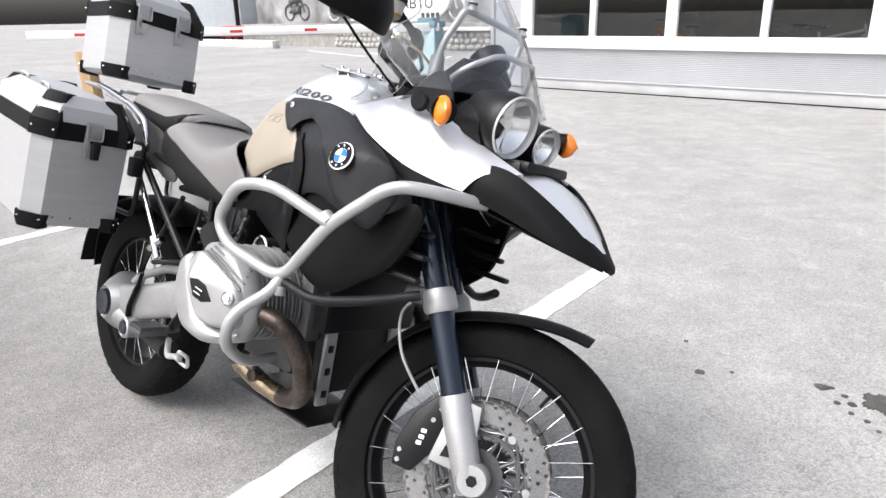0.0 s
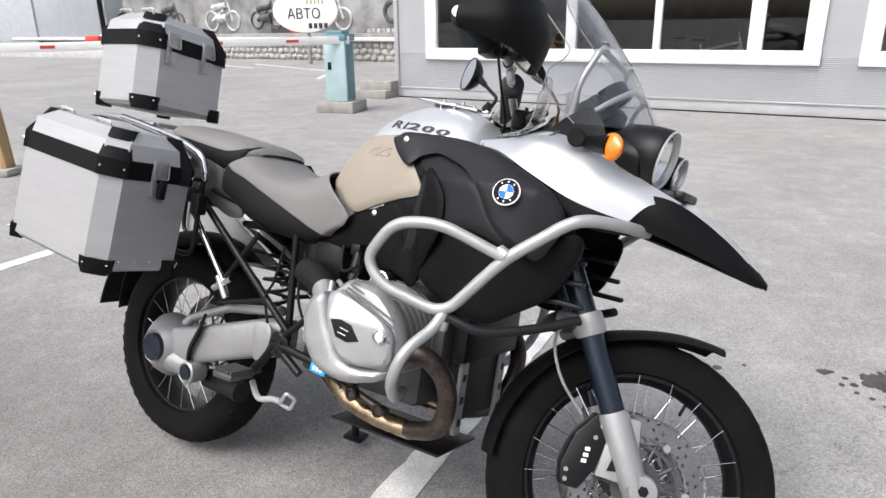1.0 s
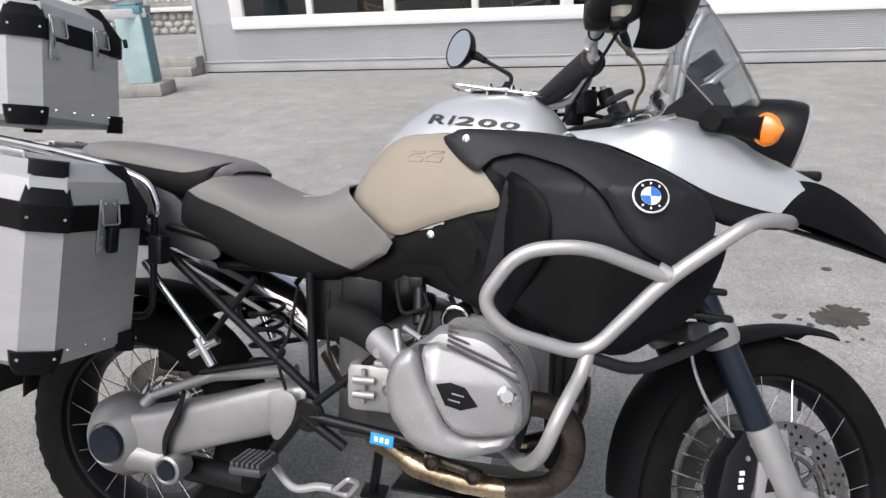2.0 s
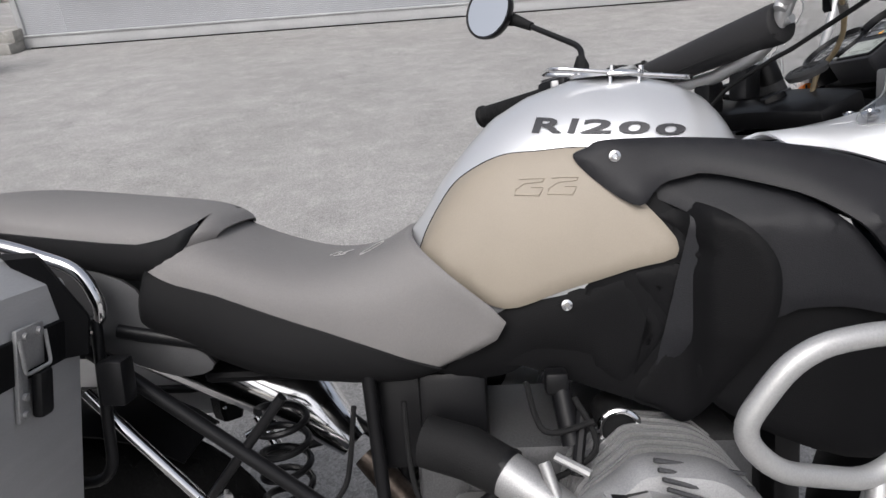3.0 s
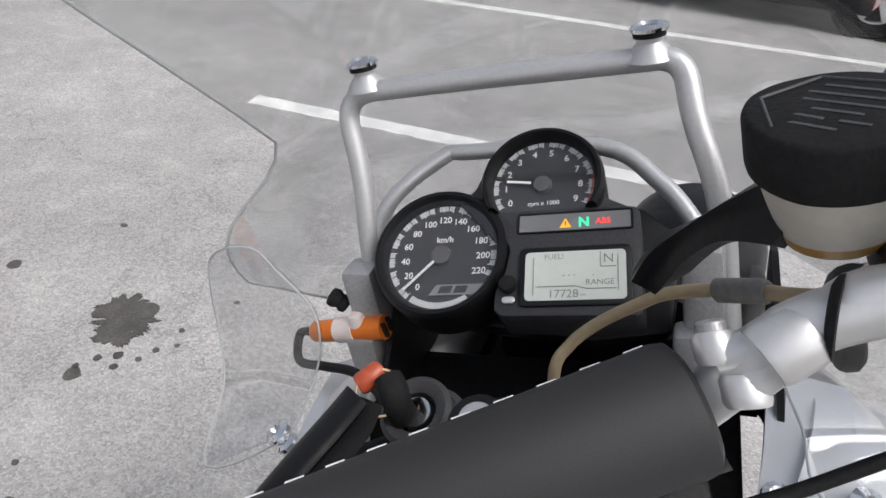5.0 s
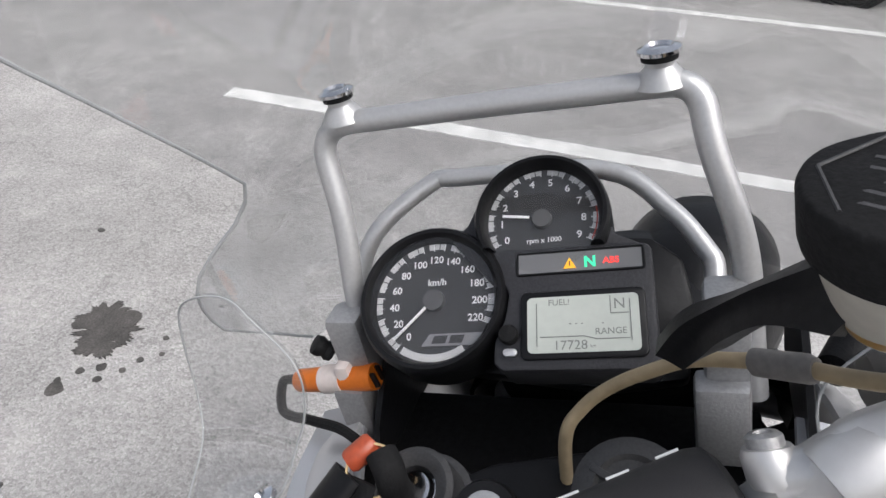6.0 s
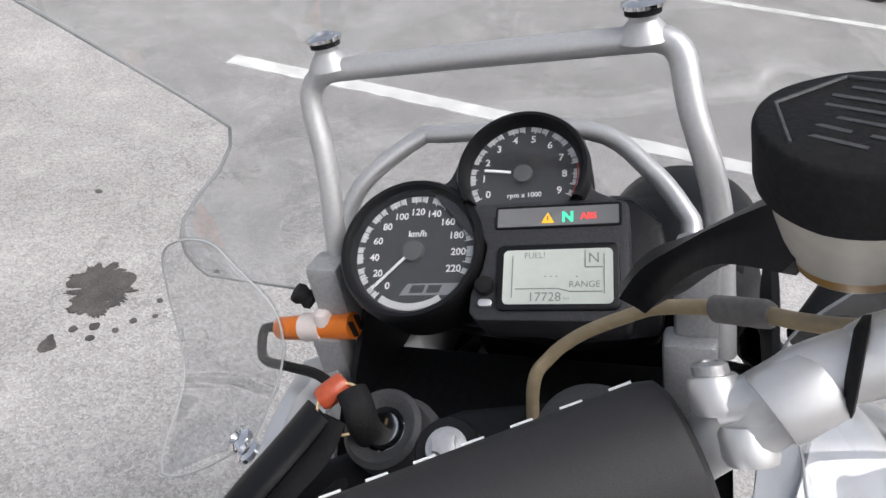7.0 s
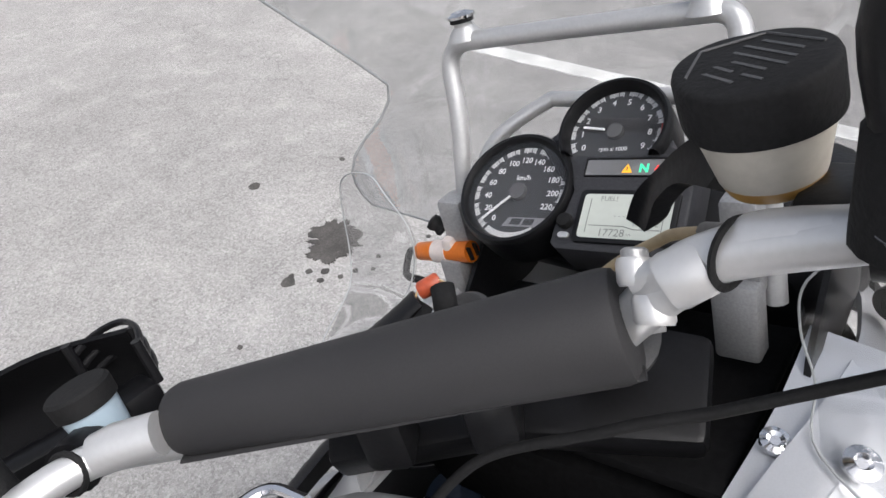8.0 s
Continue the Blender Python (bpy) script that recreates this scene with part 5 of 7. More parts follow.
for s in (-1, 1):
    out = 0.03 if s > 0 else 0.0
    st = part("indicator", joined(rings([V(1.30 + out, s * 0.155, 1.065), V(1.35 + out, s * 0.185, 1.06), V(1.372 + out, s * 0.197, 1.057)], [0.012, 0.02, 0.026], 16)), BLACKP, bike, "front indicator with orange lens")
    part("orange_lens", loft([[V(1.366 + out + 0.006 * i, s * (0.199 + 0.004 * i), 1.056) + V(-0.5 * math.cos(a) * w, s * 0.5 * math.cos(a) * w * 0.4, math.sin(a) * w * 0.85) for a in [k * math.pi / 10 for k in range(20)]] for i, w in enumerate((0.030, 0.034, 0.032, 0.026, 0.014, 0.002))]), ORANGE, st, "orange lens")
    part("adjuster_knob", lathe([(0.004, 0), (0.018, 0.002), (0.02, 0.006), (0.02, 0.012), (0.016, 0.016), (0.004, 0.016)], 18, axis((1.285, s * 0.168, 1.07), (0.2, s, 0))), RUBBER, bike)
    part("fairing_bracket", plate([(1.19, 1.06), (1.27, 1.135), (1.31, 1.13), (1.33, 1.06)], lambda x, z, s=s: s * 0.135, 0.004, 0.002, 0.01, 3), SATIN, bike)

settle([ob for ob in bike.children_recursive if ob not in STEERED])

# ---- windscreen ----
def screen_point(u, v):
    """u across from right to left (-1..1), v from the base (0) up to the top (1)."""
    x = 1.412 - 0.305 * v + 0.03 * math.sin(math.pi * v)
    w = lerp([(0, 0.213), (0.14, 0.243), (0.22, 0.24), (0.28, 0.226), (0.34, 0.193), (0.39, 0.176), (0.45, 0.18), (0.56, 0.188), (0.68, 0.195), (0.8, 0.198), (0.9, 0.183), (0.97, 0.15), (1.0, 0.10)], v)
    z = 1.105 + 0.40 * v
    y = u * w
    return (x - 1.3 * y * y * (1.6 - 0.6 * v) - 0.6 * max(abs(u) - 0.75, 0) * w, y + 0.01, z - 0.25 * y * y)


screen = part("windscreen", sheet([[screen_point(u / 12 - 1, v / 30) for u in range(25)] for v in range(31)], 0.003), CLEAR, bike, "clear acrylic touring windscreen", 60)
screen.visible_shadow = False
edge = [Vector(screen_point(-1, v / 30)) for v in range(31)] + [Vector(screen_point(u / 12 - 1, 1)) for u in range(1, 25)] + [Vector(screen_point(1, 1 - v / 30)) for v in range(1, 31)]
part("screen_edge", rings(edge, 0.0012, 6), EDGE, screen, "bright polished screen edge")
for s in (-1, 1):
    S = lambda *pts, s=s: [(x, s * y + 0.02, z) for x, y, z in pts]
    inner = S((1.215, 0.2, 1.184), (1.208, 0.18, 1.17), (1.197, 0.152, 1.146), (1.19, 0.15, 1.117), (1.179, 0.16, 1.09), (1.146, 0.17, 1.069))
    middle = S((1.216, 0.216, 1.186), (1.216, 0.212, 1.168), (1.208, 0.2, 1.142), (1.202, 0.2, 1.112), (1.19, 0.207, 1.082), (1.138, 0.2, 1.062))
    outer = S((1.216, 0.228, 1.184), (1.218, 0.25, 1.17), (1.216, 0.26, 1.136), (1.212, 0.265, 1.099), (1.192, 0.26, 1.068), (1.122, 0.23, 1.055))
    wing = part("wind_deflector", ribbon([inner, middle, outer], 6, 5, 0.003), CLEAR, bike, "clear side wind deflector", 60)
    wing.visible_shadow = False
    part("deflector_edge", rings(curve(inner + outer[::-1], 5, True), 0.0008, 6, closed=True), EDGE, wing)
    part("deflector_screw", lathe([(0.002, 0), (0.010, 0), (0.010, 0.004), (0.005, 0.006), (0.003, 0.003)], 14, axis((1.15, s * 0.168 + 0.03 * (s > 0), 1.066), (-0.3, s * 0.4, 1))), CHROME, wing)

# tube frame that carries the screen
FRAME_TOP = [(1.243, 0.146, 1.10), (1.246, 0.143, 1.165), (1.258, 0.139, 1.215), (1.274, 0.1475, 1.2755), (1.277, 0.035, 1.2765), (1.276, -0.079, 1.2775), (1.262, -0.0835, 1.247), (1.245, -0.0995, 1.198), (1.236, -0.104, 1.10)]
part("screen_frame", rings(bent(FRAME_TOP, 0.026, 6), 0.0073, 16), TUBE, bike, "silver tube frame behind the windscreen")
part("screen_frame", rings(curve([(1.262, 0.155, 1.09), (1.288, 0.163, 1.14), (1.3071, 0.1482, 1.1768), (1.3374, 0.1083, 1.1998), (1.3408, 0.0867, 1.201), (1.346, -0.0153, 1.197), (1.3261, -0.0574, 1.1761), (1.3052, -0.0799, 1.156), (1.2956, -0.0846, 1.1472), (1.272, -0.083, 1.13), (1.25, -0.083, 1.09)], 5), 0.0066, 16), TUBE, bike, "inner silver tube hoop")
for y, x in ((0.1275, 1.2765), (-0.0605, 1.2775)):
    post = part("screen_mount", lathe([(0.0145, -0.002), (0.011, 0.004), (0.0075, 0.008), (0.0075, 0.012)], 18, at(x, y, 1.2795)), TUBE, bike)
    part("rubber_washer", lathe([(0.004, 0.011), (0.0095, 0.011), (0.0095, 0.0145), (0.004, 0.0145)], 18, at(x, y, 1.2795)), RUBBER, post)
    part("mount_bolt", lathe([(0.004, 0.0145), (0.0112, 0.0145), (0.0112, 0.0165), (0.0075, 0.0182), (0.006, 0.0166), (0.002, 0.0166)], 20, at(x, y, 1.2795)), CHROME, post)
part("frame_bracket", joined(box((0.026, 0.026, 0.062), (1.236, 0.147, 1.128), 0.005), box((0.022, 0.024, 0.05), (1.222, 0.152, 1.082), 0.004)), CAST, bike, "light grey cast bracket")
part("frame_bracket", joined(box((0.026, 0.024, 0.07), (1.232, -0.089, 1.145), 0.005), box((0.02, 0.03, 0.06), (1.22, -0.086, 1.095), 0.004)), CAST, bike, "light grey cast bracket")

# ---- instruments ----
PANELG = mat("dark_grey_panel_plastic", (0.042, 0.042, 0.046), 0.5, 0, 0.2, 700, 0.2, 0.15, spec=0.3)
STRIPG = mat("smoked_lamp_strip", (0.19, 0.19, 0.193), 0.4)
ARC = mat("pale_arc_print", (0.55, 0.55, 0.55), 0.5)
CN = Vector((-math.cos(radians(54.5)) * math.cos(radians(5.5)), -math.cos(radians(54.5)) * math.sin(radians(5.5)), math.sin(radians(54.5))))     # the way the dials face
CR = Vector((math.sin(radians(5.5)), -math.cos(radians(5.5)), 0))
CU = CN.cross(CR)
PANEL = Matrix.Translation(Vector((1.233, 0.0813, 1.1727)) - CN * 0.004) @ Matrix((CR, CU, CN)).transposed().to_4x4()
POD = [Matrix()]


def on_panel(bm, x, y, z=0.0):
    return moved(bm, PANEL @ POD[0] @ at(x, y, z))


def rrect(w, h, r, n=5):
    pts = []
    for cx, cy, a0 in ((w / 2 - r, h / 2 - r, 0), (-w / 2 + r, h / 2 - r, 90), (-w / 2 + r, -h / 2 + r, 180), (w / 2 - r, -h / 2 + r, 270)):
        pts += [(cx + r * math.cos(radians(a0 + 90 * k / n)), cy + r * math.sin(radians(a0 + 90 * k / n))) for k in range(n + 1)]
    return pts


def sector(r0, r1, a0, a1, n=6, z=-0.0056):
    """A flat printed arc; angles from straight up, to the left."""
    bm = bmesh.new()
    L = [[bm.verts.new((-r * math.sin(radians(a0 + (a1 - a0) * k / n)), r * math.cos(radians(a0 + (a1 - a0) * k / n)), z)) for k in range(n + 1)] for r in (r0, r1)]
    for k in range(n):
        bm.faces.new((L[0][k], L[0][k + 1], L[1][k + 1], L[1][k]))
    return bm


# one moulded housing: the display block, a web between the dials and a lip along the foot
block = slab([(0.046, -0.0475), (0.131, -0.0485), (0.1349, -0.045), (0.1342, 0.0235), (0.131, 0.0268), (0.112, 0.0285), (0.0345, 0.0285), (0.040, 0.018), (0.0495, 0.0), (0.047, -0.016), (0.041, -0.03), (0.0405, -0.043)], 0.040, 0.002)
web = slab([(0.010, 0.040), (0.0215, 0.049), (0.030, 0.07), (0.068, 0.085), (0.108, 0.066), (0.1135, 0.036), (0.130, 0.027), (0.045, 0.0)], 0.022, 0.002)
cluster = part("instrument_panel", joined(on_panel(block, 0, 0, -0.039), on_panel(web, 0, 0, -0.024)), PANELG, bike, "dark grey instrument panel with two dials and a display")
part("panel_hood", on_panel(slab([(-0.03, -0.03), (0.10, -0.05), (0.150, -0.045), (0.158, 0.0), (0.153, 0.034), (0.135, 0.05), (0.06, 0.058), (0.0, 0.04)], 0.022, 0.004), 0, 0, -0.068), SATIN, cluster)


def dial(name, cx, cy, r, label, chord=None):
    bezel = lathe([(r * 0.80, -0.034), (r * 0.99, -0.034), (r * 1.0, -0.004), (r * 0.985, 0.002), (r * 0.95, 0.0046), (r * 0.90, 0.0046), (r * 0.865, 0.002), (r * 0.825, -0.0055), (r * 0.825, -0.03)], 64, closed=True)
    if chord is not None:     # the foot of the bezel runs into the housing
        bmesh.ops.bisect_plane(bezel, geom=bezel.verts[:] + bezel.edges[:] + bezel.faces[:], plane_co=(0, chord, 0), plane_no=(0, -1, 0), clear_outer=True)
    ring = part(name, on_panel(bezel, cx, cy), SATIN, cluster, label)
    part("dial_face", on_panel(lathe([(0.0005, -0.008), (r * 0.83, -0.008), (r * 0.83, -0.006), (0.0005, -0.006)], 48), cx, cy), DIAL, ring)
    part("dial_boss", on_panel(lathe([(0.0005, -0.006), (r * 0.15, -0.006), (r * 0.14, -0.0025), (0.0005, -0.002)], 28), cx, cy), BOSS, ring)
    part("dial_glass", on_panel(lathe([(0.0005, -0.0032 if chord else 0.0012), (r * 0.85, -0.0036 if chord else 0.0006), (r * 0.85, -0.0033 if chord else 0.001), (0.0005, -0.0029 if chord else 0.0016)], 40), cx, cy), DIALGLASS, ring).visible_shadow = False
    return ring


def numbers(ring, cx, cy, r, a0, step, items, size):
    for k, tx in enumerate(items):
        a = radians(a0 + step * k)
        part("number", on_panel(letters(tx, size, 0, 0.022), cx - r * math.sin(a), cy + r * math.cos(a), -0.0054), WHITE, ring)


def scale_band(ring, cx, cy, r0, r1, a0, step, count):
    """White blocks between thin gaps, with a longer white tick at each number."""
    part("scale", on_panel(joined(*[sector(r0, r1, a0 + step * (k + 0.08), a0 + step * (k + 0.92), 3) for k in range(count) if k % 4 != 2]), cx, cy), ARC, ring)
    part("scale", on_panel(joined(*[sector(r0 - 0.0012, r1, a0 + step * (k - 0.07), a0 + step * (k + 0.07), 1, -0.0054) for k in range(0, count + 1, 2)]), cx, cy), WHITE, ring)


sp = dial("speedometer", 0.0, 0.0, 0.0483, "round speedometer in a black bezel")
numbers(sp, 0.0015, -0.0005, 0.0283, 142.5, -23.35, ["0", "20", "40", "60", "80", "100", "120", "140", "160", "180", "200", "220"], 0.0066)
scale_band(sp, 0, 0, 0.0352, 0.0392, 142.5, -5.84, 44)
part("unit", on_panel(letters("km/h", 0.0062, 0, 0.02), 0.0015, 0.0123, -0.0054), WHITE, sp)
part("pointer", on_panel(joined(box((0.0016, 0.029, 0.001), (0, 0, 0), 0, Matrix.Rotation(radians(135), 4, "Z") @ at(0, 0.021, -0.003))), 0, 0), WHITE, sp)
part("model_strip", on_panel(slab([(-0.0195, -0.0038), (0.0165, -0.0038), (0.0215, 0.0038), (-0.0145, 0.0038)], 0.0005), 0.0125, -0.0255, -0.0056), DIALGREY, sp)
part("model_mark", on_panel(joined(slab([(-0.011, -0.0025), (-0.002, -0.0025), (-0.0004, 0.0025), (-0.009, 0.0025)], 0.0004), slab([(0.0002, -0.0025), (0.0085, -0.0025), (0.0105, 0.0025), (0.0018, 0.0025)], 0.0004)), 0.0105, -0.0255, -0.005), DIAL, sp)
part("lower_arc", on_panel(sector(0.0345, 0.0392, 147, 213, 20), 0, 0), ARC, sp)
POD[0] = at(0.0705, 0.0478, 0.005)
ta = dial("rev_counter", 0, 0, 0.0425, "round rev counter in a black bezel, its foot cut straight", -0.0205)
numbers(ta, 0, 0, 0.0256, 119.7, -26.47, [str(k) for k in range(10)], 0.0067)
scale_band(ta, 0, 0, 0.0312, 0.0346, 119.7, -6.62, 36)
part("red_band", on_panel(sector(0.0334, 0.0342, -80, -118, 14, -0.0052), 0, 0), REDP, ta)
part("unit", on_panel(letters("rpm x 1000", 0.0046, 0, 0.02), 0.0008, -0.0142, -0.0054), WHITE, ta)
part("pointer", on_panel(box((0.0016, 0.017, 0.001), (0, 0, 0), 0, Matrix.Rotation(radians(82), 4, "Z") @ at(0, 0.0165, -0.003)), 0, 0), WHITE, ta)
POD[0] = Matrix()
strip = part("warning_strip", on_panel(slab(rrect(0.0728, 0.0124, 0.001), 0.002), 0.0921, 0.0176, -0.0006), STRIPG, cluster, "strip of warning lamps")
part("strip_rim", on_panel(rings([V(x, y, 0) for x, y in rrect(0.0742, 0.0138, 0.0014)], 0.0009, 6, closed=True), 0.0921, 0.0176, 0.0013), SATIN, strip)
part("warning_triangle", on_panel(slab([(-0.0038, -0.0032), (0.0038, -0.0032), (0, 0.0036)], 0.0006), 0.0867, 0.0163, 0.0015), LAMP_Y, strip)
part("warning_mark", on_panel(box((0.0007, 0.0028, 0.0004)), 0.0867, 0.016, 0.0023), DIAL, strip)
part("neutral_lamp", on_panel(letters("N", 0.0092, 0, 0.04), 0.0986, 0.0163, 0.0018), LAMP_G, strip)
part("abs_lamp", on_panel(letters("ABS", 0.0056, 0, 0.02), 0.1109, 0.0166, 0.0018), LAMP_R, strip)
lcdf = part("display", on_panel(slab(rrect(0.0715, 0.0408, 0.004), 0.004, 0.001), 0.0928, -0.0215, -0.0006), SATIN, cluster, "grey-green digital display in a black frame")
part("display_glass", on_panel(slab(rrect(0.0635, 0.0335, 0.003), 0.001), 0.0930, -0.0217, 0.0027), LCD, lcdf)
for tx, x, y, z in (("N", 0.1141, -0.0112, 0.0088), ("RANGE", 0.1087, -0.0270, 0.0054), ("17728", 0.0859, -0.0345, 0.0078), ("FUEL!", 0.0799, -0.0088, 0.0052), ("- - -", 0.0895, -0.0214, 0.0055), ("-", 0.1045, -0.0217, 0.0055), ("km", 0.0985, -0.0352, 0.0026)):
    part("digits", on_panel(letters(tx, z), x, y, 0.0039), LCDINK, lcdf)
part("display_lines", joined(*[on_panel(box((w, h, 0.0003)), x, y, 0.0039) for w, h, x, y in ((0.0255, 0.0005, 0.0815, -0.0292), (0.0185, 0.0005, 0.1095, -0.0312), (0.0095, 0.0005, 0.1141, -0.0165), (0.0005, 0.0105, 0.1091, -0.0112), (0.0005, 0.024, 0.1198, -0.0205), (0.0005, 0.026, 0.0668, -0.0217))], on_panel(box((0.007, 0.0005, 0.0003), (0, 0, 0), 0, Matrix.Rotation(radians(-16), 4, "Z")), 0.0972, -0.0302, 0.0039)), LCDINK, lcdf)
part("knob", on_panel(lathe([(0.001, 0), (0.0056, 0), (0.006, 0.004), (0.005, 0.0062), (0.001, 0.0066)], 18), 0.0500, -0.0267, 0.0008), RUBBER, cluster)
part("button", on_panel(slab(rrect(0.0085, 0.0046, 0.0022), 0.003, 0.0006), 0.0508, -0.0372, 0.0008), ALUT, cluster)

# ---- yoke, ignition, key ----
YM = Matrix.Translation((1.12, 0.035, 1.066)) @ Matrix.Rotation(radians(28), 4, "Z") @ Matrix.Rotation(radians(-22), 4, "Y")
yoke = part("top_yoke", moved(slab([(-0.05, -0.12), (0.02, -0.135), (0.04, -0.08), (0.05, -0.02), (0.048, 0.0), (0.04, 0.075), (0.02, 0.135), (-0.05, 0.12), (-0.035, 0.0)], 0.03, 0.006), YM), SATIN, bike, "black fork yoke")
NM = axis((1.1, 0.0155, 1.149), (-0.42, -0.1, 1))
part("yoke_boss", lathe([(0.018, -0.03), (0.0165, -0.002), (0.0145, 0.002), (0.001, 0.002)], 20, NM), SATIN, yoke)
part("yoke_nut", joined(lathe([(0.001, 0.002), (0.0098, 0.002), (0.0098, 0.0035), (0.008, 0.0048), (0.001, 0.0048)], 24, NM), slab([((0.0066 if k % 2 else 0.0048) * math.cos(k * math.pi / 6), (0.0066 if k % 2 else 0.0048) * math.sin(k * math.pi / 6)) for k in range(12)], 0.006, 0.0005, NM @ at(0, 0, 0.004))), TUBE, yoke, "star-headed steel bolt")
part("fork_cap", joined(lathe([(0.001, 0.0), (0.026, 0.0), (0.028, 0.007), (0.024, 0.011), (0.018, 0.012), (0.016, 0.009), (0.001, 0.009)], 32, axis((1.135, -0.044, 1.125), (-0.42, -0.1, 1))), *[box((0.016, 0.004, 0.003), (0, 0, 0), 0.001, axis((1.135, -0.044, 1.125), (-0.42, -0.1, 1)) @ Matrix.Rotation(radians(a), 4, "Z") @ at(0.014, 0, 0.011)) for a in (20, 140, 260)]), GREYP, yoke, "dark grey fork cap")
IG = axis((1.128, 0.067, 1.124), (-0.42, 0.02, 1))
lock = part("ignition_lock", lathe([(0.0125, 0.0), (0.017, 0.003), (0.0195, 0.0035), (0.0225, 0.001), (0.0225, -0.02), (0.0265, -0.021), (0.0265, -0.05), (0.0125, -0.05)], 40, IG, True), GREYP, bike, "black ignition lock")
part("lock_barrel", joined(lathe([(0.0005, 0.001), (0.0092, 0.001), (0.0102, -0.001), (0.0102, -0.004), (0.0098, -0.005), (0.0098, -0.03), (0.0005, -0.03)], 28, IG), lathe([(0.0098, -0.012), (0.0128, -0.012), (0.0128, -0.03), (0.0098, -0.03)], 28, IG, True)), CHROME, lock)
part("lock_shoulder", slab([(0.0, -0.012), (0.03, -0.016), (0.034, 0.004), (0.03, 0.018), (0.0, 0.02)], 0.03, 0.004, IG @ at(0.018, -0.016, -0.045)), SATIN, lock)
key = thing("ignition_key", LEAN, "black motorcycle key on a ring, in the ignition lock", "key")
part("key_head", tube([(1.1235, 0.0715, 1.122), (1.1205, 0.0725, 1.134), (1.1245, 0.075, 1.143), (1.131, 0.081, 1.147)], 0.0074, 12, 5, flat=(1.15, 0.62)), RUBBER, key)
KR = axis((1.1235, 0.0845, 1.141), (-0.62, -0.35, 0.7))
part("key_ring", rings([KR @ V(0.0135 * math.cos(a), 0.0135 * math.sin(a), 0) for a in [k * math.pi / 16 for k in range(32)]], 0.0008, 6, closed=True), mat("brass_ring", (0.75, 0.55, 0.3), 0.3, 0.8), key, "thin brass ring")
part("key_tag", rings([V(1.1375, 0.0875, 1.1475), V(1.136, 0.0885, 1.147), V(1.1265, 0.0975, 1.1435), V(1.125, 0.099, 1.143)], [0.0055, 0.0068, 0.0068, 0.0055], 14), mat("red_brown_tag", (0.42, 0.075, 0.03), 0.4, 0, 0.15, 300, 0.1, 0.1), key, "red-brown plastic tag")
part("key_fob", tube([(1.121, 0.098, 1.14), (1.104, 0.109, 1.131), (1.08, 0.122, 1.122), (1.055, 0.135, 1.112)], 0.0085, 14, 5, flat=(1.35, 0.6)), SATIN, key, "black key fob")
part("key_strap", tube([(1.118, 0.088, 1.139), (1.105, 0.093, 1.128), (1.085, 0.105, 1.12), (1.06, 0.12, 1.11)], 0.006, 10, 5, flat=(1.5, 0.5)), RUBBER, key, "black leather strap")

# ---- handlebar ----
BELOW_BAR = set(bike.children_recursive)
bar_path = [(0.835, 0.188, 1.128), (0.872, 0.176, 1.142), (0.915, 0.166, 1.142), (0.955, 0.15, 1.125), (1.024, 0.07, 1.122), (1.052, 0.0, 1.136), (1.07, -0.055, 1.156), (1.077, -0.093, 1.195), (1.078, -0.110, 1.217), (1.084, -0.1295, 1.2285), (1.091, -0.1735, 1.2395), (1.107, -0.42, 1.2525)]
bar = part("handlebar", rings(curve(bar_path, 6), 0.0103, 18), ALUT, bike, "thick silver aluminium handlebar")
part("bar_sleeve", rings(curve(bar_path[-4:-1], 8), [0.0104, 0.0109, 0.0109, 0.0109, 0.0109], 20), ALUT, bar)
part("cross_brace", rod((0.945, 0.176, 1.134), (1.086, -0.098, 1.1865), 0.0065, 12), ALUT, bar)
pad_a, pad_b = V(0.962, 0.150, 1.137), V(1.0805, -0.0855, 1.1835)
pd = (pad_b - pad_a)
pad = part("bar_pad", rings([pad_a + pd * t for t in (0, 0.01, 0.03, 0.5, 0.97, 0.99, 1)], [0.018, 0.021, 0.0225, 0.0255, 0.0275, 0.0262, 0.022], 28, flat=(1.0, 1.0)), PADM, bike, "black vinyl handlebar pad with white stitches")
sd = pd.normalized()
so = (V(0.75, 0.3, 0.66) - sd * V(0.75, 0.3, 0.66).dot(sd)).normalized()
for k in range(14):
    t = 0.05 + 0.9 * k / 13
    rr = lerp([(0, 0.0225), (0.5, 0.0257), (1, 0.0278)], t)
    q = pad_a + pd * t + so * rr
    part("stitch", rod(q - sd * 0.0042, q + sd * 0.0042, 0.0009, 6), WHITE, pad)
part("pad_flap", rings([pad_a + pd * t - so * 0.0245 + V(0.003, 0, 0) for t in (0, 0.5, 1)], [0.003, 0.0035, 0.003], 10, flat=(1.6, 0.5)), PADM, pad)
CD = V(0.55, 0.25, 0.8).normalized()     # the way the clamp's bolts stand
ears = [(V(1.0785, -0.093, 1.2135), 0.0085), (V(1.0705, -0.1025, 1.2025), 0.0088)]
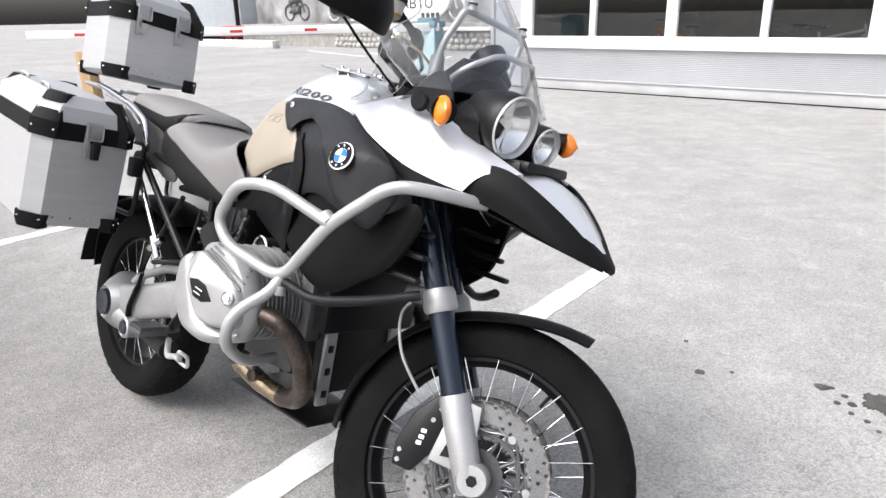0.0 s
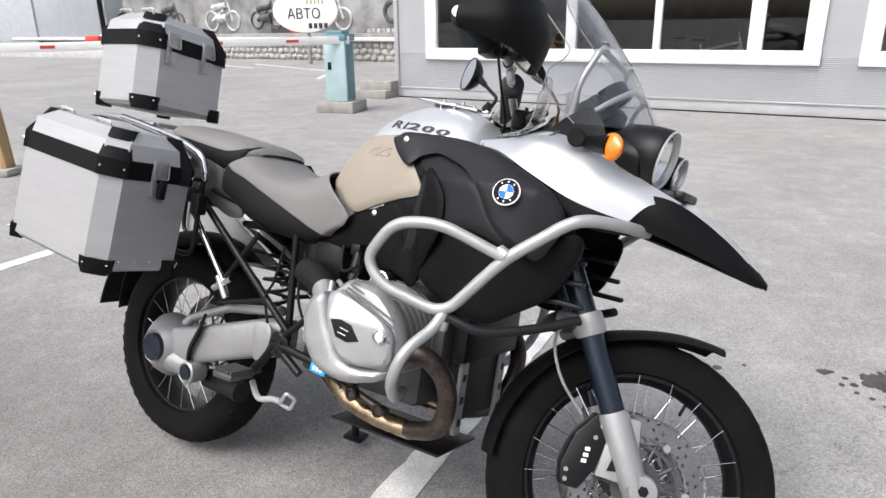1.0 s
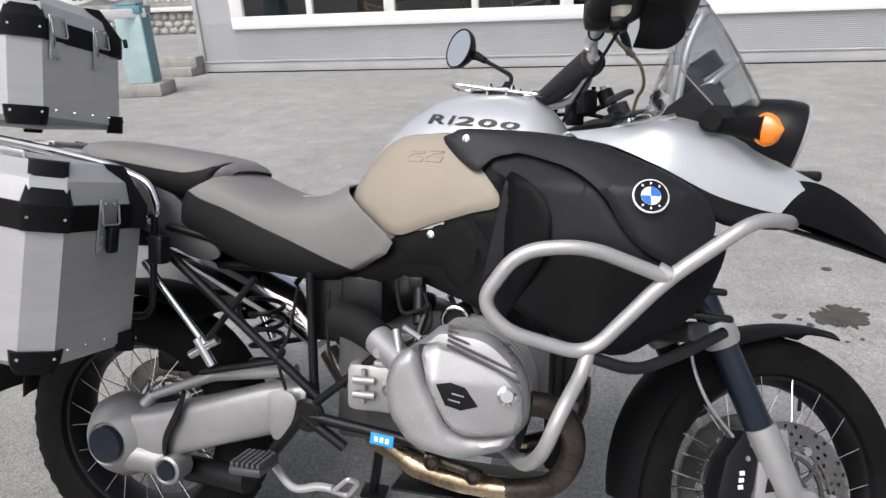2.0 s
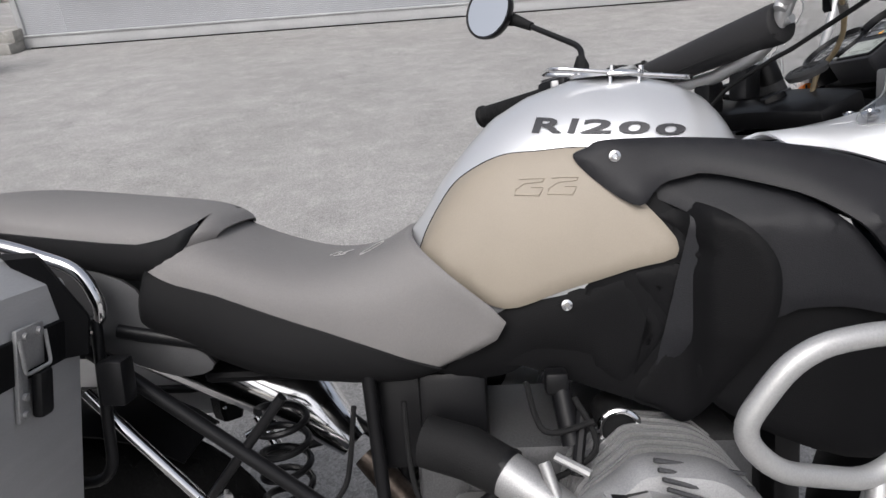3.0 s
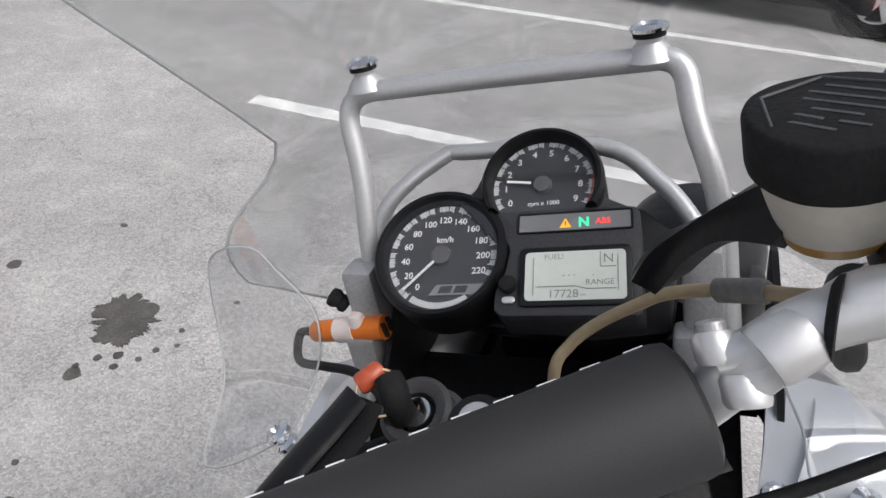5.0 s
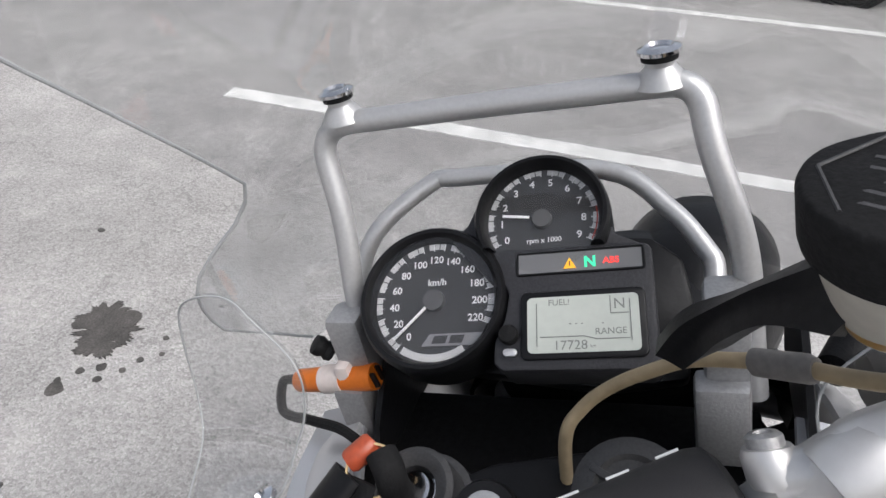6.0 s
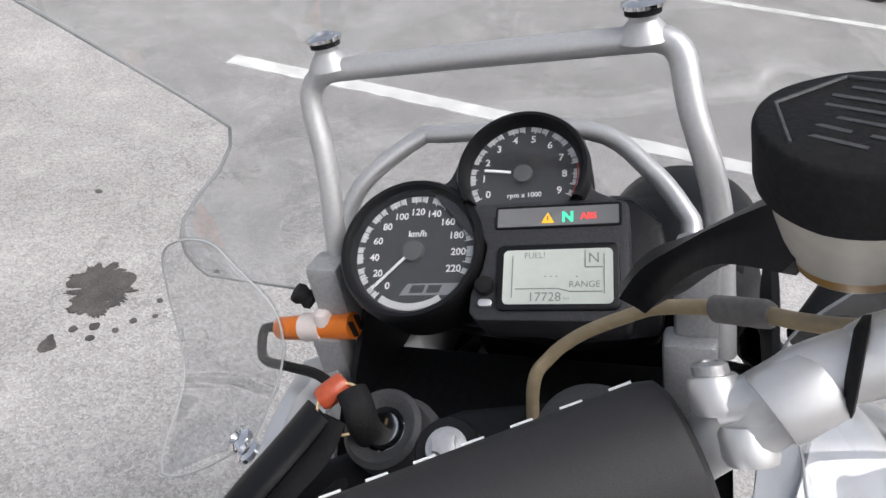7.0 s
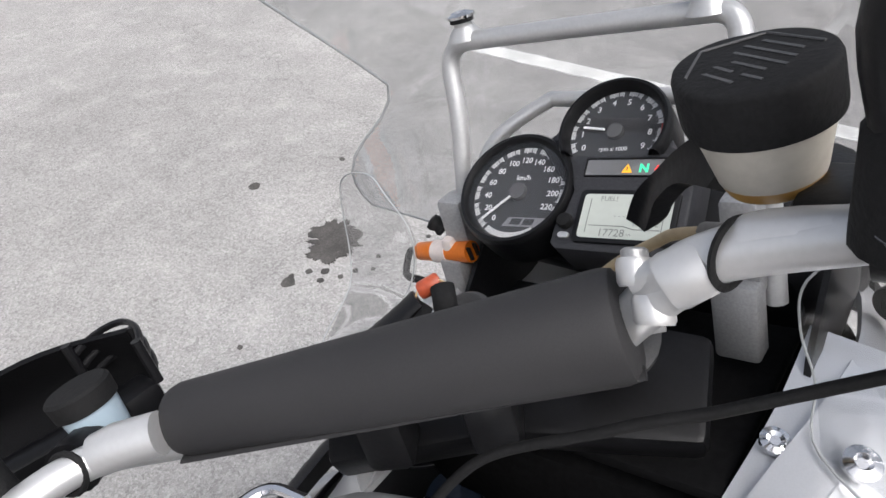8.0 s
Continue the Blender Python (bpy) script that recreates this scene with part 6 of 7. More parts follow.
part("brace_clamp", joined(*[lathe([(0.002, -0.006), (r - 0.001, -0.006), (r, -0.004), (r, 0.004), (r - 0.001, 0.006), (0.002, 0.006)], 20, axis(p, CD)) for p, r in ears], rings([V(1.073, -0.108, 1.2155), V(1.0745, -0.1105, 1.217), V(1.0795, -0.121, 1.2235), V(1.0805, -0.123, 1.2245)], [0.0112, 0.012, 0.0118, 0.011], 20), rings([V(1.0765, -0.0935, 1.2105), V(1.0775, -0.112, 1.2185)], [0.0072, 0.009], 16), rings([V(1.0705, -0.1015, 1.2025), V(1.0765, -0.114, 1.2165)], [0.0072, 0.009], 16)), ALUT, bar, "silver clamp of the cross brace")
for p, r in ears:
    part("clamp_screw", lathe([(0.002, 0.0055), (0.0058, 0.0055), (0.0058, 0.0092), (0.0045, 0.0102), (0.003, 0.0102), (0.0026, 0.0085)], 18, axis(p, CD)), CAST, bar)
part("brace_clamp", rings([V(0.945, 0.138, 1.147), V(0.928, 0.156, 1.146), V(0.918, 0.166, 1.143)], [0.013, 0.0135, 0.013], 16), ALUT, bar)
for a, b in (((1.04, 0.066, 1.112), 0), ((1.068, 0.002, 1.128), 1)):
    part("riser", joined(box((0.036, 0.03, 0.05), (0, 0, 0), 0.006, Matrix.Translation(Vector(a) - V(0, 0, 0.015)) @ Matrix.Rotation(radians(32), 4, "Z")), *[rod(Vector(a) + V(0.012 * c, 0.008 * c, 0.005), Vector(a) + V(0.012 * c, 0.008 * c, 0.018), 0.005, 8) for c in (-1, 1)]), SATIN, bike, "black handlebar riser")
part("cable_tie", rings(curve([V(1.084, -0.1305, 1.229) + V(0.0124 * math.cos(a), 0, 0.0124 * math.sin(a)) + V(0, -0.003 * math.cos(a), 0) for a in [k * math.pi / 8 for k in range(16)]], 2, True), 0.0022, 6, closed=True, flat=(1.6, 0.7)), RUBBER, bar)
part("cable_tie", rings([V(0.9, 0.17, 1.143) + V(0.004 * math.sin(a), 0.0125 * math.cos(a) * 0.9, 0.0125 * math.sin(a)) + V(-0.006 * math.cos(a), 0, 0) for a in [k * math.pi / 8 for k in range(16)]], 0.002, 6, closed=True), RUBBER, bar)

# left end: grip, switches, reservoir, mirror, guard
gl0, gl1 = V(0.822, 0.2, 1.124), V(0.693, 0.309, 1.096)
gd = (gl1 - gl0)
grip = part("left_grip", rings([gl0 + gd * t for t in (0, 0.03, 0.06, 0.5, 0.93, 0.95, 0.99, 1)], [0.016, 0.02, 0.0175, 0.017, 0.0175, 0.021, 0.021, 0.017], 24), RUBBER, bike, "black rubber grip")
part("grip_rib", joined(*[rings([gl0 + gd * t, gl0 + gd * (t + 0.02)], 0.0182, 20) for t in [0.1 + 0.04 * k for k in range(20)]]), RUBBER, grip)
gm = axis(gl0 + gd * -0.05, gd)
sw = part("switch_housing", moved(box((0.05, 0.046, 0.06), (0, 0.002, 0.0), 0.01), gm), SATIN, bike, "black switch housing")
part("switch_button", moved(joined(box((0.018, 0.006, 0.026), (0.004, 0.026, 0.012), 0.002)), gm @ Matrix.Rotation(radians(0), 4, "Z")), CASTD, sw)
part("horn_button", joined(lathe([(0.001, 0), (0.009, 0), (0.009, 0.006), (0.001, 0.007)], 18, axis((0.832, 0.177, 1.145), (-0.3, -0.5, 1)))), CAST, sw, "grey round button")
part("indicator_switch", box((0.03, 0.022, 0.014), (0.826, 0.194, 1.102), 0.004, None), REDP, sw, "red rocker switch")
part("switch_rocker", box((0.022, 0.012, 0.024), (0.822, 0.172, 1.134), 0.003), CAST, sw)
lres = part("clutch_reservoir", lathe([(0.004, -0.03), (0.016, -0.03), (0.0185, 0.0), (0.004, 0.0)], 28, axis((0.935, 0.214, 1.150), (0.0, 0.15, 1))), FLUIDB, bike, "small clear fluid reservoir with black cap")
part("reservoir_cap", lathe([(0.004, 0.0), (0.0205, 0.0), (0.021, 0.012), (0.019, 0.014), (0.004, 0.014)], 32, axis((0.935, 0.214, 1.150), (0.0, 0.15, 1))), RUBBER, lres)
part("guard_bracket", joined(*[rings(curve([(0.95, 0.262, 1.150 + k), (0.97, 0.262, 1.156 + k), (0.986, 0.248, 1.160 + k), (0.987, 0.224, 1.160 + k), (0.976, 0.203, 1.154 + k)], 5), 0.0028, 8, flat=(0.8, 1.0)) for k in (-0.011, 0.0, 0.011)], *[rod((x, y, 1.138), (x, y, 1.172), 0.0035, 8) for x, y in ((0.952, 0.262), (0.986, 0.228), (0.977, 0.205))]), SATIN, bike, "slotted black guard bracket")
part("lever_mount", joined(rings([V(0.905, 0.185, 1.135), V(0.945, 0.222, 1.125)], [0.017, 0.014], 14), box((0.05, 0.03, 0.025), (0.955, 0.228, 1.122), 0.006)), SATIN, bike)
part("clutch_lever", rings(curve([(0.965, 0.225, 1.12), (0.93, 0.262, 1.115), (0.85, 0.315, 1.10), (0.775, 0.365, 1.085)], 6), [0.009, 0.008, 0.007, 0.007], 10, flat=(1.3, 0.6)), SATIN, bike)


def hand_guard(lines):
    return ribbon(lines, 6, 5, 0.004)


part("hand_guard", hand_guard([[(0.985, 0.235, 1.17), (0.93, 0.30, 1.165), (0.84, 0.365, 1.14), (0.76, 0.395, 1.105), (0.705, 0.345, 1.08)], [(0.99, 0.245, 1.13), (0.94, 0.325, 1.12), (0.85, 0.39, 1.095), (0.765, 0.41, 1.07), (0.712, 0.35, 1.062)], [(0.975, 0.24, 1.085), (0.93, 0.305, 1.07), (0.84, 0.365, 1.05), (0.76, 0.385, 1.035), (0.72, 0.34, 1.045)]]), BLACKP, bike, "black plastic hand guard")
mbase, mbend, mhead = V(0.868, 0.19, 1.15), V(0.876, 0.236, 1.206), V(0.768, 0.320, 1.273)
stem = part("mirror_stem", rings(bent([mbase, mbend, mhead], 0.02), 0.0055, 12), SATIN, bike, "black mirror stem")
part("rubber_boot", rings([mbase + V(0, 0, -0.015), mbase + V(0, 0.004, 0.02), mbase + V(0, 0.012, 0.035)], [0.014, 0.0135, 0.007], 14), RUBBER, stem)
part("stem_joint", rings([mhead + (mbend - mhead) * 0.25, mhead, mhead + V(-0.01, 0.008, 0.004)], [0.008, 0.011, 0.013], 14), RUBBER, stem)
MN = Vector((-0.62, -0.72, 0.2)).normalized()
MM = axis((0.717, 0.330, 1.295), MN) @ Matrix.Diagonal((1.0, 1.0, 1.0, 1))
mirror = part("mirror_shell", lathe([(0.004, -0.04), (0.03, -0.034), (0.05, -0.014), (0.054, 0.0), (0.053, 0.004), (0.049, 0.0025), (0.049, 0.0)], 44, MM), SATIN, stem, "round black mirror")
part("mirror_glass", lathe([(0.0005, 0.0012), (0.0485, 0.0012), (0.0485, 0.0025), (0.0005, 0.0025)], 44, MM), MIRROR, stem)

# right end
block = part("brake_master_cylinder", joined(rings([V(1.0915, -0.176, 1.2395), V(1.094, -0.215, 1.241)], 0.0165, 18), box((0.045, 0.05, 0.022), (1.118, -0.17, 1.234), 0.008)), SATIN, bike, "black brake master cylinder")
part("clamp_bolt", lathe([(0.002, 0), (0.006, 0), (0.006, 0.004), (0.003, 0.004)], 10, axis((1.07, -0.185, 1.252), (-0.5, 0, 1))), CHROME, block)
RM = axis((1.1254, -0.1343, 1.2395), (-0.1156, 0.0722, 1))
res = part("brake_reservoir", lathe([(0.004, 0.0), (0.018, 0.0), (0.0208, 0.006), (0.0274, 0.034), (0.004, 0.034)], 36, RM), CREAM, bike, "milky brake fluid reservoir with large black cap")
part("brake_fluid", lathe([(0.0182, 0.0004), (0.0208, 0.006), (0.0216, 0.0095), (0.0213, 0.0095), (0.0203, 0.006)], 36, RM, True), FLUID, res, "amber fluid level")
capm = RM @ at(0, 0, 0.0305)
TEXTA = radians(0)
rcap = part("reservoir_cap", lathe([(0.01, 0.0), (0.0292, 0.0), (0.0298, 0.003), (0.0298, 0.0195), (0.029, 0.0215), (0.0275, 0.0225), (0.0005, 0.0225)], 56, capm), RUBBER, res, "black cap with small raised writing")
part("cap_writing", joined(*[box((w, 0.0016, 0.0005), (x, y, 0.0226), 0, capm @ Matrix.Rotation(TEXTA, 4, "Z")) for w, x, y in ((0.02, 0, 0.014), (0.026, 0, 0.008), (0.03, 0, 0.002), (0.022, 0, -0.004), (0.014, -0.006, -0.01), (0.01, 0.011, -0.01), (0.016, 0, -0.016))]), GREYP, rcap)
part("cap_frame", joined(*[rod(capm @ V(0.0245 * math.cos(a), 0.0245 * math.sin(a), 0.0226), capm @ V(0.0245 * math.cos(b), 0.0245 * math.sin(b), 0.0226), 0.0007, 6) for a, b in ((1.0, 2.2), (2.2, 3.3), (3.3, 4.3))]), GREYP, rcap)
part("reservoir_bracket", ribbon([[(1.145, -0.055, 1.198), (1.14, -0.065, 1.217), (1.134, -0.08, 1.233), (1.122, -0.105, 1.258), (1.122, -0.125, 1.27)], [(1.145, -0.060, 1.195), (1.14, -0.07, 1.211), (1.133, -0.081, 1.227), (1.122, -0.103, 1.248), (1.115, -0.122, 1.256)], [(1.142, -0.066, 1.193), (1.136, -0.073, 1.206), (1.13, -0.08, 1.219), (1.123, -0.094, 1.233), (1.112, -0.112, 1.24)]], 6, 4, 0.009), SATIN, bike, "black bracket arm")
part("brake_hose", rings(curve([(1.112, -0.165, 1.226), (1.125, -0.138, 1.21), (1.142, -0.11, 1.199), (1.154, -0.093, 1.189), (1.166, -0.07, 1.178), (1.173, -0.055, 1.1665), (1.178, -0.032, 1.149), (1.175, -0.015, 1.134), (1.166, -0.006, 1.118), (1.155, -0.004, 1.06)], 8), 0.0035, 12), HOSE, bike, "yellowed rubber brake hose")
part("hose_sleeve", rings([V(1.14, -0.1135, 1.2005), V(1.1412, -0.1115, 1.1997), V(1.1535, -0.0935, 1.1893), V(1.1542, -0.0925, 1.1888)], [0.005, 0.006, 0.006, 0.0045], 14), mat("faded_grey_rubber", (0.17, 0.16, 0.15), 0.6, 0, 0.15, 300, 0.1, 0.15), bike, "grey hose sleeve")
gr0, gr1 = V(1.09, -0.255, 1.238), V(1.105, -0.405, 1.25)
part("right_grip", rings([gr0 + (gr1 - gr0) * t for t in (0, 0.04, 0.08, 0.92, 0.95, 1)], [0.015, 0.02, 0.0175, 0.0175, 0.021, 0.018], 24), RUBBER, bike, "black rubber grip")
part("switch_housing", box((0.045, 0.045, 0.045), (1.088, -0.232, 1.236), 0.009), SATIN, bike, "black switch housing")
part("brake_lever", rings(curve([(1.125, -0.17, 1.235), (1.15, -0.24, 1.235), (1.155, -0.33, 1.24), (1.16, -0.42, 1.245)], 6), [0.009, 0.008, 0.007, 0.007], 10, flat=(1.3, 0.6)), SATIN, bike)
part("hand_guard", hand_guard([[(1.15, -0.17, 1.275), (1.205, -0.235, 1.295), (1.225, -0.32, 1.30), (1.20, -0.40, 1.29), (1.12, -0.43, 1.265)], [(1.16, -0.165, 1.235), (1.22, -0.235, 1.235), (1.24, -0.33, 1.24), (1.21, -0.415, 1.24), (1.12, -0.44, 1.24)], [(1.15, -0.17, 1.195), (1.20, -0.235, 1.18), (1.22, -0.32, 1.185), (1.20, -0.40, 1.20), (1.12, -0.43, 1.22)]]), BLACKP, bike, "black plastic hand guard")
rb, rbend, rh = V(1.083, -0.19, 1.255), V(1.074, -0.18, 1.33), V(1.12, -0.325, 1.43)
rstem = part("mirror_stem", rings(bent([rb, rbend, rh], 0.025), 0.011, 14), SATIN, bike, "black mirror stem")
part("rubber_boot", rings([rb + V(0, 0, -0.012), rb + V(0, -0.002, 0.025), rb + V(0, -0.01, 0.045)], [0.021, 0.02, 0.012], 16), RUBBER, rstem)
RMM = axis((1.115, -0.36, 1.44), (-0.8, 0.25, 0.05))
part("mirror_shell", lathe([(0.004, -0.04), (0.03, -0.034), (0.05, -0.014), (0.054, 0.0), (0.053, 0.004), (0.049, 0.0025), (0.049, 0.0)], 44, RMM), SATIN, rstem, "round black mirror")
part("mirror_glass", lathe([(0.0005, 0.0012), (0.0485, 0.0012), (0.0485, 0.0025), (0.0005, 0.0025)], 44, RMM), MIRROR, rstem)
part("throttle_cable", rings(curve([(1.125, -0.26, 1.205), (1.10, -0.19, 1.177), (1.08, -0.132, 1.1535), (1.06, -0.074, 1.13), (1.037, -0.01, 1.104), (1.01, 0.03, 1.06)], 8), 0.003, 10), RUBBER, bike, "black control cable")
part("clutch_hose", rings(curve([(0.95, 0.21, 1.12), (0.985, 0.16, 1.105), (1.06, 0.1, 1.1), (1.13, 0.08, 1.08), (1.16, 0.06, 1.03)], 8), 0.0045, 10), RUBBER, bike)
for ob in bike.children_recursive:     # the bar and all it carries, shifted to fit the camera's view
    if ob not in BELOW_BAR and ob.type == "MESH":
        for v in ob.data.vertices:
            y = v.co.y
            v.co += V(-0.001, lerp([(-0.2, -0.005), (-0.05, -0.004), (0.15, 0.005)], y), lerp([(-0.2, 0.003), (-0.12, 0.005), (-0.09, 0.009), (0.2, 0.0105)], y))
# added block, its black colour standing for deep shade behind the bar
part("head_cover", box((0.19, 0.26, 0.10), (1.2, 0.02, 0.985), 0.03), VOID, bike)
part("cockpit_trim", ribbon([[(0.99, -0.092, 1.05), (1.039, -0.103, 1.039), (1.075, -0.104, 1.042), (1.10, -0.108, 1.052), (1.17, -0.12, 1.07), (1.23, -0.125, 1.09)], [(0.99, -0.125, 1.033), (1.04, -0.136, 1.028), (1.075, -0.143, 1.04), (1.10, -0.15, 1.055), (1.17, -0.168, 1.065), (1.23, -0.17, 1.078)]], 6, 4, 0.004), SILVER, bike, "silver cockpit trim")
part("cockpit_trim", ribbon([[(0.99, 0.092, 1.05), (1.039, 0.10, 1.039), (1.075, 0.10, 1.042), (1.10, 0.105, 1.05), (1.17, 0.135, 1.06), (1.23, 0.15, 1.08)], [(0.99, 0.125, 1.033), (1.04, 0.14, 1.028), (1.075, 0.15, 1.04), (1.10, 0.17, 1.045), (1.17, 0.195, 1.05), (1.23, 0.19, 1.065)]], 6, 4, 0.004), SILVER, bike, "silver cockpit trim")
for x, y, z in ((1.091, -0.135, 1.043), (1.149, -0.126, 1.066), (1.138, 0.182, 1.071)):
    part("trim_screw", lathe([(0.002, 0), (0.0085, 0), (0.0085, 0.0035), (0.005, 0.005), (0.003, 0.003)], 14, axis((x, y, z), (-0.2, 0.3 if y > 0 else -0.3, 1))), CHROME, bike)
# added sheet in the same shade colour, closing the cavity
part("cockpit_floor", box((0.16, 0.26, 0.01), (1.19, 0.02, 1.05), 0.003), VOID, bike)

# a charger taped to the frame
usb = thing("usb_charger", LEAN, "orange usb charger taped to the screen frame", "charger")
ua, ub = V(1.225, 0.199, 1.103), V(1.222, 0.132, 1.1135)
part("charger_body", rings([ua, ua + (ub - ua) * 0.03, ua + (ub - ua) * 0.3, ua + (ub - ua) * 0.96, ub], [0.0072, 0.0084, 0.009, 0.0098, 0.0093], 24), ORANGEA, usb, "orange anodised tube")
part("tape", rings([ua + (ub - ua) * 0.36, ua + (ub - ua) * 0.62], 0.0103, 24), TAPE, usb, "band of clear tape")
part("usb_port", joined(*[box((0.0022, 0.012, 0.006), (d, 0, 0.0005), 0.0005, axis(ub, ub - ua)) for d in (-0.004, 0.004)]), SATIN, usb)
part("tape_tail", box((0.022, 0.012, 0.055), (1.226, 0.154, 1.098), 0.004, None), TAPE, usb)
part("charger_cord", rings(curve([ua, ua + V(0.004, 0.018, -0.006), (1.214, 0.214, 1.082), (1.2, 0.18, 1.09), (1.185, 0.145, 1.1), (1.168, 0.118, 1.1), (1.15, 0.1, 1.085)], 8), 0.0036, 8), RUBBER, usb, "black cord")
part("frame_knob", lathe([(0.003, 0), (0.007, 0.001), (0.0078, 0.004), (0.006, 0.007), (0.0078, 0.011), (0.007, 0.015), (0.002, 0.016)], 10, axis((1.232, 0.166, 1.125), (-0.3, 0.6, 0.75))), RUBBER, bike)

COCKPIT = set(bike.children_recursive)

# ---- engine ----
def chaikin(pts, times=2):
    """A closed polygon with its corners cut and rounded."""
    for _ in range(times):
        pts = [q for (a, b), (c, d) in zip(pts, pts[1:] + pts[:1]) for q in ((a * 0.82 + c * 0.18, b * 0.82 + d * 0.18), (a * 0.18 + c * 0.82, b * 0.18 + d * 0.82))]
    return pts


engine = part("engine_block", box((0.34, 0.26, 0.26), (0.80, 0, 0.50), 0.03), CASTD, bike, "dark grey engine block")
part("front_case", box((0.16, 0.3, 0.16), (0.95, 0, 0.56), 0.02), CASTD, bike)
part("gearbox_case", box((0.12, 0.22, 0.26), (0.62, 0, 0.50), 0.02), CASTD, bike)
for s in (-1, 1):
    outline = chaikin([(0.753, 0.58), (0.766, 0.622), (0.812, 0.656), (0.838, 0.68), (0.93, 0.672), (0.982, 0.628), (1.002, 0.585), (1.005, 0.522), (0.968, 0.474), (0.886, 0.452), (0.80, 0.468), (0.76, 0.522)])

    def head_ring(y, grow):
        return [V(0.885 + (x - 0.885) * grow, s * y, 0.57 + (z - 0.57) * grow) for x, z in outline]
    face = lambda x, z, off=0.0, s=s: s * (0.357 + off - 0.24 * max(x - 0.845, 0) - 0.35 * max(z - 0.595, 0) - 0.16 * max(0.845 - x, 0))
    head = part("cylinder_cover", loft([head_ring(y, g) for y, g in ((0.262, 0.98), (0.266, 1.0), (0.276, 1.0), (0.292, 0.975), (0.304, 0.91), (0.309, 0.75), (0.310, 0.05))]), CAST, bike, "silver cast cylinder head cover", 38)
    # raised angular plate over a black sheet that stands for the shaded gap, with a dark inset, ribs above it and one
    # bolt
    inset = [(0.812, 0.646), (0.85, 0.656), (0.962, 0.616), (0.993, 0.582), (0.996, 0.527), (0.978, 0.507), (0.905, 0.498), (0.872, 0.512), (0.836, 0.575)]
    part("cover_gap", plate([(x - 0.009, z - 0.002) for x, z in inset], lambda x, z: face(x, z, -0.024), 0.02, 0.001, 0.014, 1, 0.03, False), SATIN, head)
    part("cover_plate", plate(chaikin(inset, 1), face, 0.045, 0.007, 0.008, 1, 0.012, False), CAST, head, "raised silver plate", 25)
    shell = [(0.750, 0.58), (0.764, 0.624), (0.803, 0.646), (0.829, 0.575), (0.866, 0.507), (0.905, 0.492), (0.985, 0.503), (0.968, 0.472), (0.886, 0.449), (0.80, 0.465), (0.757, 0.522)]
    part("cover_shell", plate(chaikin(shell, 1), lambda x, z: s * (0.343 - 0.22 * max(x - 0.85, 0)), 0.045, 0.014, 0.018, 1, 0.012, False), CAST, head, "smooth silver outer shell")
    part("cover_badge", plate([(0.850, 0.592), (0.874, 0.596), (0.899, 0.588), (0.921, 0.556), (0.893, 0.548), (0.866, 0.556)], lambda x, z: face(x, z, 0.0035), 0.006, 0.002, 0.008, 1), SATIN, head, "dark inset plate")
    for k in range(2):
        part("badge_bar", rod((0.872 + 0.006 * k, face(0.872, 0.58, 0.0055), 0.568 + 0.011 * k), (0.892 + 0.006 * k, face(0.892, 0.57, 0.0055), 0.563 + 0.011 * k), 0.0015, 6), CAST, head)
    for k in range(5):
        part("cover_rib", rod((0.862 - 0.002 * k, s * (0.333 - 0.011 * k), 0.657 + 0.006 * k), (0.988 - 0.006 * k, s * (0.314 - 0.011 * k), 0.600 + 0.013 * k), 0.0028, 6), CASTD, head)
    part("cover_bolt", lathe([(0.002, 0), (0.016, 0), (0.017, 0.004), (0.013, 0.007), (0.011, 0.003), (0.009, 0.003), (0.009, 0.008), (0.002, 0.008)], 20, axis((0.968, s * 0.3285, 0.578), (0.25, s, 0.1))), CHROME, head, "bright flanged bolt")
    for k in range(12):
        y = 0.132 + 0.0112 * k
        part("cooling_fin", slab([(p.x, p.z) for p in [V(0.89 + (q.x - 0.885) * (0.96 - 0.02 * (k % 2)), 0, 0.57 + (q.z - 0.57) * (0.98 - 0.02 * (k % 2))) for q in head_ring(1, 1)]], 0.004, 0, Matrix.Translation((0, s * y + (0.004 if s > 0 else 0), 0)) @ Matrix.Rotation(radians(90), 4, "X")), FIN, head, "grey cooling fin")
    part("cylinder", moved(lathe([(0.02, 0.1), (0.075, 0.1), (0.075, 0.24), (0.02, 0.24)], 28), at(0.885, 0, 0.575) @ Matrix.Rotation(radians(-90 * s), 4, "X")), CASTD, bike)
    # intake
    ta_, tb_ = V(0.66, s * 0.165, 0.66), V(0.745, s * 0.235, 0.615)
    th = part("throttle_body", joined(rings([V(0.685, s * 0.195, 0.624), V(0.715, s * 0.215, 0.61), V(0.765, s * 0.245, 0.583), V(0.80, s * 0.265, 0.565)], [0.031, 0.030, 0.027, 0.032], 24), rod((0.735, s * 0.225, 0.65), (0.752, s * 0.25, 0.60), 0.008, 10), rod((0.705, s * 0.245, 0.606), (0.705, s * 0.21, 0.606), 0.01, 10), rod((0.75, s * 0.22, 0.655), (0.79, s * 0.24, 0.64), 0.006, 8), box((0.05, 0.03, 0.012), (0.72, s * 0.225, 0.582), 0.003)), CAST, bike, "silver throttle body")
    part("intake_boot", rings([V(0.58, s * 0.15, 0.65), V(0.64, s * 0.172, 0.64), V(0.687, s * 0.196, 0.623)], [0.036, 0.036, 0.033], 20), RUBBER, bike)
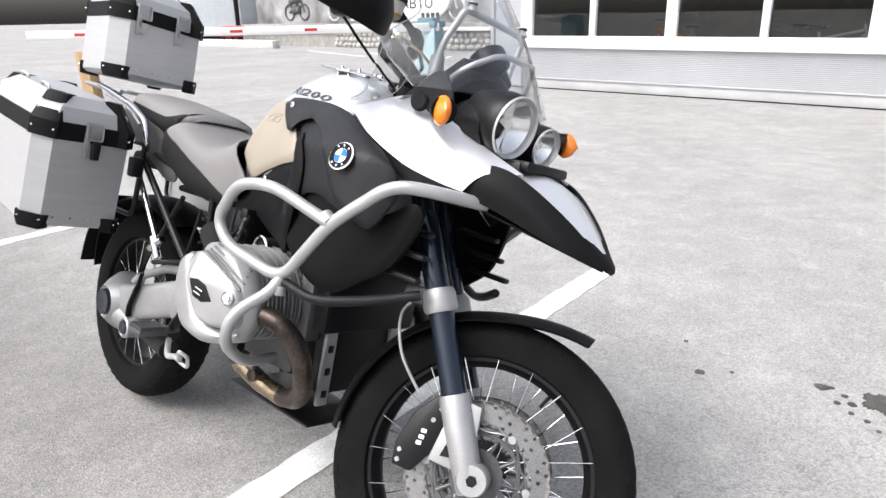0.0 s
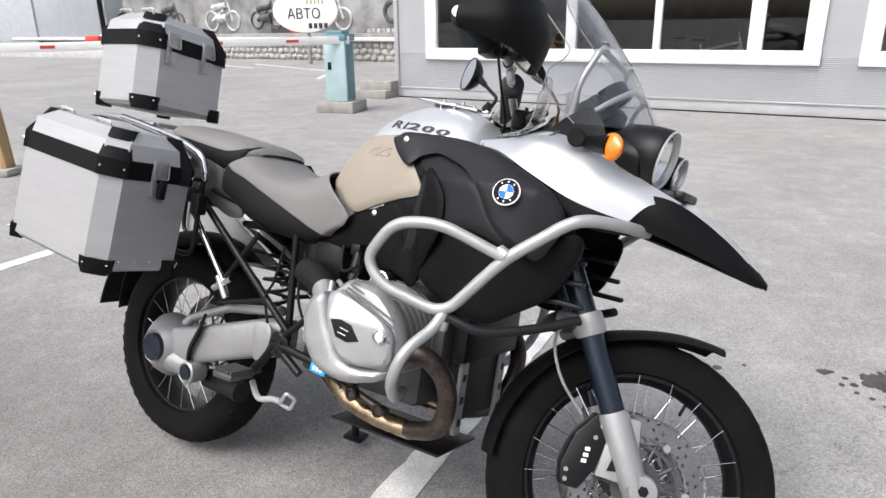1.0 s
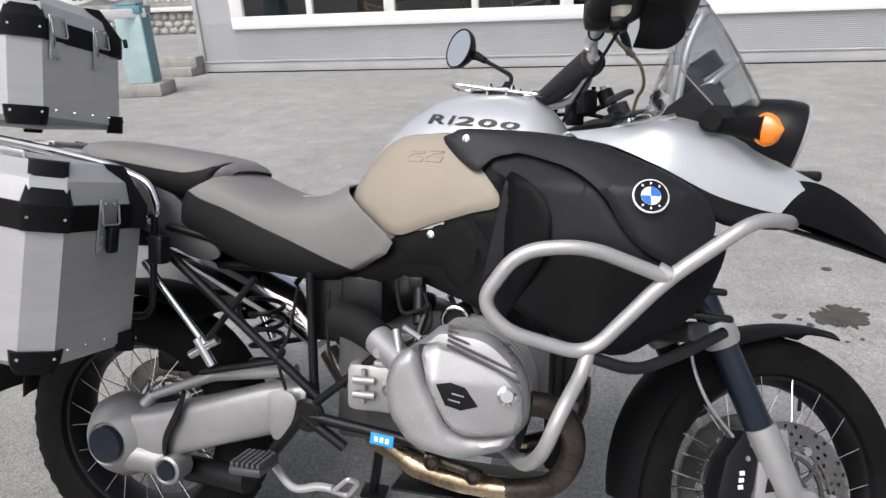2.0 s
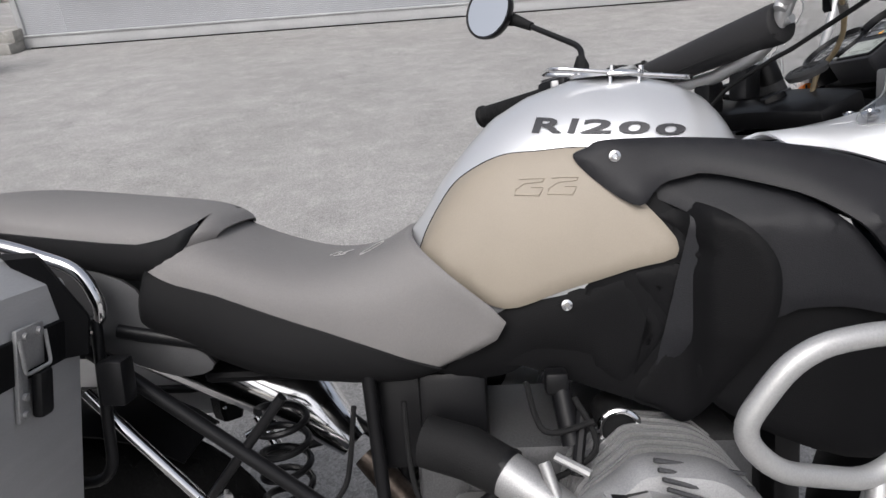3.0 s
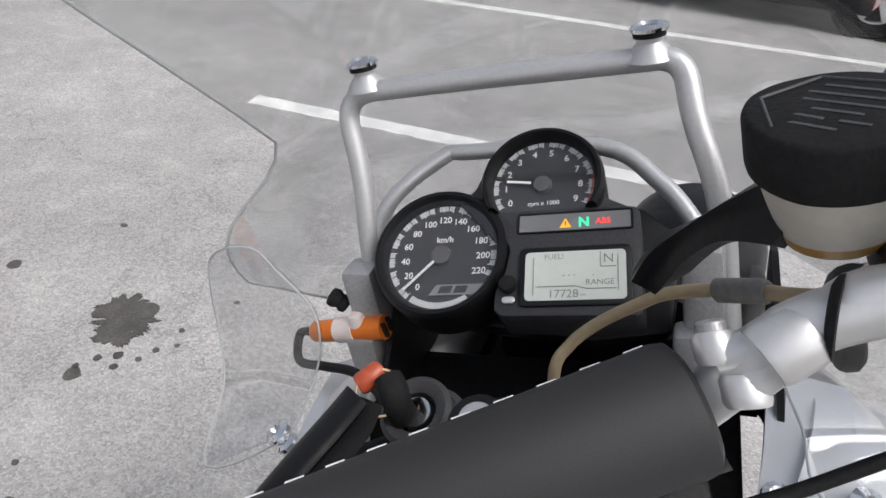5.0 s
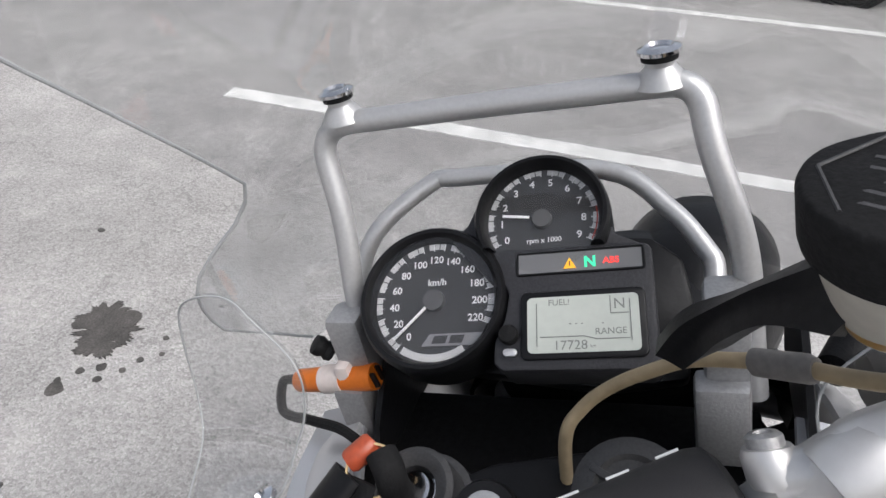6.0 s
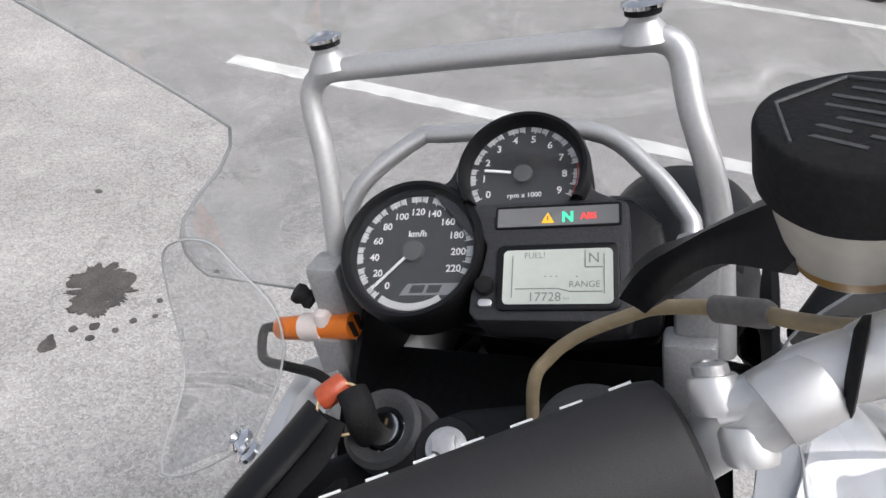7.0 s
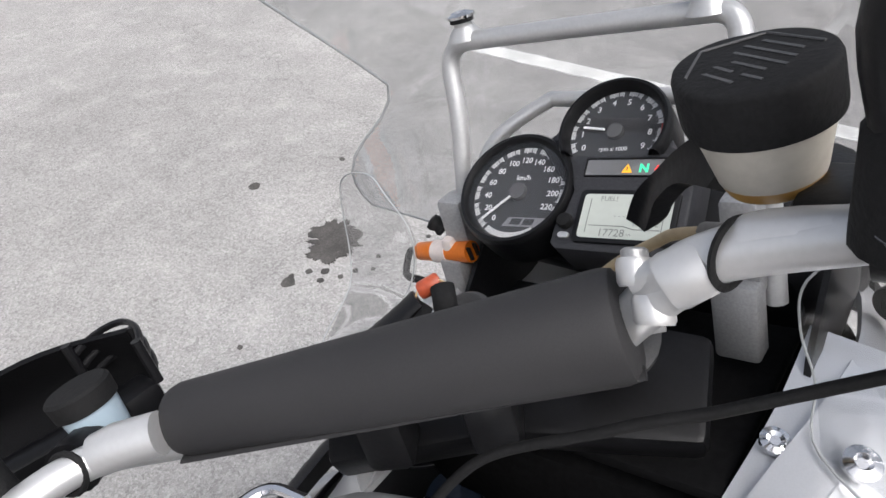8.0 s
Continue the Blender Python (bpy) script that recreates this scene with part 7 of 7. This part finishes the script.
    part("hose_clip", joined(*[rings([V(a, s * b, c), V(a + 0.006, s * (b + 0.004), c - 0.003)], 0.0335, 24) for a, b, c in ((0.684, 0.193, 0.625), (0.775, 0.249, 0.578))]), SATIN, th)
    part("injector", joined(rod((0.79, s * 0.19, 0.70), (0.775, s * 0.225, 0.63), 0.008, 8), rod((0.765, s * 0.17, 0.73), (0.775, s * 0.2, 0.66), 0.014, 10), box((0.03, 0.03, 0.03), (0.76, s * 0.17, 0.735), 0.005)), SATIN, bike)
    part("hose_ring", rings([V(0.84 + 0.026 * math.cos(a), s * 0.175, 0.667 + 0.026 * math.sin(a)) for a in [k * math.pi / 12 for k in range(24)]], 0.0045, 8, closed=True), CHROME, bike)
    part("hose_end", rod((0.84, s * 0.1, 0.667), (0.84, s * 0.172, 0.667), 0.0245, 20), RUBBER, bike)
    # gearbox side with lugs
    part("gearbox_cover", joined(box((0.15, 0.06, 0.105), (0.685, s * 0.15, 0.512), 0.02), box((0.05, 0.04, 0.085), (0.755, s * 0.17, 0.51), 0.015), *[rod((0.635, s * 0.192, 0.533 - 0.03 * k), (0.682, s * 0.192, 0.533 - 0.03 * k), 0.008, 10) for k in range(2)], rod((0.655, s * 0.187, 0.555), (0.655, s * 0.187, 0.485), 0.006, 8), lathe([(0.002, 0), (0.015, 0), (0.015, 0.02), (0.01, 0.024), (0.008, 0.018), (0.002, 0.018)], 16, axis((0.712, s * 0.178, 0.522), (0, s, 0)))), CAST, bike, "silver gearbox cover")
    # exhaust header: out of the head, down and back under the block
    part("exhaust_header", rings(curve([(1.0, s * 0.25, 0.545), (1.045, s * 0.235, 0.535), (1.075, s * 0.205, 0.49), (1.075, s * 0.175, 0.42), (1.035, s * 0.145, 0.35), (0.95, s * 0.125, 0.318)], 8), 0.023, 18), EXHD, bike, "sooty bent exhaust header")
    part("exhaust_pipe", rings(curve([(0.96, s * 0.125, 0.318), (0.86, s * 0.12, 0.318), (0.76, s * 0.115, 0.335), (0.70, s * 0.10, 0.36), (0.64, s * 0.07, 0.37)], 8), [0.0235, 0.025, 0.027, 0.027, 0.027], 18), EXH, bike, "gold-tinted steel exhaust pipe")
    # engine guard
    g = part("engine_guard", rings(bent([(1.445, s * 0.11, 0.898), (1.415, s * 0.2, 0.905), (1.35, s * 0.275, 0.905), (1.222, s * 0.297, 0.80), (1.098, s * 0.297, 0.655), (0.965, s * 0.346, 0.694), (0.922, s * 0.353, 0.742), (0.982, s * 0.357, 0.832), (1.087, s * 0.347, 0.847), (1.222, s * 0.297, 0.80)], 0.045, 6), 0.0125, 16), GUARD, bike, "silver tube engine guard")
    part("guard_loop", rings(bent([(1.1, s * 0.297, 0.66), (1.09, s * 0.315, 0.625), (1.062, s * 0.375, 0.575), (1.038, s * 0.372, 0.505), (1.0, s * 0.29, 0.44), (0.94, s * 0.16, 0.42)], 0.05, 6), 0.0125, 16), GUARD, g)
    part("guard_arm", rings(bent([(1.098, s * 0.297, 0.655), (1.18, s * 0.27, 0.63), (1.26, s * 0.2, 0.655), (1.34, s * 0.13, 0.69)], 0.04, 6), 0.0105, 14), DARKP, g)
    part("tube_joint", rings([V(1.225, s * 0.297, 0.803), V(1.205, s * 0.297, 0.812)], 0.0145, 16), GUARD, g)
    part("tube_joint", rings([V(1.1, s * 0.297, 0.645), V(1.096, s * 0.297, 0.625)], 0.015, 16), GUARD, g)
    # dark cooler duct behind the guard
    part("side_duct", plate([(0.95, 0.81), (1.0, 0.838), (1.10, 0.86), (1.20, 0.825), (1.26, 0.835), (1.31, 0.87), (1.33, 0.84), (1.29, 0.74), (1.22, 0.68), (1.14, 0.64), (1.0, 0.68), (0.94, 0.73)], lambda x, z, s=s: s * smooth_lerp([(0.94, 0.19), (1.1, 0.225), (1.25, 0.2), (1.4, 0.13)], x), 0.01, 0.005, 0.012, 4, 0.02), BLACKP, bike, "black duct panel inside the guard")
    part("duct_vane", joined(*[box((0.12, 0.02, 0.012), (1.29 - 0.01 * k, s * (0.155 - 0.02 * k), 0.72 + 0.045 * k), 0.004, None) for k in range(3)]), SATIN, bike)
part("front_engine_cover", joined(box((0.05, 0.22, 0.34), (1.04, 0, 0.53), 0.015), box((0.04, 0.3, 0.2), (1.07, 0, 0.62), 0.012)), SATIN, bike)
for s in (-1, 1):
    strap = part("cover_strap", box((0.012, 0.034, 0.30), (1.069, s * 0.105, 0.49), 0.004), FIN, bike, "grey metal strap with oval holes")
    # holes are black patches on the strap, their shade put in as colour
    for k in range(5):
        part("strap_hole", box((0.004, 0.016, 0.018), (1.0745, s * 0.105, 0.37 + 0.055 * k), 0.0015), SATIN, strap)
part("sump_guard", joined(box((0.34, 0.2, 0.006), (0.86, 0, 0.268), 0.002)), SATIN, bike, "flat dark sump guard")
for x, z in ((0.80, 0.372), (0.885, 0.355)):
    part("bolt_boss", lathe([(0.008, 0), (0.016, 0), (0.017, 0.012), (0.013, 0.016), (0.009, 0.01)], 14, axis((x, -0.165, z), (0, -1, 0))), EXHD, bike)
part("oil_line", rod((0.78, -0.15, 0.375), (0.90, -0.155, 0.352), 0.011, 10), EXHD, bike)

# ---- frame and rear ----
frame_mat = SATIN
for s in (-1, 1):
    part("frame_tube", joined(rod((0.515, s * 0.12, 0.44), (0.50, s * 0.12, 0.75), 0.0105, 12), rod((0.50, s * 0.115, 0.75), (0.15, s * 0.13, 0.82), 0.010, 12)), frame_mat, bike, "black frame tube")
    part("subframe_tube", rod((0.53, s * 0.14, 0.47), (0.12, s * 0.155, 0.80), 0.0105, 12), frame_mat, bike, "black subframe tube")
    part("subframe_tube", rod((0.38, s * 0.145, 0.72), (0.26, s * 0.14, 0.575), 0.0075, 12), frame_mat, bike)
    part("subframe_tube", rod((0.44, s * 0.14, 0.54), (0.235, s * 0.135, 0.495), 0.0075, 12), frame_mat, bike)
    part("frame_tube", rod((0.52, s * 0.15, 0.45), (0.70, s * 0.17, 0.60), 0.009, 12), frame_mat, bike)
    part("frame_tube", rod((0.52, s * 0.15, 0.43), (0.80, s * 0.16, 0.40), 0.012, 12), frame_mat, bike)
    part("pivot_plate", joined(lathe([(0.002, 0), (0.035, 0), (0.037, 0.01), (0.03, 0.016), (0.002, 0.016)], 24, axis((0.515, s * 0.145, 0.432), (0, s, 0))), *[rod((0.515 + 0.018 * math.cos(a), s * 0.16, 0.432 + 0.018 * math.sin(a)), (0.515 + 0.018 * math.cos(a), s * 0.165, 0.432 + 0.018 * math.sin(a)), 0.004, 8) for a in (0.5, 2.6, 4.7)]), SATIN, bike, "black pivot plate with three bolts")
    # pannier rack and grab rail
    part("rack_strut", joined(rod((0.10, s * 0.15, 0.74), (0.262, s * 0.142, 0.552), 0.0085, 12), rod((0.235, s * 0.146, 0.575), (0.27, s * 0.14, 0.515), 0.012, 12), rod((0.215, s * 0.142, 0.535), (0.285, s * 0.142, 0.575), 0.0105, 12)), CHROME, bike, "bright rack strut")
    part("grab_rail", rings(bent([(-0.34, s * 0.13, 1.0), (-0.20, s * 0.145, 0.985), (0.02, s * 0.165, 0.955), (0.135, s * 0.172, 0.915), (0.155, s * 0.168, 0.855), (0.12, s * 0.15, 0.83)], 0.05, 6), 0.0095, 12), CHROME, bike, "bright tubular grab rail")
    part("grab_rail", rings(bent([(-0.30, s * 0.12, 0.975), (-0.05, s * 0.14, 0.945), (0.06, s * 0.15, 0.90)], 0.05, 6), 0.007, 10), CHROME, bike)
    part("tail_cover", plate([(-0.12, 0.955), (0.0, 0.935), (0.16, 0.89), (0.205, 0.83), (0.28, 0.765), (0.22, 0.75), (0.1, 0.80), (-0.1, 0.89)], lambda x, z, s=s: s * 0.13, 0.006, 0.006, 0.02, 4), GREYP, bike, "grey plastic tail cover")
    part("rack_frame", rings(bent([(0.14, s * 0.165, 0.845), (0.14, s * 0.175, 0.62), (-0.36, s * 0.175, 0.62), (-0.36, s * 0.175, 0.845), (0.14, s * 0.165, 0.845)], 0.04), 0.008, 10), SATIN, bike)
    part("rack_clamp", box((0.035, 0.035, 0.06), (0.182, s * 0.205, 0.775), 0.006), SATIN, bike)
part("rear_rack", joined(box((0.30, 0.2, 0.012), (-0.34, 0, 0.995), 0.004), *[rod((-0.48, y, 1.002), (-0.18, y, 0.99), 0.008, 10) for y in (-0.12, 0.12)]), CAST, bike, "cast luggage rack")
part("under_tray", box((0.42, 0.2, 0.05), (0.12, 0, 0.79), 0.02, Matrix.Translation((0, 0, 0))), BLACKP, bike)
part("battery_box", joined(box((0.16, 0.2, 0.16), (0.57, 0, 0.66), 0.015), box((0.10, 0.24, 0.11), (0.62, 0, 0.68), 0.012)), SATIN, bike, "black air box")
part("rear_mudguard", moved(mudguard(0.355, 55, 175, 0.1, 0, 0.02, 16), at(0, 0, 0.32)), BLACKP, bike, "black inner mudguard")
part("number_plate_holder", ribbon([[(-0.30, -0.09, 0.62), (-0.38, -0.095, 0.46), (-0.42, -0.09, 0.35)], [(-0.31, 0.0, 0.62), (-0.395, 0, 0.46), (-0.43, 0, 0.35)], [(-0.30, 0.09, 0.62), (-0.38, 0.095, 0.46), (-0.42, 0.09, 0.35)]], 5, 5, 0.006), BLACKP, bike, "black rear splash guard")
sw_arm = part("swingarm", joined(loft([[V(x, -0.10 + 0.5 * w * math.copysign(abs(math.cos(a)) ** 0.42, math.cos(a)), z + h * math.copysign(abs(math.sin(a)) ** 0.42, math.sin(a))) for a in [k * math.pi / 12 for k in range(24)]] for x, z, w, h in ((0.50, 0.44, 0.075, 0.052), (0.40, 0.42, 0.085, 0.058), (0.25, 0.375, 0.09, 0.058), (0.12, 0.335, 0.095, 0.062), (0.04, 0.31, 0.09, 0.07))])), CAST, bike, "silver cast swingarm")
part("final_drive", joined(lathe([(0.02, -0.05), (0.085, -0.05), (0.1, -0.03), (0.098, 0.0), (0.078, 0.03), (0.056, 0.052), (0.052, 0.056), (0.046, 0.05)], 40, at(0.0, -0.11, 0.31) @ Matrix.Rotation(radians(90), 4, "X")), lathe([(0.01, -0.03), (0.034, -0.03), (0.034, 0.022), (0.028, 0.026), (0.022, 0.02)], 28, at(0.165, -0.145, 0.268) @ Matrix.Rotation(radians(90), 4, "X")), rings([V(0.02, -0.115, 0.28), V(0.165, -0.115, 0.268)], [0.045, 0.036], 18)), CAST, sw_arm, "silver final drive housing")
part("hub_cover", lathe([(0.001, 0), (0.044, 0), (0.042, 0.012), (0.001, 0.008)], 32, at(0.0, -0.1615, 0.31) @ Matrix.Rotation(radians(90), 4, "X")), BLUE, sw_arm, "dark blue round cover")
part("hub_cover", lathe([(0.001, 0), (0.023, 0), (0.021, 0.006), (0.001, 0.005)], 24, at(0.165, -0.1675, 0.268) @ Matrix.Rotation(radians(90), 4, "X")), BLUE, sw_arm, "dark blue round cover")
part("torque_arm", joined(rings([V(0.07, -0.09, 0.41), V(0.24, -0.09, 0.475), V(0.46, -0.1, 0.51)], [0.012, 0.014, 0.014], 12), rings([V(0.03, -0.1, 0.36), V(0.075, -0.09, 0.415)], [0.02, 0.013], 12)), CAST, bike, "silver torque strut")
part("cable_band", rings(curve([(0.20, -0.148, 0.45), (0.185, -0.152, 0.40), (0.155, -0.152, 0.34), (0.15, -0.15, 0.30)], 5), [0.010, 0.014, 0.014, 0.010], 10, flat=(1.4, 0.5)), RUBBER, bike)
part("heel_guard", plate([(0.425, 0.475), (0.475, 0.48), (0.49, 0.45), (0.465, 0.385), (0.435, 0.375), (0.425, 0.42)], lambda x, z: -0.165, 0.004, 0.003, 0.01, 3), CAST, bike, "pale heel guard")
part("brake_caliper", joined(box((0.09, 0.05, 0.06), (0.03, 0.06, 0.46), 0.012)), SATIN, bike)
part("shock_spring", rings([V(0.33 + 0.04 * math.cos(t) , 0.04 * math.sin(t), 0.40 + 0.006 * t) for t in [k * 0.35 for k in range(120)]], 0.006, 8), SATIN, bike)
# footrest and pedal
part("footrest", joined(box((0.075, 0.085, 0.018), (0.42, -0.215, 0.335), 0.005), *[box((0.008, 0.02, 0.012), (0.39 + 0.012 * i, -0.245 + 0.018 * j, 0.348), 0.001) for i in range(6) for j in range(4)], rod((0.43, -0.13, 0.34), (0.43, -0.19, 0.335), 0.012, 10)), CASTD, bike, "toothed metal footrest")
part("brake_pedal", joined(rings(curve([(0.44, -0.16, 0.31), (0.50, -0.19, 0.285), (0.56, -0.20, 0.30), (0.60, -0.21, 0.305)], 6), 0.0085, 10), rings(bent([(0.60, -0.21, 0.30), (0.645, -0.24, 0.345), (0.66, -0.22, 0.33), (0.63, -0.2, 0.29), (0.60, -0.21, 0.30)], 0.01), 0.005, 8)), ALUT, bike, "silver rear brake pedal")
part("peg_bracket", joined(rod((0.50, -0.15, 0.43), (0.43, -0.15, 0.34), 0.014, 10), rod((0.50, -0.15, 0.43), (0.60, -0.15, 0.37), 0.012, 10)), SATIN, bike)
part("cross_shaft", rings([V(0.16, -0.07, 0.235), V(0.34, -0.10, 0.24)], 0.03, 16), SATIN, bike)
part("blue_tag", moved(box((0.05, 0.003, 0.024), (0, 0, 0), 0.001), at(0.70, -0.195, 0.415) @ Matrix.Rotation(radians(6), 4, "Y")), BLUETAG, bike, "bright blue tag tied to the frame")
part("tag_mark", moved(joined(*[box((0.008, 0.0006, 0.011), (-0.012 + 0.012 * k, -0.0018, 0)) for k in range(3)]), at(0.70, -0.195, 0.415) @ Matrix.Rotation(radians(6), 4, "Y")), WHITE, bike)
part("silencer", rings([V(0.42, 0.13, 0.52), V(0.34, 0.15, 0.60), V(0.0, 0.19, 0.74), V(-0.12, 0.2, 0.78)], [0.03, 0.062, 0.066, 0.05], 24), CHROME, bike, "polished steel silencer")
part("link_pipe", rings(curve([(0.64, 0.0, 0.36), (0.54, 0.08, 0.40), (0.44, 0.125, 0.50)], 6), 0.026, 16), EXHD, bike)
for path in ([(0.48, -0.14, 0.70), (0.465, -0.15, 0.60), (0.44, -0.15, 0.55), (0.46, -0.15, 0.48)], [(0.78, -0.19, 0.72), (0.80, -0.22, 0.66), (0.72, -0.2, 0.60)], [(0.72, -0.18, 0.74), (0.74, -0.2, 0.68), (0.80, -0.22, 0.70)], [(0.55, -0.13, 0.70), (0.56, -0.15, 0.58), (0.6, -0.15, 0.50)]):
    part("wire", rings(curve(path, 6), 0.004, 8), RUBBER, bike)
stand = part("side_stand", rings(curve([(0.60, 0.10, 0.36), (0.57, 0.17, 0.24), (0.53, 0.25, 0.105)], 5), 0.013, 12), SATIN, bike, "black side stand on the ground")
part("stand_foot", moved(box((0.07, 0.05, 0.012), (0, 0, 0), 0.003), at(0.53, 0.255, 0.0945) @ Matrix.Rotation(radians(18.4), 4, "X")), SATIN, stand)


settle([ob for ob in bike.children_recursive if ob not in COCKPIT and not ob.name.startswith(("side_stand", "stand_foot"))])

# ---- luggage boxes ----
def case_ring(z, x0, x1, y0, y1, cham, inset=0.0):
    """Outline of a box with cut corners on the outer side (y0)."""
    x0, x1, y0, y1 = x0 + inset, x1 - inset, y0 + inset, y1 - inset
    return [V(x, y, z) for x, y in ((x0, y1), (x0, y0 + cham), (x0 + cham, y0), (x1 - cham, y0), (x1, y0 + cham), (x1, y1))]


def build_case(name, m, size, split, top, cham, label, group, latches):
    """size: x0, x1, y0, y1 and the floor z0; split: where the lid begins."""
    (x0, x1, y0, y1, z0) = size
    c = thing(name, m, label, "luggage case", group)
    def shell(zs, grow=0.0):
        bm = loft([case_ring(z, x0, x1, y0, y1, cham, i - grow) for z, i in zs])
        return bm
    part("case_body", shell([(z0, 0.012), (z0 + 0.012, 0.0), (split - 0.03, 0.0), (split - 0.028, 0.001)]), ALU, c, "brushed aluminium box", 25)
    part("lid_band", shell([(split - 0.03, -0.003), (split + 0.018, -0.003), (split + 0.02, -0.001)]), BLACKP, c, "black plastic band", 25)
    lid = part("lid", shell([(split + 0.018, 0.0), (top - 0.03, 0.012), (top, 0.045), (top + 0.001, 0.06)]), ALU, c, "aluminium lid with folded edges", 25)
    ym = (y0 + y1) / 2
    for xc, yc in ((x0, y0), (x1, y0), (x0, y1), (x1, y1)):
        sx, sy = (1 if xc == x1 else -1), (1 if yc == y1 else -1)
        e = cham if yc == y0 else 0.0
        px, py = xc - sx * e * 0.5, yc - sy * e * 0.5
        ang = math.atan2(sy, sx)
        w = 0.055 + 0.9 * e
        mm = Matrix.Translation((px, py, 0)) @ Matrix.Rotation(ang, 4, "Z")
        cap = loft([[mm @ V(d, t * w, z) for d, t in ((-0.03, -0.5), (0.004, -0.42), (0.008, -0.3), (0.008, 0.3), (0.004, 0.42), (-0.03, 0.5))] for z in (split - 0.03, split + 0.018)] + [[mm @ V(d - 0.05, t * w * 0.75, top + 0.002) for d, t in ((-0.03, -0.5), (0.004, -0.42), (0.008, -0.3), (0.008, 0.3), (0.004, 0.42), (-0.03, 0.5))]])
        part("lid_corner", cap, BLACKP, lid, "black lid corner", 25)
        foot = loft([[mm @ V(d, t * w * k, z) for d, t in ((-0.03, -0.5), (0.002, -0.42), (0.007, -0.3), (0.007, 0.3), (0.002, 0.42), (-0.03, 0.5))] for z, k in ((z0 - 0.008, 0.8), (z0 + 0.012, 1.0), (z0 + 0.035, 1.05))])
        part("corner_guard", foot, BLACKP, c, "black corner guard", 25)
        for t, z in ((-1, z0 + 0.022), (1, z0 + 0.022), (-1, split - 0.005), (1, split - 0.005)):
            part("rivet", lathe([(0.001, 0), (0.004, 0), (0.003, 0.003), (0.001, 0.003)], 8, axis(mm @ V(0.007, t * w * 0.32, z), mm.to_3x3() @ V(1, 0, 0))), CHROME, c)
    for (lx, ly, nx, ny) in latches:
        lm = Matrix.Translation((lx, ly, split)) @ Matrix.Rotation(math.atan2(ny, nx), 4, "Z")
        latch = part("latch", joined(box((0.005, 0.046, 0.05), (0.004, 0, 0.006), 0.002, lm), box((0.006, 0.017, 0.105), (0.004, -0.016, -0.022), 0.002, lm), rings(bent([lm @ V(0.008, -0.022, 0.02), lm @ V(0.014, -0.022, -0.018), lm @ V(0.014, 0.022, -0.018), lm @ V(0.008, 0.022, 0.02)], 0.006), 0.0022, 6), *[rod(lm @ V(0.006, d, z), lm @ V(0.011, d, z), 0.0042, 8) for d, z in ((-0.012, 0.022), (0.012, 0.022), (-0.016, -0.045), (-0.016, -0.065))]), CAST, c, "metal latch")
        if name == "pannier":
            part("latch_clip", box((0.014, 0.024, 0.055), (0.012, 0.008, -0.048), 0.005, lm), SATIN, latch, "black plastic clip")
        else:
            part("latch_hook", slab([(-0.018, 0.0), (0.018, 0.0), (0.006, -0.04), (-0.006, -0.04)], 0.004, 0.001, lm @ Matrix.Translation((0.003, 0, -0.03)) @ Matrix.Rotation(radians(90), 4, "Z") @ Matrix.Rotation(radians(90), 4, "X")), CAST, latch)
    # dots along the lower edge, and lashing eyes on the lid
    for t in (0.15, 0.38, 0.62, 0.85):
        part("rivet", lathe([(0.001, 0), (0.0035, 0), (0.0025, 0.002), (0.001, 0.002)], 8, axis((x1 + 0.0005, y1 + (y0 + cham - y1) * t, z0 + 0.03), (1, 0, 0))), CHROME, c)
    for k in (0.3, 0.7):
        xk = x0 + (x1 - x0) * k
        part("lashing_eye", rings(bent([(xk - 0.03, y0 + 0.05, top - 0.004), (xk - 0.03, y0 + 0.045, top + 0.012), (xk + 0.03, y0 + 0.045, top + 0.012), (xk + 0.03, y0 + 0.05, top - 0.004)], 0.01), 0.004, 8), ALUT, lid)
    return c


build_case("pannier", LEAN @ at(0.166, 0, 0.868) @ Matrix.Rotation(radians(7), 4, "Y") @ at(-0.168, 0, -0.868), (-0.275, 0.168, -0.468, -0.22, 0.58), 0.868, 0.96, 0.042, "brushed aluminium pannier with black corners on the bike", "panniers", [(0.168, -0.322, 1, 0)])
build_case("pannier", LEAN @ Matrix.Rotation(math.pi, 4, "Z") @ at(0.235, 0, 0), (-0.42, 0.185, -0.40, -0.19, 0.575), 0.868, 0.955, 0.075, "brushed aluminium pannier with black corners on the bike", "panniers", [(-0.42, -0.25, -1, 0)])
build_case("top_case", LEAN, (-0.47, -0.185, -0.158, 0.145, 1.068), 1.29, 1.375, 0.05, "brushed aluminium top case with black corners on the rear rack", "", [(-0.185, -0.065, 1, 0), (-0.185, 0.075, 1, 0)])
